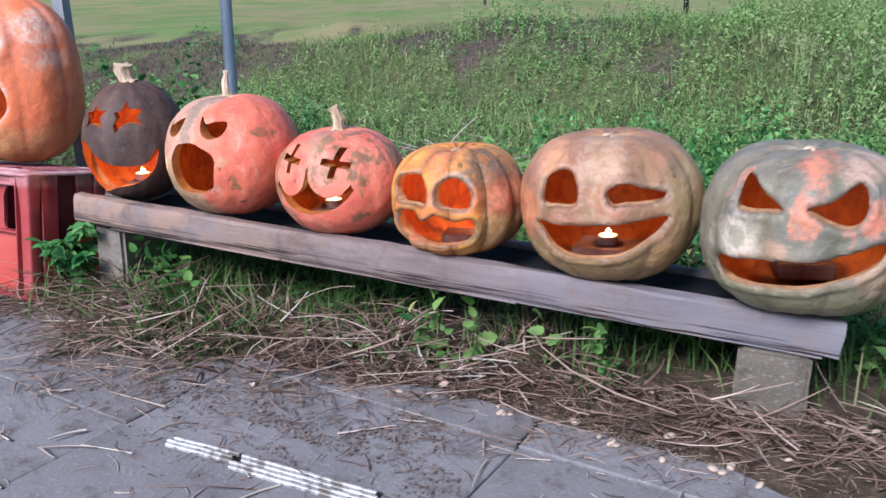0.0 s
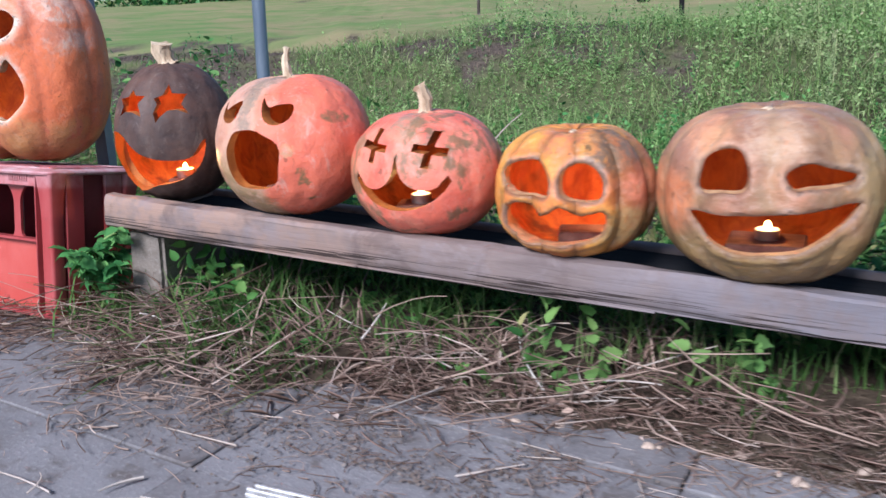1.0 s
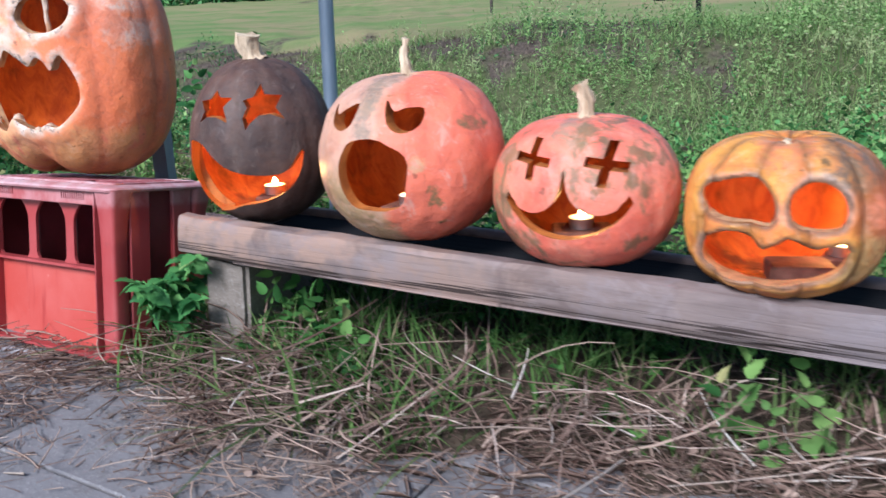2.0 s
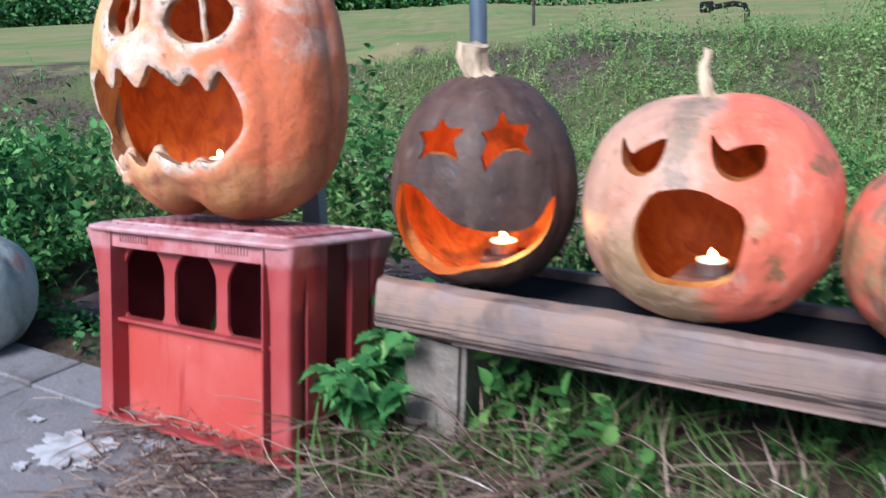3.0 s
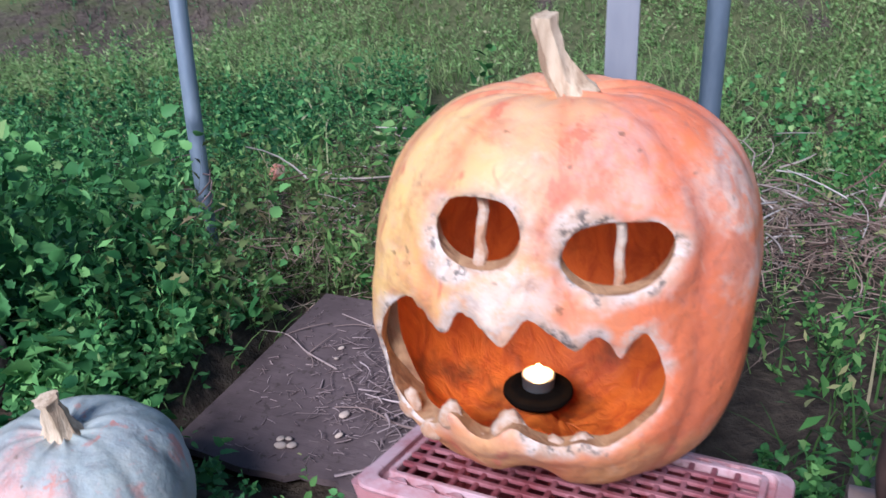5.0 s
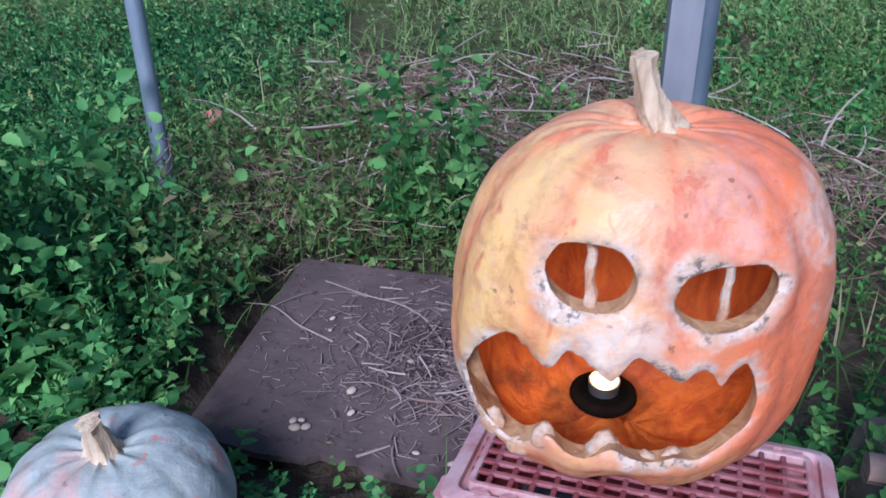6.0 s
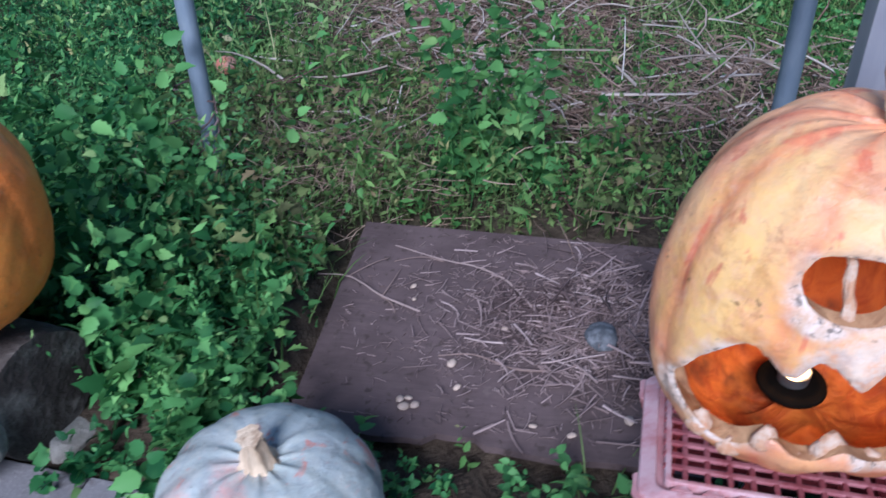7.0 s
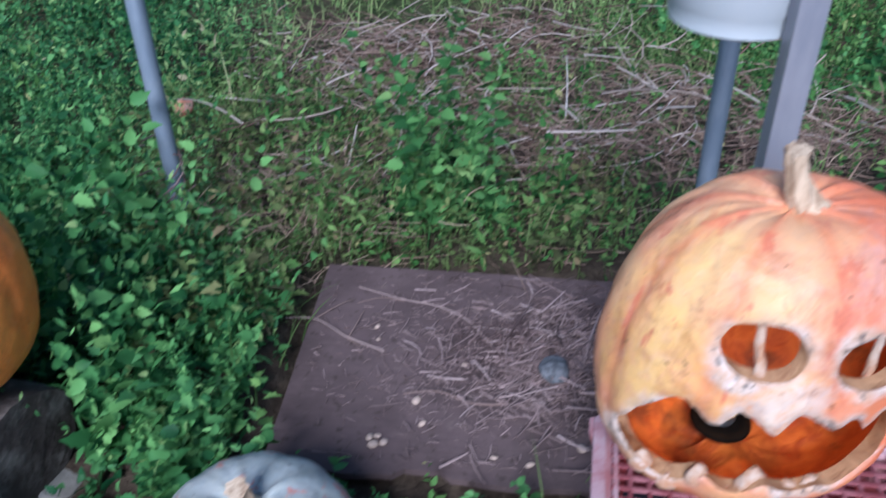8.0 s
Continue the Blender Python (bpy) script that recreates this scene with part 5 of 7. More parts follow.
tube(bm, [(0, 0, 0), (0.02, 0, 1.3)], 0.03, 8)
part("stake", bm, M_LOG, st)

for x, y, r, seed in ((-1.735, 4.60, 0.034, 1.0),):
    fr = base("fallen_squash", pose(x, y, land(x, y) + 0.06), "small pinkish squash scrap lying in the weeds", "squash")
    bm = bmesh.new()
    bmesh.ops.create_icosphere(bm, subdivisions=3, radius=r)
    for v in bm.verts:
        v.co *= 1 + 0.3 * noise.noise(v.co * 30 + Vector((seed, 0, 0)))
    part("scrap", bm, M_SQUASH, fr, smooth=60)
vine = base("dry_vine", pose(-1.84, 3.69, -0.05), "dry grey vine wound round the post's foot", "vine")
for k in range(5):
    bm = bmesh.new()
    h0 = 0.10 + 0.05 * k
    tube(bm, [(0.032 * math.cos(k + 0.9 * i) + (0.018 * (i - 5) if i > 5 else 0) * (1 if k % 2 else -1), 0.032 * math.sin(k + 0.9 * i), h0 + 0.022 * i - (0.02 * (i - 5) if i > 5 else 0)) for i in range(9)], 0.0022, 6)
    part("tendril", bm, M_TWIG, vine, smooth=60)

# ---------------------------------------------------------------- leaves, blades and stalks, as bare arrays


def stuff(name, verts, faces, mat, label, category="plants"):
    """One object of very many small pieces; faces: arrays of equal width."""
    me = bpy.data.meshes.new(name)
    v = np.asarray(verts, dtype=np.float32).reshape(-1, 3)
    f = np.asarray(faces, dtype=np.int32)
    me.vertices.add(len(v))
    me.vertices.foreach_set("co", v.ravel())
    me.loops.add(f.size)
    me.loops.foreach_set("vertex_index", f.ravel())
    me.polygons.add(len(f))
    me.polygons.foreach_set("loop_start", np.arange(0, f.size, f.shape[1], dtype=np.int32))
    me.update(calc_edges=True)
    me.materials.append(mat)
    return tagged(new(name, me), label, category, kind="stuff")


def heights(x, y):
    return np.array([land(a, b) for a, b in zip(x, y)])


def leaves(pos, size, yaw, pitch, roll, slim=0.32):
    """Leaves as folded, bent six-point blades. pos: the stalk's end of each."""
    n = len(pos)
    t = np.array([[0, 0, 0], [-0.42, 0.30, 0.05], [0.42, 0.30, 0.05], [-0.36, 0.66, 0.03], [0.36, 0.66, 0.03], [0, 1.0, -0.12], [0, 0.34, -0.03], [0, 0.68, -0.06]])
    t = t * [slim * 2, 1, 1]
    p = t[None] * size[:, None, None]
    def rot(p, a, i, j):
        c, s = np.cos(a)[:, None], np.sin(a)[:, None]
        q = p.copy()
        q[..., i], q[..., j] = p[..., i] * c - p[..., j] * s, p[..., i] * s + p[..., j] * c
        return q
    p = rot(p, roll, 2, 0)
    p = rot(p, pitch, 1, 2)
    p = rot(p, yaw, 0, 1)
    p = p + pos[:, None, :]
    tris = np.array([[0, 6, 1], [0, 2, 6], [1, 6, 7], [1, 7, 3], [6, 2, 4], [6, 4, 7], [3, 7, 5], [7, 4, 5]])
    f = (tris[None] + 8 * np.arange(n)[:, None, None]).reshape(-1, 3)
    return p.reshape(-1, 3), f


def lobed(pos, size, yaw, pitch, roll):
    """Deep-cut leaves of five lobes, cupped and drooping at the tip."""
    n = len(pos)
    t = np.array([[0, 0.46, -0.09], [0, 0, 0], [-0.16, 0.16, 0.03], [-0.36, 0.30, 0.09], [-0.24, 0.42, 0.02], [-0.33, 0.62, 0.05], [-0.15, 0.68, -0.03],
                  [0, 1.08, -0.20], [0.16, 0.70, -0.03], [0.30, 0.66, 0.06], [0.23, 0.44, 0.02], [0.38, 0.33, 0.10], [0.15, 0.15, 0.03]])
    p = t[None] * size[:, None, None]
    for a, i, j in ((roll, 2, 0), (pitch, 1, 2), (yaw, 0, 1)):
        c, s = np.cos(a)[:, None], np.sin(a)[:, None]
        q = p.copy()
        q[..., i], q[..., j] = p[..., i] * c - p[..., j] * s, p[..., i] * s + p[..., j] * c
        p = q
    tris = np.array([[0, 1 + (k + 1) % 12, 1 + k] for k in range(12)])
    return (p + pos[:, None, :]).reshape(-1, 3), (tris[None] + 13 * np.arange(n)[:, None, None]).reshape(-1, 3)


def toothed(pos, size, yaw, pitch, roll):
    """Egg-shaped leaves with a coarse-toothed edge, folded along the midrib and drooping at the tip."""
    n = len(pos)
    side = [(0.20, 0.08, 0.05), (0.34, 0.22, 0.09), (0.29, 0.34, 0.06), (0.36, 0.46, 0.07), (0.25, 0.58, 0.03), (0.27, 0.70, 0.01), (0.12, 0.84, -0.06)]
    t = np.array([(0, 0, 0), (0, 0.36, -0.02), (0, 0.70, -0.07), (0, 1.05, -0.20)] + side + [(-x, y, z) for x, y, z in side])
    p = t[None] * size[:, None, None]
    for a, i, j in ((roll, 2, 0), (pitch, 1, 2), (yaw, 0, 1)):
        c, s = np.cos(a)[:, None], np.sin(a)[:, None]
        q = p.copy()
        q[..., i], q[..., j] = p[..., i] * c - p[..., j] * s, p[..., i] * s + p[..., j] * c
        p = q
    half = [(0, 4, 1), (4, 5, 1), (5, 6, 1), (6, 7, 1), (7, 2, 1), (7, 8, 2), (8, 9, 2), (9, 10, 2), (10, 3, 2)]
    other = [tuple(v + 7 if v > 3 else v for v in f)[::-1] for f in half]
    return (p + pos[:, None, :]).reshape(-1, 3), (np.array(half + other)[None] + 18 * np.arange(n)[:, None, None]).reshape(-1, 3)


def narrow(pos, size, yaw, pitch, roll):
    return leaves(pos, size, yaw, pitch, roll, 0.2)


def slim(pos, size, yaw, pitch, roll):
    return scraps(pos, size, yaw, pitch, roll, 0.15)


def scraps(pos, size, yaw, pitch, roll, wide=0.34):
    """Far leaves: two triangles each."""
    n = len(pos)
    t = np.array([[0, 0, 0], [-wide, 0.5, 0.06], [0, 1.0, -0.06], [wide, 0.5, 0.06]])
    p = t[None] * size[:, None, None]
    for a, i, j in ((roll, 2, 0), (pitch, 1, 2), (yaw, 0, 1)):
        c, s = np.cos(a)[:, None], np.sin(a)[:, None]
        q = p.copy()
        q[..., i], q[..., j] = p[..., i] * c - p[..., j] * s, p[..., i] * s + p[..., j] * c
        p = q
    f = (np.array([[0, 3, 1], [1, 3, 2]])[None] + 4 * np.arange(n)[:, None, None]).reshape(-1, 3)
    return (p + pos[:, None, :]).reshape(-1, 3), f


def blades(root, height, yaw, bend, width):
    """Grass: tapering strips of three steps that bow over."""
    n = len(root)
    out = np.zeros((n, 7, 3))
    dx, dy = np.cos(yaw), np.sin(yaw)
    for k, (t, w) in enumerate(((0, 1.0), (0.4, 0.9), (0.75, 0.6), (1.0, 0.0))):
        lean = bend * t ** 1.8
        cx, cy, cz = dx * lean * height, dy * lean * height, t * height * (1 - 0.35 * np.minimum(bend, 1.5) * t)
        c = np.stack([cx, cy, cz], 1) + root
        side = np.stack([-dy, dx, 0 * dx], 1) * (width * w * 0.5)[:, None]
        if k < 3:
            out[:, 2 * k], out[:, 2 * k + 1] = c - side, c + side
        else:
            out[:, 6] = c
    tris = np.array([[0, 1, 3], [0, 3, 2], [2, 3, 5], [2, 5, 4], [4, 5, 6]])
    return out.reshape(-1, 3), (tris[None] + 7 * np.arange(n)[:, None, None]).reshape(-1, 3)


def stalks(start, way, length, curve, radius, segs=4):
    """Thin three-sided straws that bend sideways."""
    n = len(start)
    side = np.cross(way, [0, 0, 1.0])
    side /= np.linalg.norm(side, axis=1)[:, None] + 1e-9
    up = np.cross(side, way)
    out = np.zeros((n, segs + 1, 3, 3))
    for k in range(segs + 1):
        t = k / segs
        c = start + way * (length * t)[:, None] + side * (curve * length * (t - t * t) * 2)[:, None] + up * (0.25 * np.abs(curve) * length * (t - t * t) * 2)[:, None]
        for j in range(3):
            a = 2 * math.pi * j / 3
            out[:, k, j] = c + (side * math.cos(a) + up * math.sin(a)) * (radius * (1 - 0.5 * t))[:, None]
    q = []
    for k in range(segs):
        for j in range(3):
            i = (j + 1) % 3
            q.append([3 * k + j, 3 * k + i, 3 * k + 3 + i, 3 * k + 3 + j])
    m = 3 * (segs + 1)
    f = (np.array(q)[None] + m * np.arange(n)[:, None, None]).reshape(-1, 4)
    return out.reshape(-1, 3), f


def join(parts):
    vs, fs, off = [], [], 0
    for v, f in parts:
        vs.append(v)
        fs.append(f + off)
        off += len(v)
    return np.concatenate(vs), np.concatenate(fs)


def patchy(x, y, scale, seed):
    return np.array([noise.noise(Vector((a * scale, b * scale, seed))) for a, b in zip(x, y)])


def free(x, y, margin=0.0):
    """Where weeds may root: off the paving, the board, the crate, the blocks and the log."""
    s = 0.52 * x + 0.854 * y
    ok = s + verge(x) + 0.27 * (x < -1.75) + 0.15 * ((x >= -1.75) & (x < -1.28)) > EDGE + 0.10
    c, d = math.cos(radians(28.3)), math.sin(radians(28.3))
    bx, by = (x + 1.79) * c - (y - 2.87) * d, (x + 1.79) * d + (y - 2.87) * c
    ok &= ~((bx > -0.03 - margin) & (bx < 1.0) & (by > -0.02 - margin) & (by < 0.64 + margin))
    c, d = math.cos(radians(32.6)), math.sin(radians(32.6))
    bx, by = (x + 1.272) * c - (y - 2.153) * d, (x + 1.272) * d + (y - 2.153) * c
    ok &= ~((np.abs(bx) < 0.235 + margin) & (by > -0.03 - margin) & (by < 0.25 + margin))
    ok &= (x + 1.865) ** 2 + (y - 2.583) ** 2 > (0.15 + margin) ** 2
    ok &= (x + 2.285) ** 2 + (y - 3.025) ** 2 > (0.17 + margin) ** 2
    return ok


def bench_side(x, y):
    """Metres behind the bench's front edge, and along it."""
    a = radians(24.7)
    return (x + 0.935) * math.sin(a) + (y - 2.077) * math.cos(a), (x + 0.935) * math.cos(a) - (y - 2.077) * math.sin(a)


def weeds(count, x0, x1, y0, y1, high, leaf, per, seed, keep=None, up=1.0, shape=None, clump=1.2, stem=0.0):
    """Upright weeds: leaves set in a spiral up a leaning stem, taller where they stand thick."""
    r = np.random.default_rng(seed)
    x, y = r.uniform(x0, x1, count), r.uniform(y0, y1, count)
    ok = free(x, y, 0.02)
    if keep is not None:
        ok &= keep(x, y, r)
    x, y = x[ok], y[ok]
    z = heights(x, y)
    m = len(x)
    tall = high * r.uniform(0.3, 1.25, m) * np.clip(0.72 + 1.5 * patchy(x, y, clump, seed * 1.0) + 0.7 * patchy(x, y, clump * 3.1, seed + 0.5), 0.22, 1.75)
    b, a = bench_side(x, y)
    tall = np.where((b > -0.08) & (b < 0.28) & (a > 0.0) & (a < 1.82), np.minimum(tall, 0.15), tall)
    lean = r.normal(0, 0.22, (m, 2))
    first = r.uniform(0, 2 * math.pi, m)
    k, j = np.repeat(np.arange(m), per), np.tile(np.arange(per), m)
    n = len(k)
    t = np.clip(0.10 + 0.90 * (j + r.uniform(0, 1, n)) / per, 0, 1)
    h = tall[k] * t
    pos = np.stack([x[k] + lean[k, 0] * h, y[k] + lean[k, 1] * h, z[k] + h], 1)
    size = leaf * r.uniform(0.6, 1.25, n) * (1.15 - 0.55 * t) * np.clip(tall[k] / high, 0.6, 1.2)
    yaw = first[k] + j * 2.4 + r.normal(0, 0.3, n)
    mid = pos + np.stack([-np.sin(yaw), np.cos(yaw), 0 * yaw], 1) * (0.7 * size)[:, None]
    good = free(mid[:, 0], mid[:, 1], -0.05)
    pos, size, yaw, t = pos[good], size[good], yaw[good], t[good]
    n = len(pos)
    foliage = (shape or leaves)(pos, size, yaw, (0.05 + 0.75 * t ** 2 + r.normal(0, 0.60, n)) * up, r.normal(0, 0.8, n))
    if not stem:
        return foliage
    foot = np.stack([x, y, z - 0.01], 1)
    tip = np.stack([x + lean[:, 0] * tall, y + lean[:, 1] * tall, z + tall], 1)
    a, b = np.array([stem, 0, 0]), np.array([-0.5 * stem, 0.87 * stem, 0])
    sticks = np.stack([foot + a, foot + b, foot - a - b, tip], 1).reshape(-1, 3)
    sides = (np.array([[0, 1, 3], [1, 2, 3], [2, 0, 3]])[None] + 4 * np.arange(m)[:, None, None]).reshape(-1, 3)
    return join([foliage, (sticks, sides)])


def not_near_bench(x, y, r):
    b, a = bench_side(x, y)
    return b > 0.30


def behind_bench(x, y, r):
    b, a = bench_side(x, y)
    return (b > 0.29) & (b < 0.52) & (a > 0.05) & (a < 1.95)


def spot(x, y, cx, cy, sx, sy):
    return np.exp(-(((x - cx) / sx) ** 2 + ((y - cy) / sy) ** 2))


def straw_beds(x, y):
    return (1.2 * spot(x, y, -0.78, 5.2, 0.42, 0.34) + 0.9 * spot(x, y, -0.02, 5.25, 0.35, 0.35) + spot(x, y, -0.86, 4.45, 0.30, 0.38) + 0.9 * spot(x, y, -0.72, 3.85, 0.42, 0.20)
            + 0.6 * spot(x, y, 0.2, 3.6, 0.9, 0.4) + 0.55 * spot(x, y, -1.5, 3.95, 0.34, 0.22) + 0.7 * spot(x, y, 0.15, 4.4, 0.5, 0.25))


def bare_bank(x, y, r):
    s = inward(np.clip(x, -3, 3), y)
    left = np.clip((-2.0 - x) / 1.5, 0, 1)
    ragged = 0.9 * patchy(x, y, 0.8, 70.0)
    worn = 0.9 * spot(x, y, -0.15, 9.9, 0.55, 0.9) + 0.9 * spot(x, y, 1.6, 10.2, 0.65, 1.1) + 0.8 * spot(x, y, -3.4, 10.6, 1.3, 0.8) + 0.7 * spot(x, y, -1.9, 10.2, 0.5, 0.5)
    worn = worn + 0.5 * patchy(x, y, 1.1, 37.0) + 0.35 * patchy(x, y, 3.1, 38.0) + r.normal(0, 0.06, len(x)) > 0.52
    return worn & (s > 6.3) | (s > 7.4 - 1.7 * left + ragged) & (s < 9.4 + ragged) & (x < 2.6) & (patchy(x, y, 0.55, 20.0) + 0.8 * patchy(x, y, 1.7, 27.0) + r.normal(0, 0.10, len(x)) > 0.16 - 0.36 * left)


def bush_edge(y):
    """Where the lush green on the one side gives way to drier weeds behind the board."""
    return -1.82 + 0.55 * np.maximum(0.0, y - 4.8)


def leafy(x, y):
    return (x < bush_edge(y)) & (y < 7.0)


def thin_by(scale, seed, level, soft_by=0.25):
    def keep(x, y, r):
        return not_near_bench(x, y, r) & (~leafy(x, y) | (r.random(len(x)) < 0.12)) & (r.random(len(x)) > 1.4 * straw_beds(x, y)) & ~bare_bank(x, y, r) & (patchy(x, y, scale, seed) + r.normal(0, soft_by, len(x)) > level)
    return keep


def left_side(x, y, r):
    return not_near_bench(x, y, r) & (x < bush_edge(y) + r.normal(0, 0.12, len(x))) & (r.random(len(x)) > 1.3 * straw_beds(x, y))


def under_bench(x, y, r):
    b, a = bench_side(x, y)
    return (b > -0.06) & (b < 0.4) & (a > 0.1) & ((a < 1.36) | (b > 0.2)) & (patchy(x, y, 3.0, 8.0) + r.normal(0, 0.12, len(x)) > -0.02)


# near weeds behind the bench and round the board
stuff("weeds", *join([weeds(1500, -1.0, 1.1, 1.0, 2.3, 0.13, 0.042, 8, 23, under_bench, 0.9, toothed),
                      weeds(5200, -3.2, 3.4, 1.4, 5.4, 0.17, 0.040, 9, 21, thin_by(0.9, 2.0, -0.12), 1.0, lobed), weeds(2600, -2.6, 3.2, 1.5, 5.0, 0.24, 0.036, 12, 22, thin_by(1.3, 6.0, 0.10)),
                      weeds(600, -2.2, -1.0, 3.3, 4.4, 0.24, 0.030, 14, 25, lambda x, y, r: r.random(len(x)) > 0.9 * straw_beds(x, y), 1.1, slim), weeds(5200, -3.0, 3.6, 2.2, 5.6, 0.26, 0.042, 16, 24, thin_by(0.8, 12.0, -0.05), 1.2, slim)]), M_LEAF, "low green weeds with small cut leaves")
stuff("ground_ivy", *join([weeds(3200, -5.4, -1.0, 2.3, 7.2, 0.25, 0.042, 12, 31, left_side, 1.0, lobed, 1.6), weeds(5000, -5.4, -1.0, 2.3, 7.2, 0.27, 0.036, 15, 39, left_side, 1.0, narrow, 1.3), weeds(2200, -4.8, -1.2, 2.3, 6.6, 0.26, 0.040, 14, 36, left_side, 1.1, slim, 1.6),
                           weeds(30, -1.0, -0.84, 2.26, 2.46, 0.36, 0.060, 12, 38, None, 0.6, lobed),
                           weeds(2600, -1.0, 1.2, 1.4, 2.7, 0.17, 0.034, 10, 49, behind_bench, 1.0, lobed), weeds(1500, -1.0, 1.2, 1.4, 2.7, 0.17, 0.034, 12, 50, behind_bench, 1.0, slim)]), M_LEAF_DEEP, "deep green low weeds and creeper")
stuff("broad_weeds", *join([weeds(2300, -4.0, -1.0, 2.3, 4.4, 0.27, 0.042, 12, 40, left_side, 1.0, toothed, 1.6), weeds(800, -4.0, -1.9, 2.5, 4.5, 0.30, 0.054, 9, 35, left_side, 1.0, toothed),
                            weeds(1500, -3.6, -1.3, 2.6, 4.6, 0.31, 0.034, 14, 45, left_side, 1.1, slim, 1.6), weeds(200, -2.05, -1.72, 2.6, 3.6, 0.16, 0.046, 9, 37, None, 0.9, toothed), weeds(900, 0.6, 4.2, 2.6, 6.2, 0.24, 0.050, 12, 48, not_near_bench, 0.9, toothed, 0.9)]), M_LEAF_MID, "mid-green weeds with broad toothed leaves")
stuff("olive_weeds", *join([weeds(900, -2.0, -0.4, 3.2, 5.0, 0.19, 0.026, 14, 46, lambda x, y, r: r.random(len(x)) > 0.7 * straw_beds(x, y), 1.1, slim, 2.0, 0.0012), weeds(520, -2.0, -0.6, 3.15, 4.4, 0.22, 0.034, 10, 47, lambda x, y, r: r.random(len(x)) > 0.8 * straw_beds(x, y), 0.9, lobed, 2.0, 0.0014)]), M_OLIVE, "dull olive and brown half-withered weeds")
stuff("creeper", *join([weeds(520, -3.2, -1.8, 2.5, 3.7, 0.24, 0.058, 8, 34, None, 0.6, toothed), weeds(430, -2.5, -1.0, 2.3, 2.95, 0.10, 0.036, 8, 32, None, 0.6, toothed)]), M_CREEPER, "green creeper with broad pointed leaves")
stuff("nettles", *join([weeds(24, -1.30, -1.02, 3.42, 3.72, 0.36, 0.042, 26, 41, None, 0.7, toothed, 1.2, 0.003), weeds(30, -0.95, -0.72, 2.35, 2.75, 0.24, 0.046, 20, 42, None, 0.7, toothed, 1.2, 0.003),
                        weeds(46, -2.6, -1.9, 3.3, 3.9, 0.32, 0.052, 20, 43, None, 0.7, toothed, 1.2, 0.003), weeds(40, 0.5, 2.0, 2.6, 4.6, 0.32, 0.050, 20, 44, None, 0.7, toothed, 1.2, 0.003)]), M_NETTLE, "taller nettle-like weeds with toothed leaves")


def sprig(foot, stems, reach, rise, leaf, seed):
    """A creeper: stems that rise and arch out of one root, with broad leaves along them."""
    r = np.random.default_rng(seed)
    pos, size, yaw, pitch, way, start, length = [], [], [], [], [], [], []
    for k in range(stems):
        a, out, up = r.uniform(-2.3, -0.5), reach * r.uniform(0.3, 1.1), rise * r.uniform(0.6, 1.1)
        last = None
        for j in range(11):
            t = j / 10
            p = np.array(foot) + [math.cos(a) * out * t ** 1.4, math.sin(a) * out * t ** 1.4, up * (1.5 * t - 0.65 * t * t)] + r.normal(0, 0.004, 3)
            if last is not None:
                d = p - last
                start.append(last), way.append(d / np.linalg.norm(d)), length.append(np.linalg.norm(d) * 1.05)
            last = p
            if j > 3:
                for side in (-1, 1):
                    pos.append(p), size.append(leaf * r.uniform(0.6, 1.15) * (1.1 - 0.45 * t))
                    yaw.append(a - math.pi / 2 + side * r.uniform(0.4, 1.3)), pitch.append(r.normal(-0.15, 0.35))
    n = len(pos)
    v, f = stalks(np.array(start), np.array(way), np.array(length), np.zeros(len(start)), np.full(len(start), 0.0016), 1)
    tri = np.concatenate([f[:, [0, 1, 2]], f[:, [0, 2, 3]]])
    return join([toothed(np.array(pos), np.array(size), np.array(yaw), np.array(pitch), r.normal(0, 0.35, n)), (v, tri)])


stuff("climbing_weed", *join([sprig((-0.985, 2.095, 0.03), 5, 0.14, 0.24, 0.060, 61), sprig((-0.955, 2.13, 0.02), 3, 0.12, 0.28, 0.052, 62)]), M_LEAF_MID, "broad-leaved creeper at the foot of the bench")
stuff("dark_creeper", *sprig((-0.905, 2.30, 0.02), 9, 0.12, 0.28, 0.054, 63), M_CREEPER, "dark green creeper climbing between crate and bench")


def right_rise(x, y, r):
    return (x > 2.5 + r.normal(0, 0.5, len(x))) & (patchy(x, y, 0.6, 33.0) + r.normal(0, 0.15, len(x)) > -0.12) & (x > 0.30 * y + 0.4)


# verges further along the lane
stuff("verge_weeds", *join([weeds(1500, 3.2, 6.6, -2.2, 5.0, 0.22, 0.055, 14, 58, None, 1.0, slim), weeds(900, 1.5, 3.4, -2.0, 1.7, 0.16, 0.05, 12, 57, None, 1.0, slim), weeds(1900, -8.0, -5.0, 3.5, 8.0, 0.24, 0.055, 14, 59, None, 1.0, slim)]), M_LEAF, "rough green weeds along the lane")
# middle distance
stuff("bank_weeds", *join([weeds(17000, -8, 9, 4.9, 10.5, 0.28, 0.050, 18, 51, thin_by(0.45, 9.0, -0.10), 0.9, slim, 0.55), weeds(6500, -6, 8, 4.8, 9.5, 0.26, 0.036, 14, 54, thin_by(0.6, 15.0, 0.02), 0.8, scraps, 1.1),
                           weeds(2600, 2.0, 10.0, 5.8, 13.0, 0.80, 0.050, 64, 53, right_rise, 1.2, slim, 0.6), weeds(900, 2.0, 9.0, 5.0, 11.0, 0.6, 0.042, 34, 52, right_rise, 0.9, scraps, 0.8)]), M_BANK, "feathery weeds over the bank")


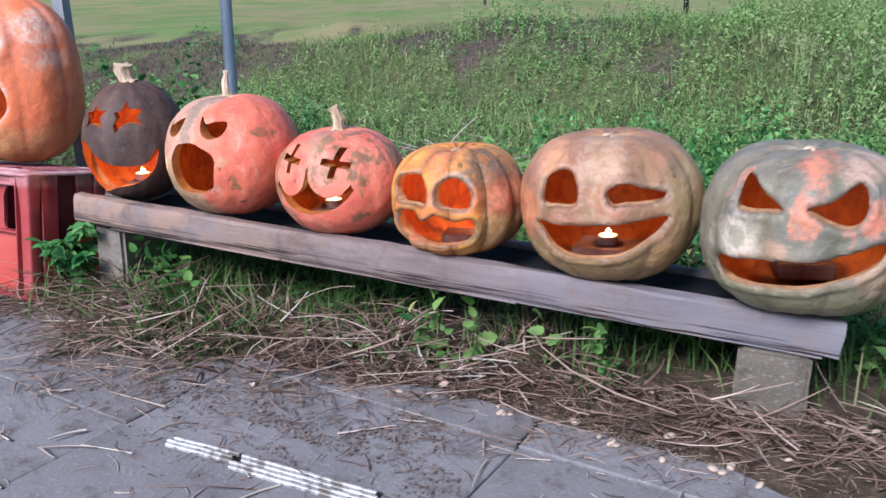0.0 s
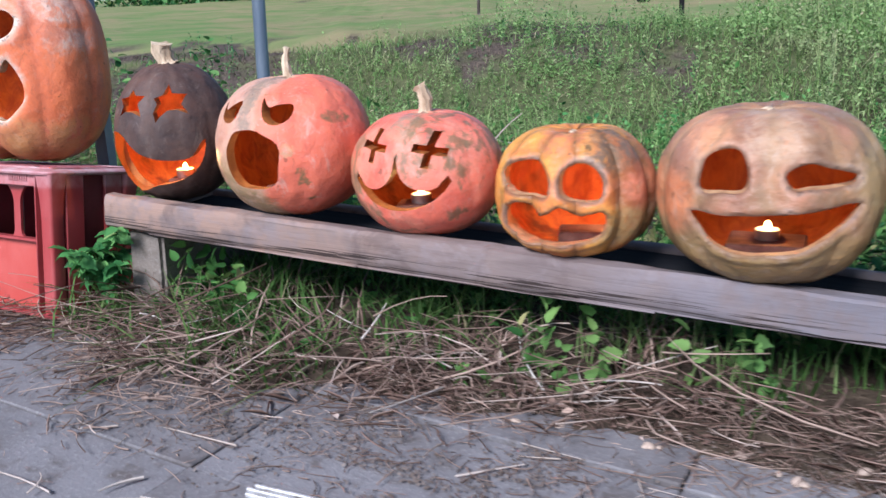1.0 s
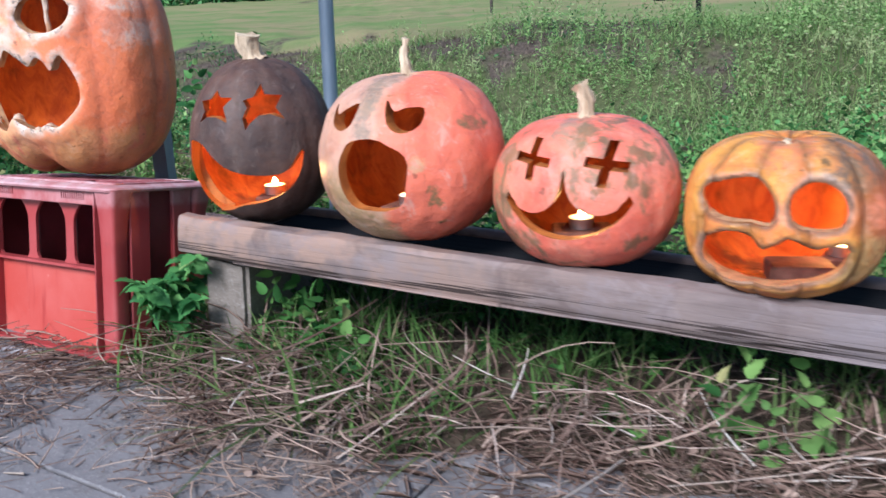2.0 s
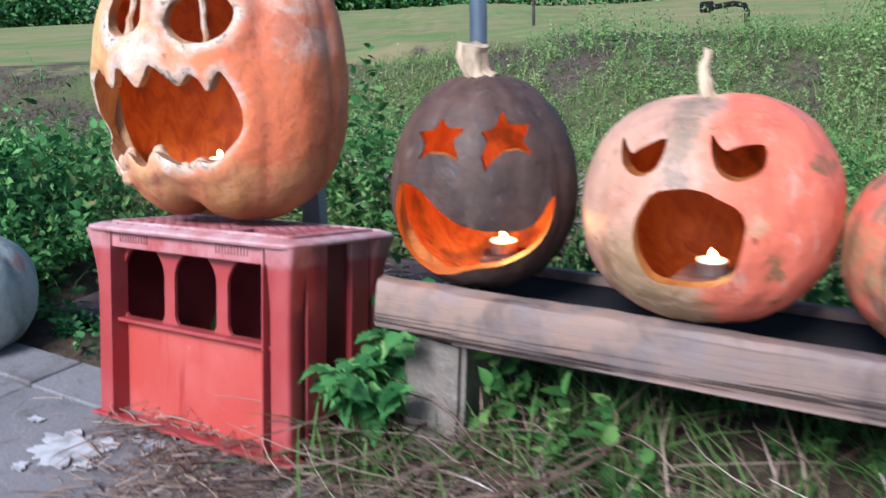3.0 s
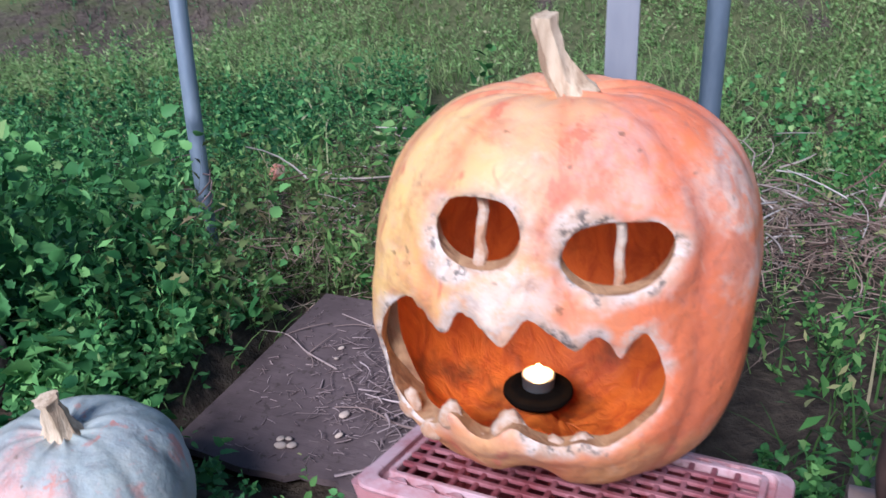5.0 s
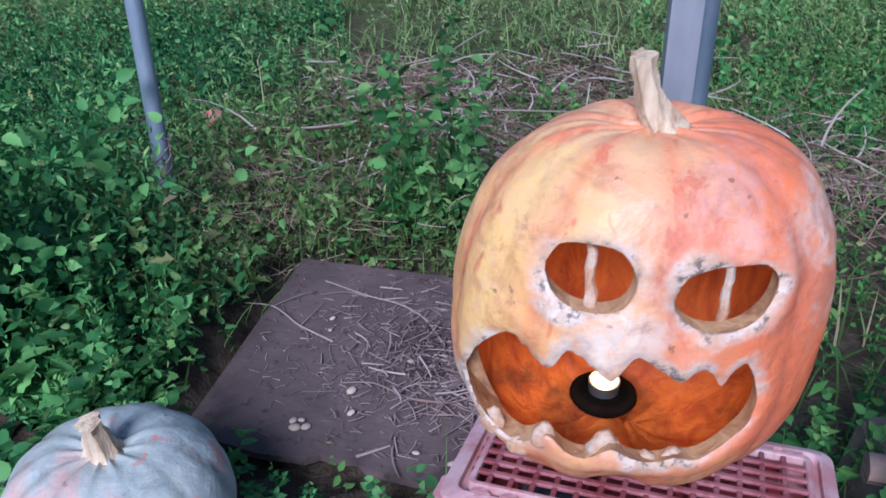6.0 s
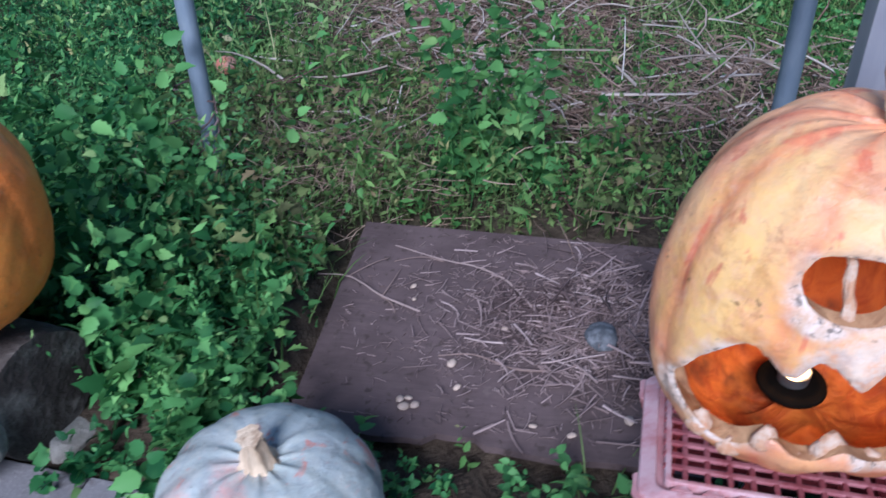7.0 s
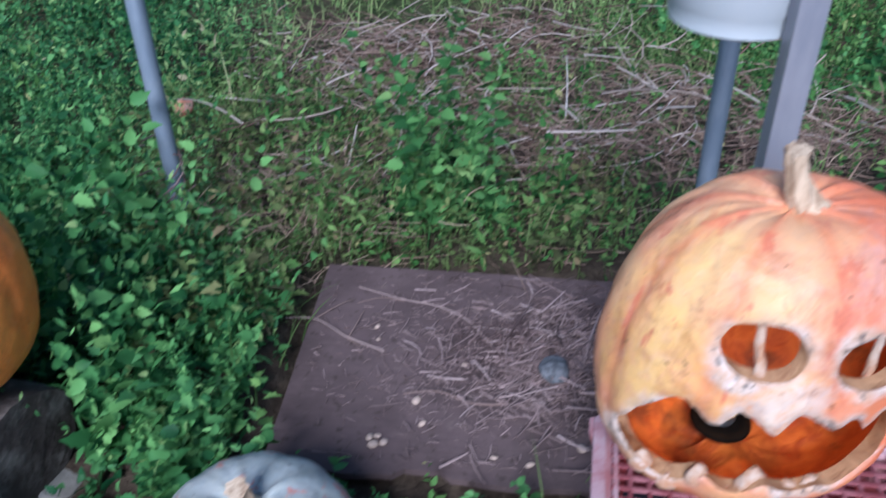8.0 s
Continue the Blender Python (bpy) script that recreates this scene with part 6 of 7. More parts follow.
def grass(count, x0, x1, y0, y1, high, width, seed, keep=None, bend=0.5):
    r = np.random.default_rng(seed)
    x, y = r.uniform(x0, x1, count), r.uniform(y0, y1, count)
    ok = free(x, y, 0.01) & (~leafy(x, y) | (r.random(count) < 0.2))
    if keep is not None:
        ok &= keep(x, y, r)
    x, y = x[ok], y[ok]
    h = high * r.uniform(0.35, 1.15, len(x))
    b, a = bench_side(x, y)
    h = np.where((b > -0.08) & (b < 0.28) & (a > -0.05) & (a < 1.82), np.minimum(h, 0.14), h)
    return blades(np.stack([x, y, heights(x, y) - 0.005], 1), h, r.uniform(0, 2 * math.pi, len(x)), np.abs(r.normal(bend, 0.35, len(x))), width * r.uniform(0.6, 1.4, len(x)))


def front_strip(x, y, r):
    b, a = bench_side(x, y)
    s = inward(x, y)
    return (b < 0.5) & (b > -0.34) & (r.random(len(x)) < np.clip((s + verge(x) - 1.44) * 3.2, 0.01, 1.0)) & (patchy(x, y, 3.0, 12.0) + r.normal(0, 0.2, len(x)) > -0.12)


stuff("grass", *join([grass(24000, -1.4, 1.8, 0.7, 2.7, 0.115, 0.0042, 61, front_strip, 0.6), grass(13000, -4, 3.5, 1.4, 5.5, 0.20, 0.0048, 62, thin_by(1.0, 3.0, -0.1), 0.8),
                      grass(1500, -1.15, -0.45, 1.50, 2.25, 0.13, 0.005, 64, lambda x, y, r: patchy(x, y, 5.0, 3.0) + r.normal(0, 0.25, len(x)) > 0.0, 0.9)]), M_GRASS, "green grass blades among the weeds")
stuff("field_grass", *join([grass(34000, -8, 9, 4.6, 11, 0.19, 0.008, 63, thin_by(0.5, 1.0, -0.22), 1.1), grass(8000, 2.0, 11, 5, 13, 0.6, 0.008, 72, right_rise, 0.8), grass(6000, -5, 4, 4.6, 8.5, 0.30, 0.006, 73, thin_by(0.7, 60.0, 0.05), 1.0)]), M_FIELD, "mown yellow-green field grass")



def straw(count, x0, x1, y0, y1, length, radius, seed, keep, lift=0.03, flat=0.12, z_at=None, curve=0.24):
    q = np.random.default_rng(seed)
    x, y = q.uniform(x0, x1, count), q.uniform(y0, y1, count)
    ok = keep(x, y, q)
    x, y = x[ok], y[ok]
    n = len(x)
    z = (heights(x, y) if z_at is None else z_at(x, y)) + q.uniform(0.0, 1.0, n) ** 2 * lift + radius
    a, e = q.normal(-0.45, 1.0, n) + math.pi * (q.random(n) < 0.5), np.abs(q.normal(0, flat, n))
    way = np.stack([np.cos(a) * np.cos(e), np.sin(a) * np.cos(e), np.sin(e)], 1)
    L = length * q.uniform(0.3, 1.2, n)
    return stalks(np.stack([x, y, z], 1) - way * (L * 0.3)[:, None] * [1, 1, 0], way, L, q.normal(0, curve, n), radius * q.uniform(0.5, 1.6, n))


def litter(x, y, q):
    s = inward(x, y)
    b, a = bench_side(x, y)
    s = s + verge(x) * 0.9
    d = np.exp(-((s - 1.40) / np.where(s < 1.40, 0.14, 0.21)) ** 2) + 0.012
    d = d * np.clip(0.75 + 0.9 * patchy(x, y, 3.2, 40.0), 0.1, 1.0)
    d = np.where(x < -1.30, d * 0.25, d)
    return (q.random(len(x)) < d) & (b < 0.0) & (a > -0.75)


def pave_top(x, y):
    top = -0.030 * (0.854 * x - 0.52 * y + 0.9)
    return np.maximum(heights(x, y), top)


def thick_litter(x, y, q):
    a = bench_side(x, y)[1]
    return litter(x, y, q) & (inward(x, y) + verge(x) > 1.33) & ((a < 1.38) | (inward(x, y) < 1.40) | (q.random(len(x)) < 0.12))


def by_crate(x, y, q):
    s = inward(x, y)
    return (s > 0.86) & (s < 1.32) & (q.random(len(x)) < np.clip(0.45 + 1.2 * patchy(x, y, 3.6, 51.0), 0.02, 1.0) * np.clip((-0.75 - x) / 0.25, 0, 1) * np.clip((s - 0.8) / 0.3, 0, 1))


def on_slabs(x, y, q):
    return inward(x, y) + verge(x) < 1.28


stuff("straw_litter", *join([straw(26000, -1.9, 1.2, 0.6, 2.4, 0.050, 0.0009, 91, litter, 0.030, 0.10, z_at=pave_top, curve=0.10),
                             straw(5200, -1.6, 1.1, 0.7, 2.3, 0.095, 0.0012, 95, litter, 0.040, 0.12, z_at=pave_top, curve=0.16),
                             straw(5600, -1.2, 0.95, 0.9, 2.1, 0.15, 0.0016, 92, thick_litter, 0.085, 0.22, z_at=pave_top, curve=0.30),
                             straw(900, -1.2, 0.95, 0.9, 2.1, 0.30, 0.0020, 96, thick_litter, 0.10, 0.20, z_at=pave_top, curve=0.45),
                             straw(2600, -1.45, -0.7, 1.45, 2.25, 0.09, 0.0014, 101, by_crate, 0.020, 0.08, z_at=pave_top, curve=0.14), straw(3000, -1.45, -0.7, 1.45, 2.25, 0.035, 0.0010, 102, by_crate, 0.008, 0.05, z_at=pave_top, curve=0.10),
                             straw(200, -1.5, 0.9, 0.6, 1.9, 0.045, 0.0009, 93, on_slabs, 0.003, 0.02, z_at=pave_top, curve=0.12),
                             straw(12000, -1.6, 1.0, 0.6, 2.2, 0.018, 0.0010, 94, lambda x, y, q: q.random(len(x)) < np.exp(-((inward(x, y) + verge(x) - 1.38) / 0.13) ** 2), 0.006, 0.03, z_at=pave_top)]), M_STRAW, "dry trampled straw along the edge of the paving", "straw")
stuff("pale_sticks", *join([straw(110, -1.5, 0.7, 0.7, 1.9, 0.10, 0.0019, 97, on_slabs, 0.004, 0.02, z_at=pave_top, curve=0.05), straw(34, -1.4, 0.6, 0.8, 1.8, 0.15, 0.0024, 98, on_slabs, 0.006, 0.03, z_at=pave_top, curve=0.16),
                            straw(460, -1.2, 0.95, 0.9, 2.1, 0.17, 0.0021, 99, thick_litter, 0.07, 0.16, z_at=pave_top, curve=0.12)]), M_PALE, "bleached straws and split stems lying on the slabs", "straw")


def soil_crumbs(count, size, seed):
    """Loose soil and fine litter swept over the slabs round the drain and along the verge."""
    q = np.random.default_rng(seed)
    x, y = q.uniform(-1.1, 0.5, count), q.uniform(0.9, 1.9, count)
    d = spot(x, y, -0.22, 1.40, 0.16, 0.09) + 0.8 * spot(x, y, -0.09, 1.24, 0.08, 0.06) + 0.6 * spot(x, y, -0.40, 1.40, 0.12, 0.07) + 0.7 * np.exp(-((inward(x, y) + verge(x) - 1.32) / 0.07) ** 2)
    ok = (q.random(count) < d * np.clip(0.55 + 1.3 * patchy(x, y, 7.0, 61.0) + 0.9 * patchy(x, y, 19.0, 62.0), 0.0, 1.0)) & ~on_grate(x, y)
    x, y = x[ok], y[ok]
    n = len(x)
    return scraps(np.stack([x, y, pave_top(x, y) + 0.0022 + 0.0015 * q.random(n)], 1), size * q.uniform(0.4, 1.4, n), q.uniform(0, 6.28, n), q.normal(0, 0.10, n), q.normal(0, 0.12, n), 0.45)


def on_grate(x, y):
    """The slot of the drain stays clear."""
    c, d = math.cos(radians(-31.3)), math.sin(radians(-31.3))
    u, v = (x + 0.28) * c + (y - 1.335) * d, -(x + 0.28) * d + (y - 1.335) * c
    return (np.abs(u) < 0.22) & (np.abs(v) < 0.022)


stuff("loose_soil", *join([soil_crumbs(70000, 0.0052, 131), soil_crumbs(2500, 0.010, 132)]), M_CRUMB, "brown soil crumbs swept over the slabs by the drain", "soil")
stuff("slab_straw", *join([straw(700, -0.75, 0.35, 1.05, 1.75, 0.055, 0.0010, 133, lambda x, y, q: q.random(len(x)) < spot(x, y, -0.2, 1.38, 0.30, 0.16), 0.004, 0.03, z_at=pave_top, curve=0.25),
                           straw(160, -1.05, -0.65, 1.45, 1.75, 0.07, 0.0014, 134, lambda x, y, q: q.random(len(x)) < spot(x, y, -0.82, 1.6, 0.12, 0.08), 0.008, 0.04, z_at=pave_top, curve=0.2)]), M_STRAW, "dry straws scattered on the slabs round the drain", "straw")


def dry_flakes(count, x0, x1, y0, y1, size, seed, slim):
    q = np.random.default_rng(seed)
    x, y = q.uniform(x0, x1, count), q.uniform(y0, y1, count)
    ok = litter(x, y, q) & (inward(x, y) + verge(x) > 1.31)
    x, y = x[ok], y[ok]
    n = len(x)
    pos = np.stack([x, y, pave_top(x, y) + 0.006 + 0.03 * q.random(n) ** 2], 1)
    return leaves(pos, size * q.uniform(0.4, 1.4, n), q.normal(-1.9, 0.9, n) + math.pi * (q.random(n) < 0.5), q.normal(0.05, 0.15, n), q.normal(0, 0.35, n), slim)


def tufts(count, per, high, width, seed, keep, bend=1.0, spread=0.03):
    """Clumps of long blades that arch outwards from one root."""
    q = np.random.default_rng(seed)
    x, y = q.uniform(-1.6, 1.1, count), q.uniform(0.6, 2.4, count)
    ok = keep(x, y, q) & free(x, y, 0.02)
    k = np.repeat(np.where(ok)[0], per)
    n = len(k)
    rx, ry = x[k] + q.normal(0, spread, n), y[k] + q.normal(0, spread, n)
    lean = q.uniform(0, 2 * math.pi, count)
    b, a = bench_side(rx, ry)
    h = high * q.uniform(0.5, 1.2, n)
    h = np.where((b > -0.05) & (b < 0.28), np.minimum(h, 0.16), h)
    return blades(np.stack([rx, ry, pave_top(rx, ry) - 0.004], 1), h, lean[k] + q.normal(0, 1.0, n), np.abs(q.normal(bend, 0.4, n)), width * q.uniform(0.6, 1.4, n))


def by_bench(x, y, q):
    b, a = bench_side(x, y)
    return (b > -0.30) & (b < 0.16) & (a > -0.5) & ((a < 1.40) | (a > 1.74))


stuff("grass_tufts", *join([tufts(170, 12, 0.19, 0.0052, 121, lambda x, y, q: by_bench(x, y, q) & (q.random(len(x)) < np.where(x < -0.3, 0.9, 0.7)), 1.0), tufts(200, 10, 0.15, 0.0046, 122, by_bench, 0.9)]), M_GRASS, "arching tufts of coarse grass under the bench")
stuff("dry_tufts", *join([tufts(420, 15, 0.15, 0.0034, 123, lambda x, y, q: by_bench(x, y, q) & litter(x, y, q), 1.5), tufts(150, 14, 0.17, 0.0040, 124, lambda x, y, q: by_bench(x, y, q) & (x > -0.85) & (x < 0.2), 1.4)]), M_STRAW, "withered tangled tufts of dry grass", "straw")
stuff("dry_leaves", *join([dry_flakes(9000, -1.7, 1.1, 0.6, 2.2, 0.055, 111, 0.03), dry_flakes(1800, -1.6, 1.0, 0.6, 2.2, 0.019, 112, 0.3)]), M_STRAW, "withered grass blades and leaf scraps in the straw", "straw")


def behind_straw(x, y, q):
    return free(x, y) & (straw_beds(x, y) > q.random(len(x)))


stuff("dead_stalks", *join([straw(15000, -2.2, 1.6, 3.0, 6.1, 0.10, 0.0018, 95, behind_straw, 0.14, 0.22), straw(600, -2.1, -1.3, 3.35, 3.9, 0.12, 0.0012, 96, lambda x, y, q: free(x, y, 0.01), 0.14, 0.5),
                            ]), M_DEAD, "dead brown stalks flattened among the weeds", "plants")
stuff("bank_tufts", *join([weeds(2600, -11, 2.6, 5.6, 11.5, 0.20, 0.055, 14, 98, lambda x, y, r: bare_bank(x, y, r) & (patchy(x, y, 1.3, 81.0) > 0.02), 1.0, slim, 1.5), grass(5000, -11, 2.6, 5.6, 11.5, 0.22, 0.008, 99, lambda x, y, r: bare_bank(x, y, r) & (patchy(x, y, 1.6, 83.0) > 0.05), 0.9)]), M_LEAF_DEEP, "dark green tufts on the bare bank")
stuff("dead_grass", *grass(60000, -12, 4, 5.5, 11.5, 0.075, 0.006, 97, bare_bank, 1.1), M_DEAD_DARK, "dead brown grass on the bare parts of the bank")
# bare earth shows on the same parts of the bank
earth = bpy.data.objects["ground"].data
co = np.empty(len(earth.vertices) * 3)
earth.vertices.foreach_get("co", co)
co = co.reshape(-1, 3)


class Even:
    def normal(self, m, s, n):
        return np.zeros(n) + m


mask = bare_bank(co[:, 0], co[:, 1], Even()).astype(np.float32)
earth.attributes.new("bare", "FLOAT", "POINT").data.foreach_set("value", mask)
stuff("withered_weeds", *grass(6500, -2.2, 1.6, 3.0, 6.1, 0.13, 0.0045, 99, lambda x, y, r: straw_beds(x, y) > 0.8 * r.random(len(x)), 1.5), M_DEAD, "withered brown weeds lying flat")
stuff("pale_straw", *join([straw(4200, -1.8, 1.2, 3.1, 5.9, 0.16, 0.0027, 98, behind_straw, 0.18, 0.2), straw(420, -1.7, 0.8, 3.5, 5.7, 0.30, 0.0038, 100, behind_straw, 0.18, 0.3)]), M_STRAW, "long pale dry stalks lying on the weeds", "straw")
stuff("bleached_stalks", *straw(560, -1.7, 0.8, 3.5, 5.7, 0.26, 0.0042, 104, lambda x, y, q: behind_straw(x, y, q) | (free(x, y) & (q.random(len(x)) < 0.06)), 0.22, 0.35), M_PALE, "bleached long stalks lying across the weeds", "straw")


def on_board(count, length, radius, seed, cx, cy, sx, sy, lift):
    q = np.random.default_rng(seed)
    u, v = np.clip(q.normal(cx, sx, count), 0.04, 0.95), np.clip(q.normal(cy, sy, count), 0.04, 0.59)
    a, e = q.uniform(0, 2 * math.pi, count), np.abs(q.normal(0, 0.05, count))
    p = np.array([BOARD_M @ Vector((x, y, 0.0165 + radius + lift * k)) for x, y, k in zip(u, v, q.random(count) ** 2)])
    way = np.stack([np.cos(a) * np.cos(e), np.sin(a) * np.cos(e), np.sin(e)], 1)
    L = length * q.uniform(0.3, 1.2, count)
    return stalks(p - way * (L * 0.35)[:, None] * [1, 1, 0], way, L, q.normal(0, 0.09, count), radius * q.uniform(0.6, 1.4, count))


stuff("board_straw", *join([on_board(1300, 0.024, 0.0010, 101, 0.45, 0.33, 0.18, 0.14, 0.005), on_board(820, 0.055, 0.0018, 102, 0.53, 0.34, 0.13, 0.10, 0.014), on_board(360, 0.080, 0.0026, 105, 0.58, 0.33, 0.09, 0.10, 0.022), on_board(70, 0.12, 0.0030, 106, 0.59, 0.33, 0.08, 0.10, 0.034),
                            on_board(5, 0.22, 0.0016, 103, 0.45, 0.38, 0.2, 0.10, 0.012)]), M_TWIG, "broken dry stalks scattered over the board", "straw")

# longer twigs on the board, forked and bent
def twig(points, radius, forks=()):
    """A thin bent branch with its side shoots, all lying on the board."""
    root = base("twig", BOARD_M, "thin bent dry twig lying on the board", "twig", "twigs on the board")
    for name, way, r in [("stem", points, radius)] + [("shoot", f, radius * 0.7) for f in forks]:
        way = soft([(2 * way[0][0] - way[1][0], 2 * way[0][1] - way[1][1]), *way, (2 * way[-1][0] - way[-2][0], 2 * way[-1][1] - way[-2][1])], 4)[4:4 * len(way) + 1]
        n = len(way)
        bm = bmesh.new()
        tube(bm, [(x, y, 0.0185 + 0.006 * math.sin(math.pi * k / n)) for k, (x, y) in enumerate(way)], [r * (1.15 - 0.6 * k / n) for k in range(n)], 6)
        part(name, bm, M_TWIG_BROWN, root, smooth=60)


twig([(0.190, 0.325), (0.100, 0.357), (0.055, 0.385), (0.008, 0.409), (-0.058, 0.409)], 0.0021, [[(0.100, 0.357), (0.112, 0.400), (0.120, 0.450)], [(0.100, 0.357), (0.125, 0.335), (0.139, 0.312)], [(0.008, 0.409), (0.050, 0.450), (0.085, 0.485)]])
twig([(0.430, 0.360), (0.361, 0.441), (0.290, 0.478), (0.209, 0.494), (0.091, 0.533)], 0.0021, [[(0.209, 0.494), (0.160, 0.495), (0.100, 0.475)]])
twig([(0.660, 0.470), (0.600, 0.430), (0.570, 0.445), (0.520, 0.480), (0.450, 0.470)], 0.0028, [[(0.600, 0.430), (0.640, 0.390), (0.655, 0.330)]])
twig([(0.475, 0.200), (0.400, 0.190), (0.320, 0.215), (0.250, 0.205)], 0.0024)

# pale seeds and husks, each a small thing
bm = bmesh.new()
bmesh.ops.create_icosphere(bm, subdivisions=2, radius=0.010)
for v in bm.verts:
    v.co = Vector((v.co.x * 1.0, v.co.y * 0.7, v.co.z * 0.4)) * (1 + 0.2 * noise.noise(v.co * 90))
husk = finish(bm, "seed_husk", M_SHELL, 60)
q = random.Random(5)
spots = [BOARD_M @ Vector((x, y, 0.020)) for x, y in ((0.20, 0.085), (0.215, 0.09), (0.23, 0.075), (0.21, 0.068), (0.28, 0.19), (0.30, 0.13), (0.16, 0.40), (0.17, 0.36), (0.45, 0.06), (0.52, 0.05), (0.37, 0.3), (0.62, 0.1))]
for k in range(34):
    u = q.uniform(-0.5, 0.75)
    spots.append(Vector((u, v := (EDGE - 0.03 - 0.52 * u) / 0.854 + q.gauss(0, 0.035), 0.006 - 0.030 * (0.854 * u - 0.52 * v + 0.9))))
for k, p in enumerate(spots):
    ob = new("seed_husk", husk)
    ob.matrix_basis = Matrix.Translation(p) @ pose(0, 0, 0, q.uniform(-15, 15), q.uniform(-15, 15), q.uniform(0, 360)) @ Matrix.Diagonal((1, 1, 1, 1)) * 1.0
    s = q.uniform(0.7, 1.3)
    ob.scale = (s, s, s)
    tagged(ob, "pale dry seed husk lying on the board or paving", "husk", "seed husks")

# what lies inside the crate
v, f = leaves(np.array([(0.000, 0.060, 0.0)]), np.array([0.255]), np.array([0.3]), np.array([1.42]), np.array([0.2]), 0.055)
me = bpy.data.meshes.new("long_leaf")
me.from_pydata([tuple(c) for c in v], [], [tuple(int(i) for i in t) for t in f])
me.materials.append(M_OLIVE)
ob = new("long_leaf", me)
ob.matrix_basis = CRATE_M
tagged(ob, "long grey-green leaf leaning inside the crate", "leaf")

# far hedge and trees that close the field
hed = []
for k in range(60):
    x = -70 + 140 * q.random()
    y = 52 + 12 * q.random()
    n = 2200
    c = np.array([x, y, land(x, y)])
    p = c + np.random.default_rng(k).normal(0, 1, (n, 3)) * [2.6, 1.6, 1.3] + [0, 0, 1.6]
    g = np.random.default_rng(k + 500)
    hed.append(scraps(p, g.uniform(0.18, 0.5, n), g.uniform(0, 6.28, n), g.normal(0, 0.7, n), g.normal(0, 0.7, n)))
stuff("far_hedge", *join(hed), M_LEAF_DEEP, "dark hedge and shrubs beyond the field")

# ---------------------------------------------------------------- paving of concrete slabs, with a steel drain grate let in
pavement = base("pavement", pose(0, 0, 0), "grey concrete slabs of the lane's edge, dusty and stained", "paving", kind="structure")
PAVE_TURN = -31.3
pm = pose(0, 0, -0.027, 0, 0, PAVE_TURN) @ pose(0, 0, 0, 0, 1.72, 0)


def slab_mesh(w, d, seed):
    bm = bmesh.new()
    box(bm, 0.0018, w - 0.0018, 0.0018, d - 0.0018, -0.055, 0.0, 0.0025)
    return finish(roughen(bm, 0.0015, 5 + seed), "slab", M_PAVE)


SW, SD, KERB = 0.675, 0.295, 0.115
kinds = [slab_mesh(SW, SD, k) for k in range(3)]
kerbs = [slab_mesh(SW, KERB, k + 5) for k in range(2)]
for j in range(-9, 1):
    for i in range(-8, 10):
        x = -1.28 + i * SW
        y = EDGE - KERB if j == 0 else EDGE - KERB + j * SD
        ob = new("slab", kerbs[i % 2] if j == 0 else kinds[(i * 7 + j * 3) % 3])
        ob.parent = pavement
        ob.matrix_basis = pm @ pose(x, y, q.uniform(-0.003, 0.001) + (0.004 if j == 0 else 0.0))
bm = bmesh.new()
box(bm, -9, 9, EDGE - 12, EDGE - KERB - 9 * SD - 0.004, -0.05, -0.002)
part("lane_surface", bm, M_PAVE, pavement, at=pm)
grate = base("drain_grate", pose(-0.337, 1.268, 0.0035, 0, 1.7, -25.0), "white steel drain grate set flush in the slabs", "grate")
bm = bmesh.new()
box(bm, -0.072, 0.072, -0.0032, 0.0032, -0.006, 0.004, 0.0015)
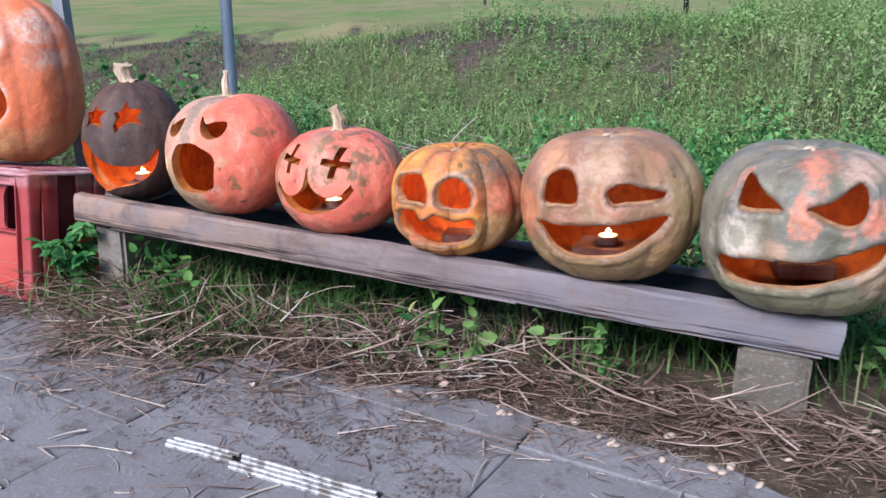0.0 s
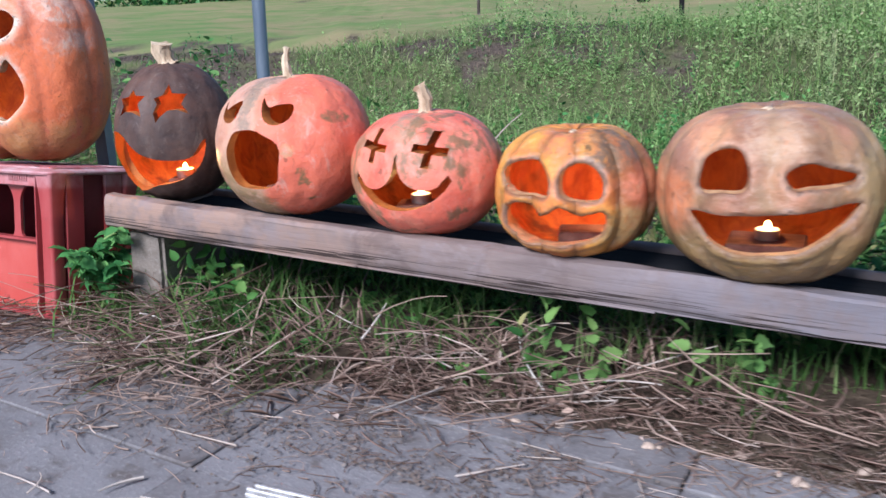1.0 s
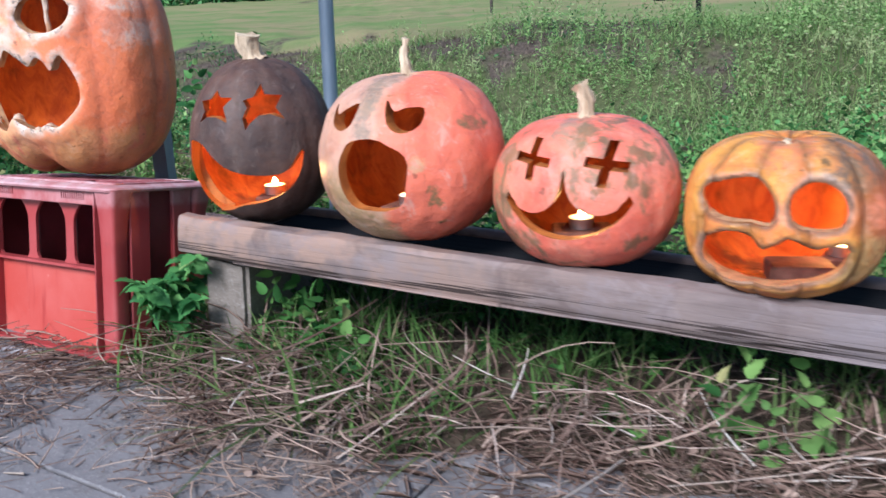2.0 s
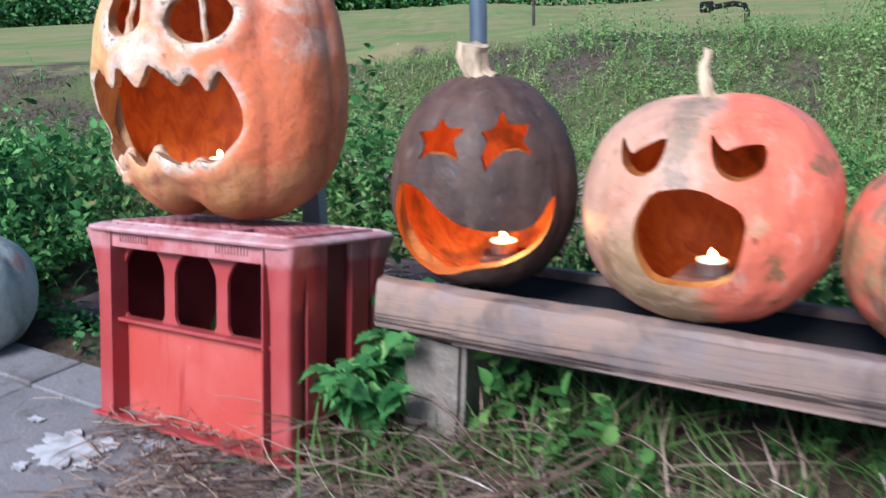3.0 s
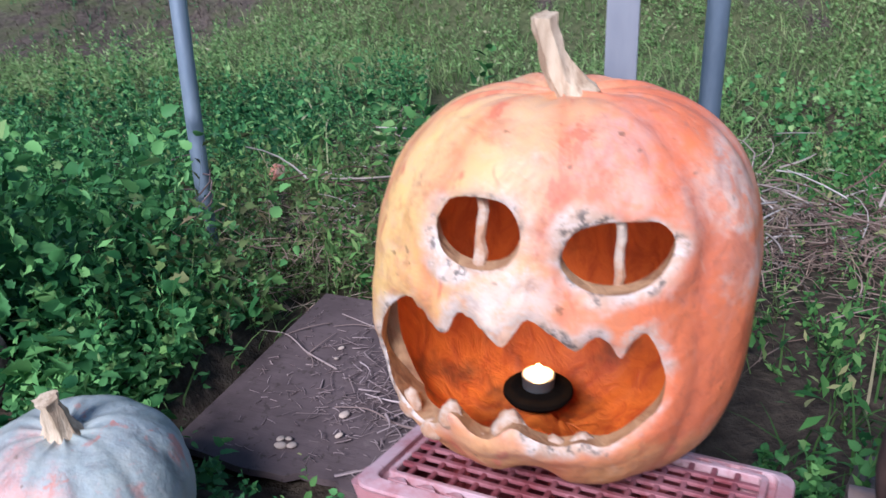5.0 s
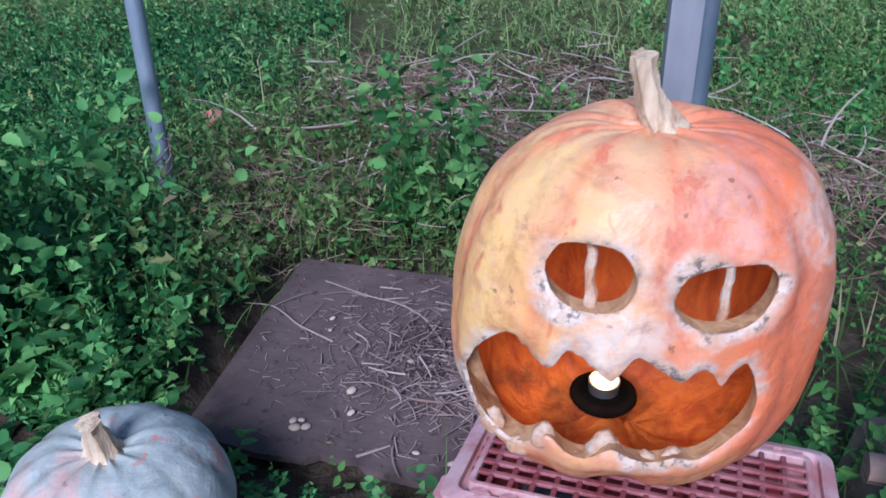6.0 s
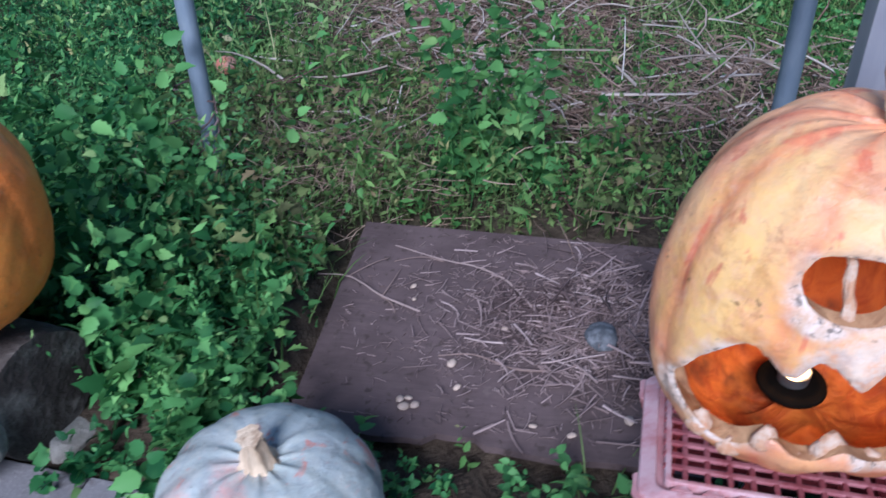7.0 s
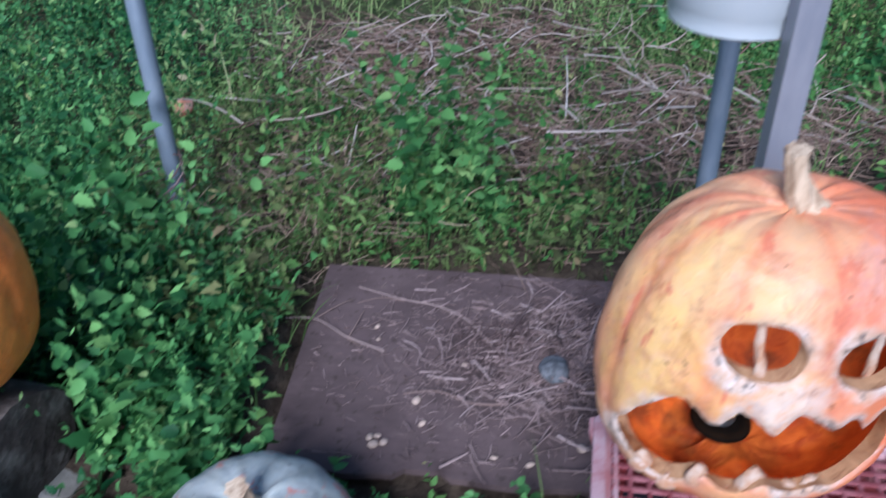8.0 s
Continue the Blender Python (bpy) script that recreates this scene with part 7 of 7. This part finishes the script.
short_bar = finish(roughen(bm, 0.0008, 30), "bar", M_GRATE)
bm = bmesh.new()
box(bm, -0.135, 0.135, -0.0036, 0.0036, -0.006, 0.004, 0.0015)
long_bar = finish(roughen(bm, 0.0008, 30), "bar", M_GRATE)
for k, y in enumerate((-0.018, -0.006, 0.006, 0.018)):
    if k:
        ob = new("bar", short_bar)
        ob.parent, ob.matrix_basis = grate, pose(-0.135 + 0.006 * (k % 2), y, 0, 0, 0, 0.4 * k)
    ob = new("bar", long_bar)
    ob.parent, ob.matrix_basis = grate, pose(0.085 - 0.012 * (k % 2) + 0.004 * k, y - 0.004, 0.0004 * k, 0, 0, -0.8)
bm = bmesh.new()
box(bm, -0.205, 0.225, -0.023, 0.023, -0.014, -0.0025)
part("frame_tray", bm, M_GAP_DARK, grate)
for cx, cy, r, seed in ((-1.445, 2.140, 0.062, 1.0), (-1.315, 2.150, 0.022, 4.0), (-1.345, 2.165, 0.014, 12.0), (-1.545, 2.245, 0.012, 7.0), (-1.40, 2.085, 0.016, 15.0), (-1.50, 2.09, 0.014, 19.0)):
    bm = bmesh.new()
    pts = []
    for a in np.linspace(0, 2 * math.pi, 121)[:-1]:
        d = Vector((math.cos(a), math.sin(a), 0))
        q = r * max(0.25, 1 + 0.75 * noise.noise(d * 1.8 + Vector((0, 0, seed))) + 0.35 * noise.noise(d * 4.5 + Vector((0, 0, seed))) + 0.16 * noise.noise(d * 11 + Vector((0, 0, seed))))
        pts.append((q * d.x, q * d.y * 0.75))
    lo, hi = [bm.verts.new((x, y, 0)) for x, y in pts], [bm.verts.new((x * 0.99, y * 0.99, 0.0012)) for x, y in pts]
    bm.faces.new(hi)
    for k in range(120):
        bm.faces.new((lo[k], lo[(k + 1) % 120], hi[(k + 1) % 120], hi[k]))
    sp = base("paint_splash", pose(cx, cy, 0.0015 - 0.030 * (0.854 * cx - 0.52 * cy + 0.9), 0, 1.7, -31), "splash of dried white paint on the paving", "paint", "paint splashes")
    part("splash", bm, M_PAINT, sp)
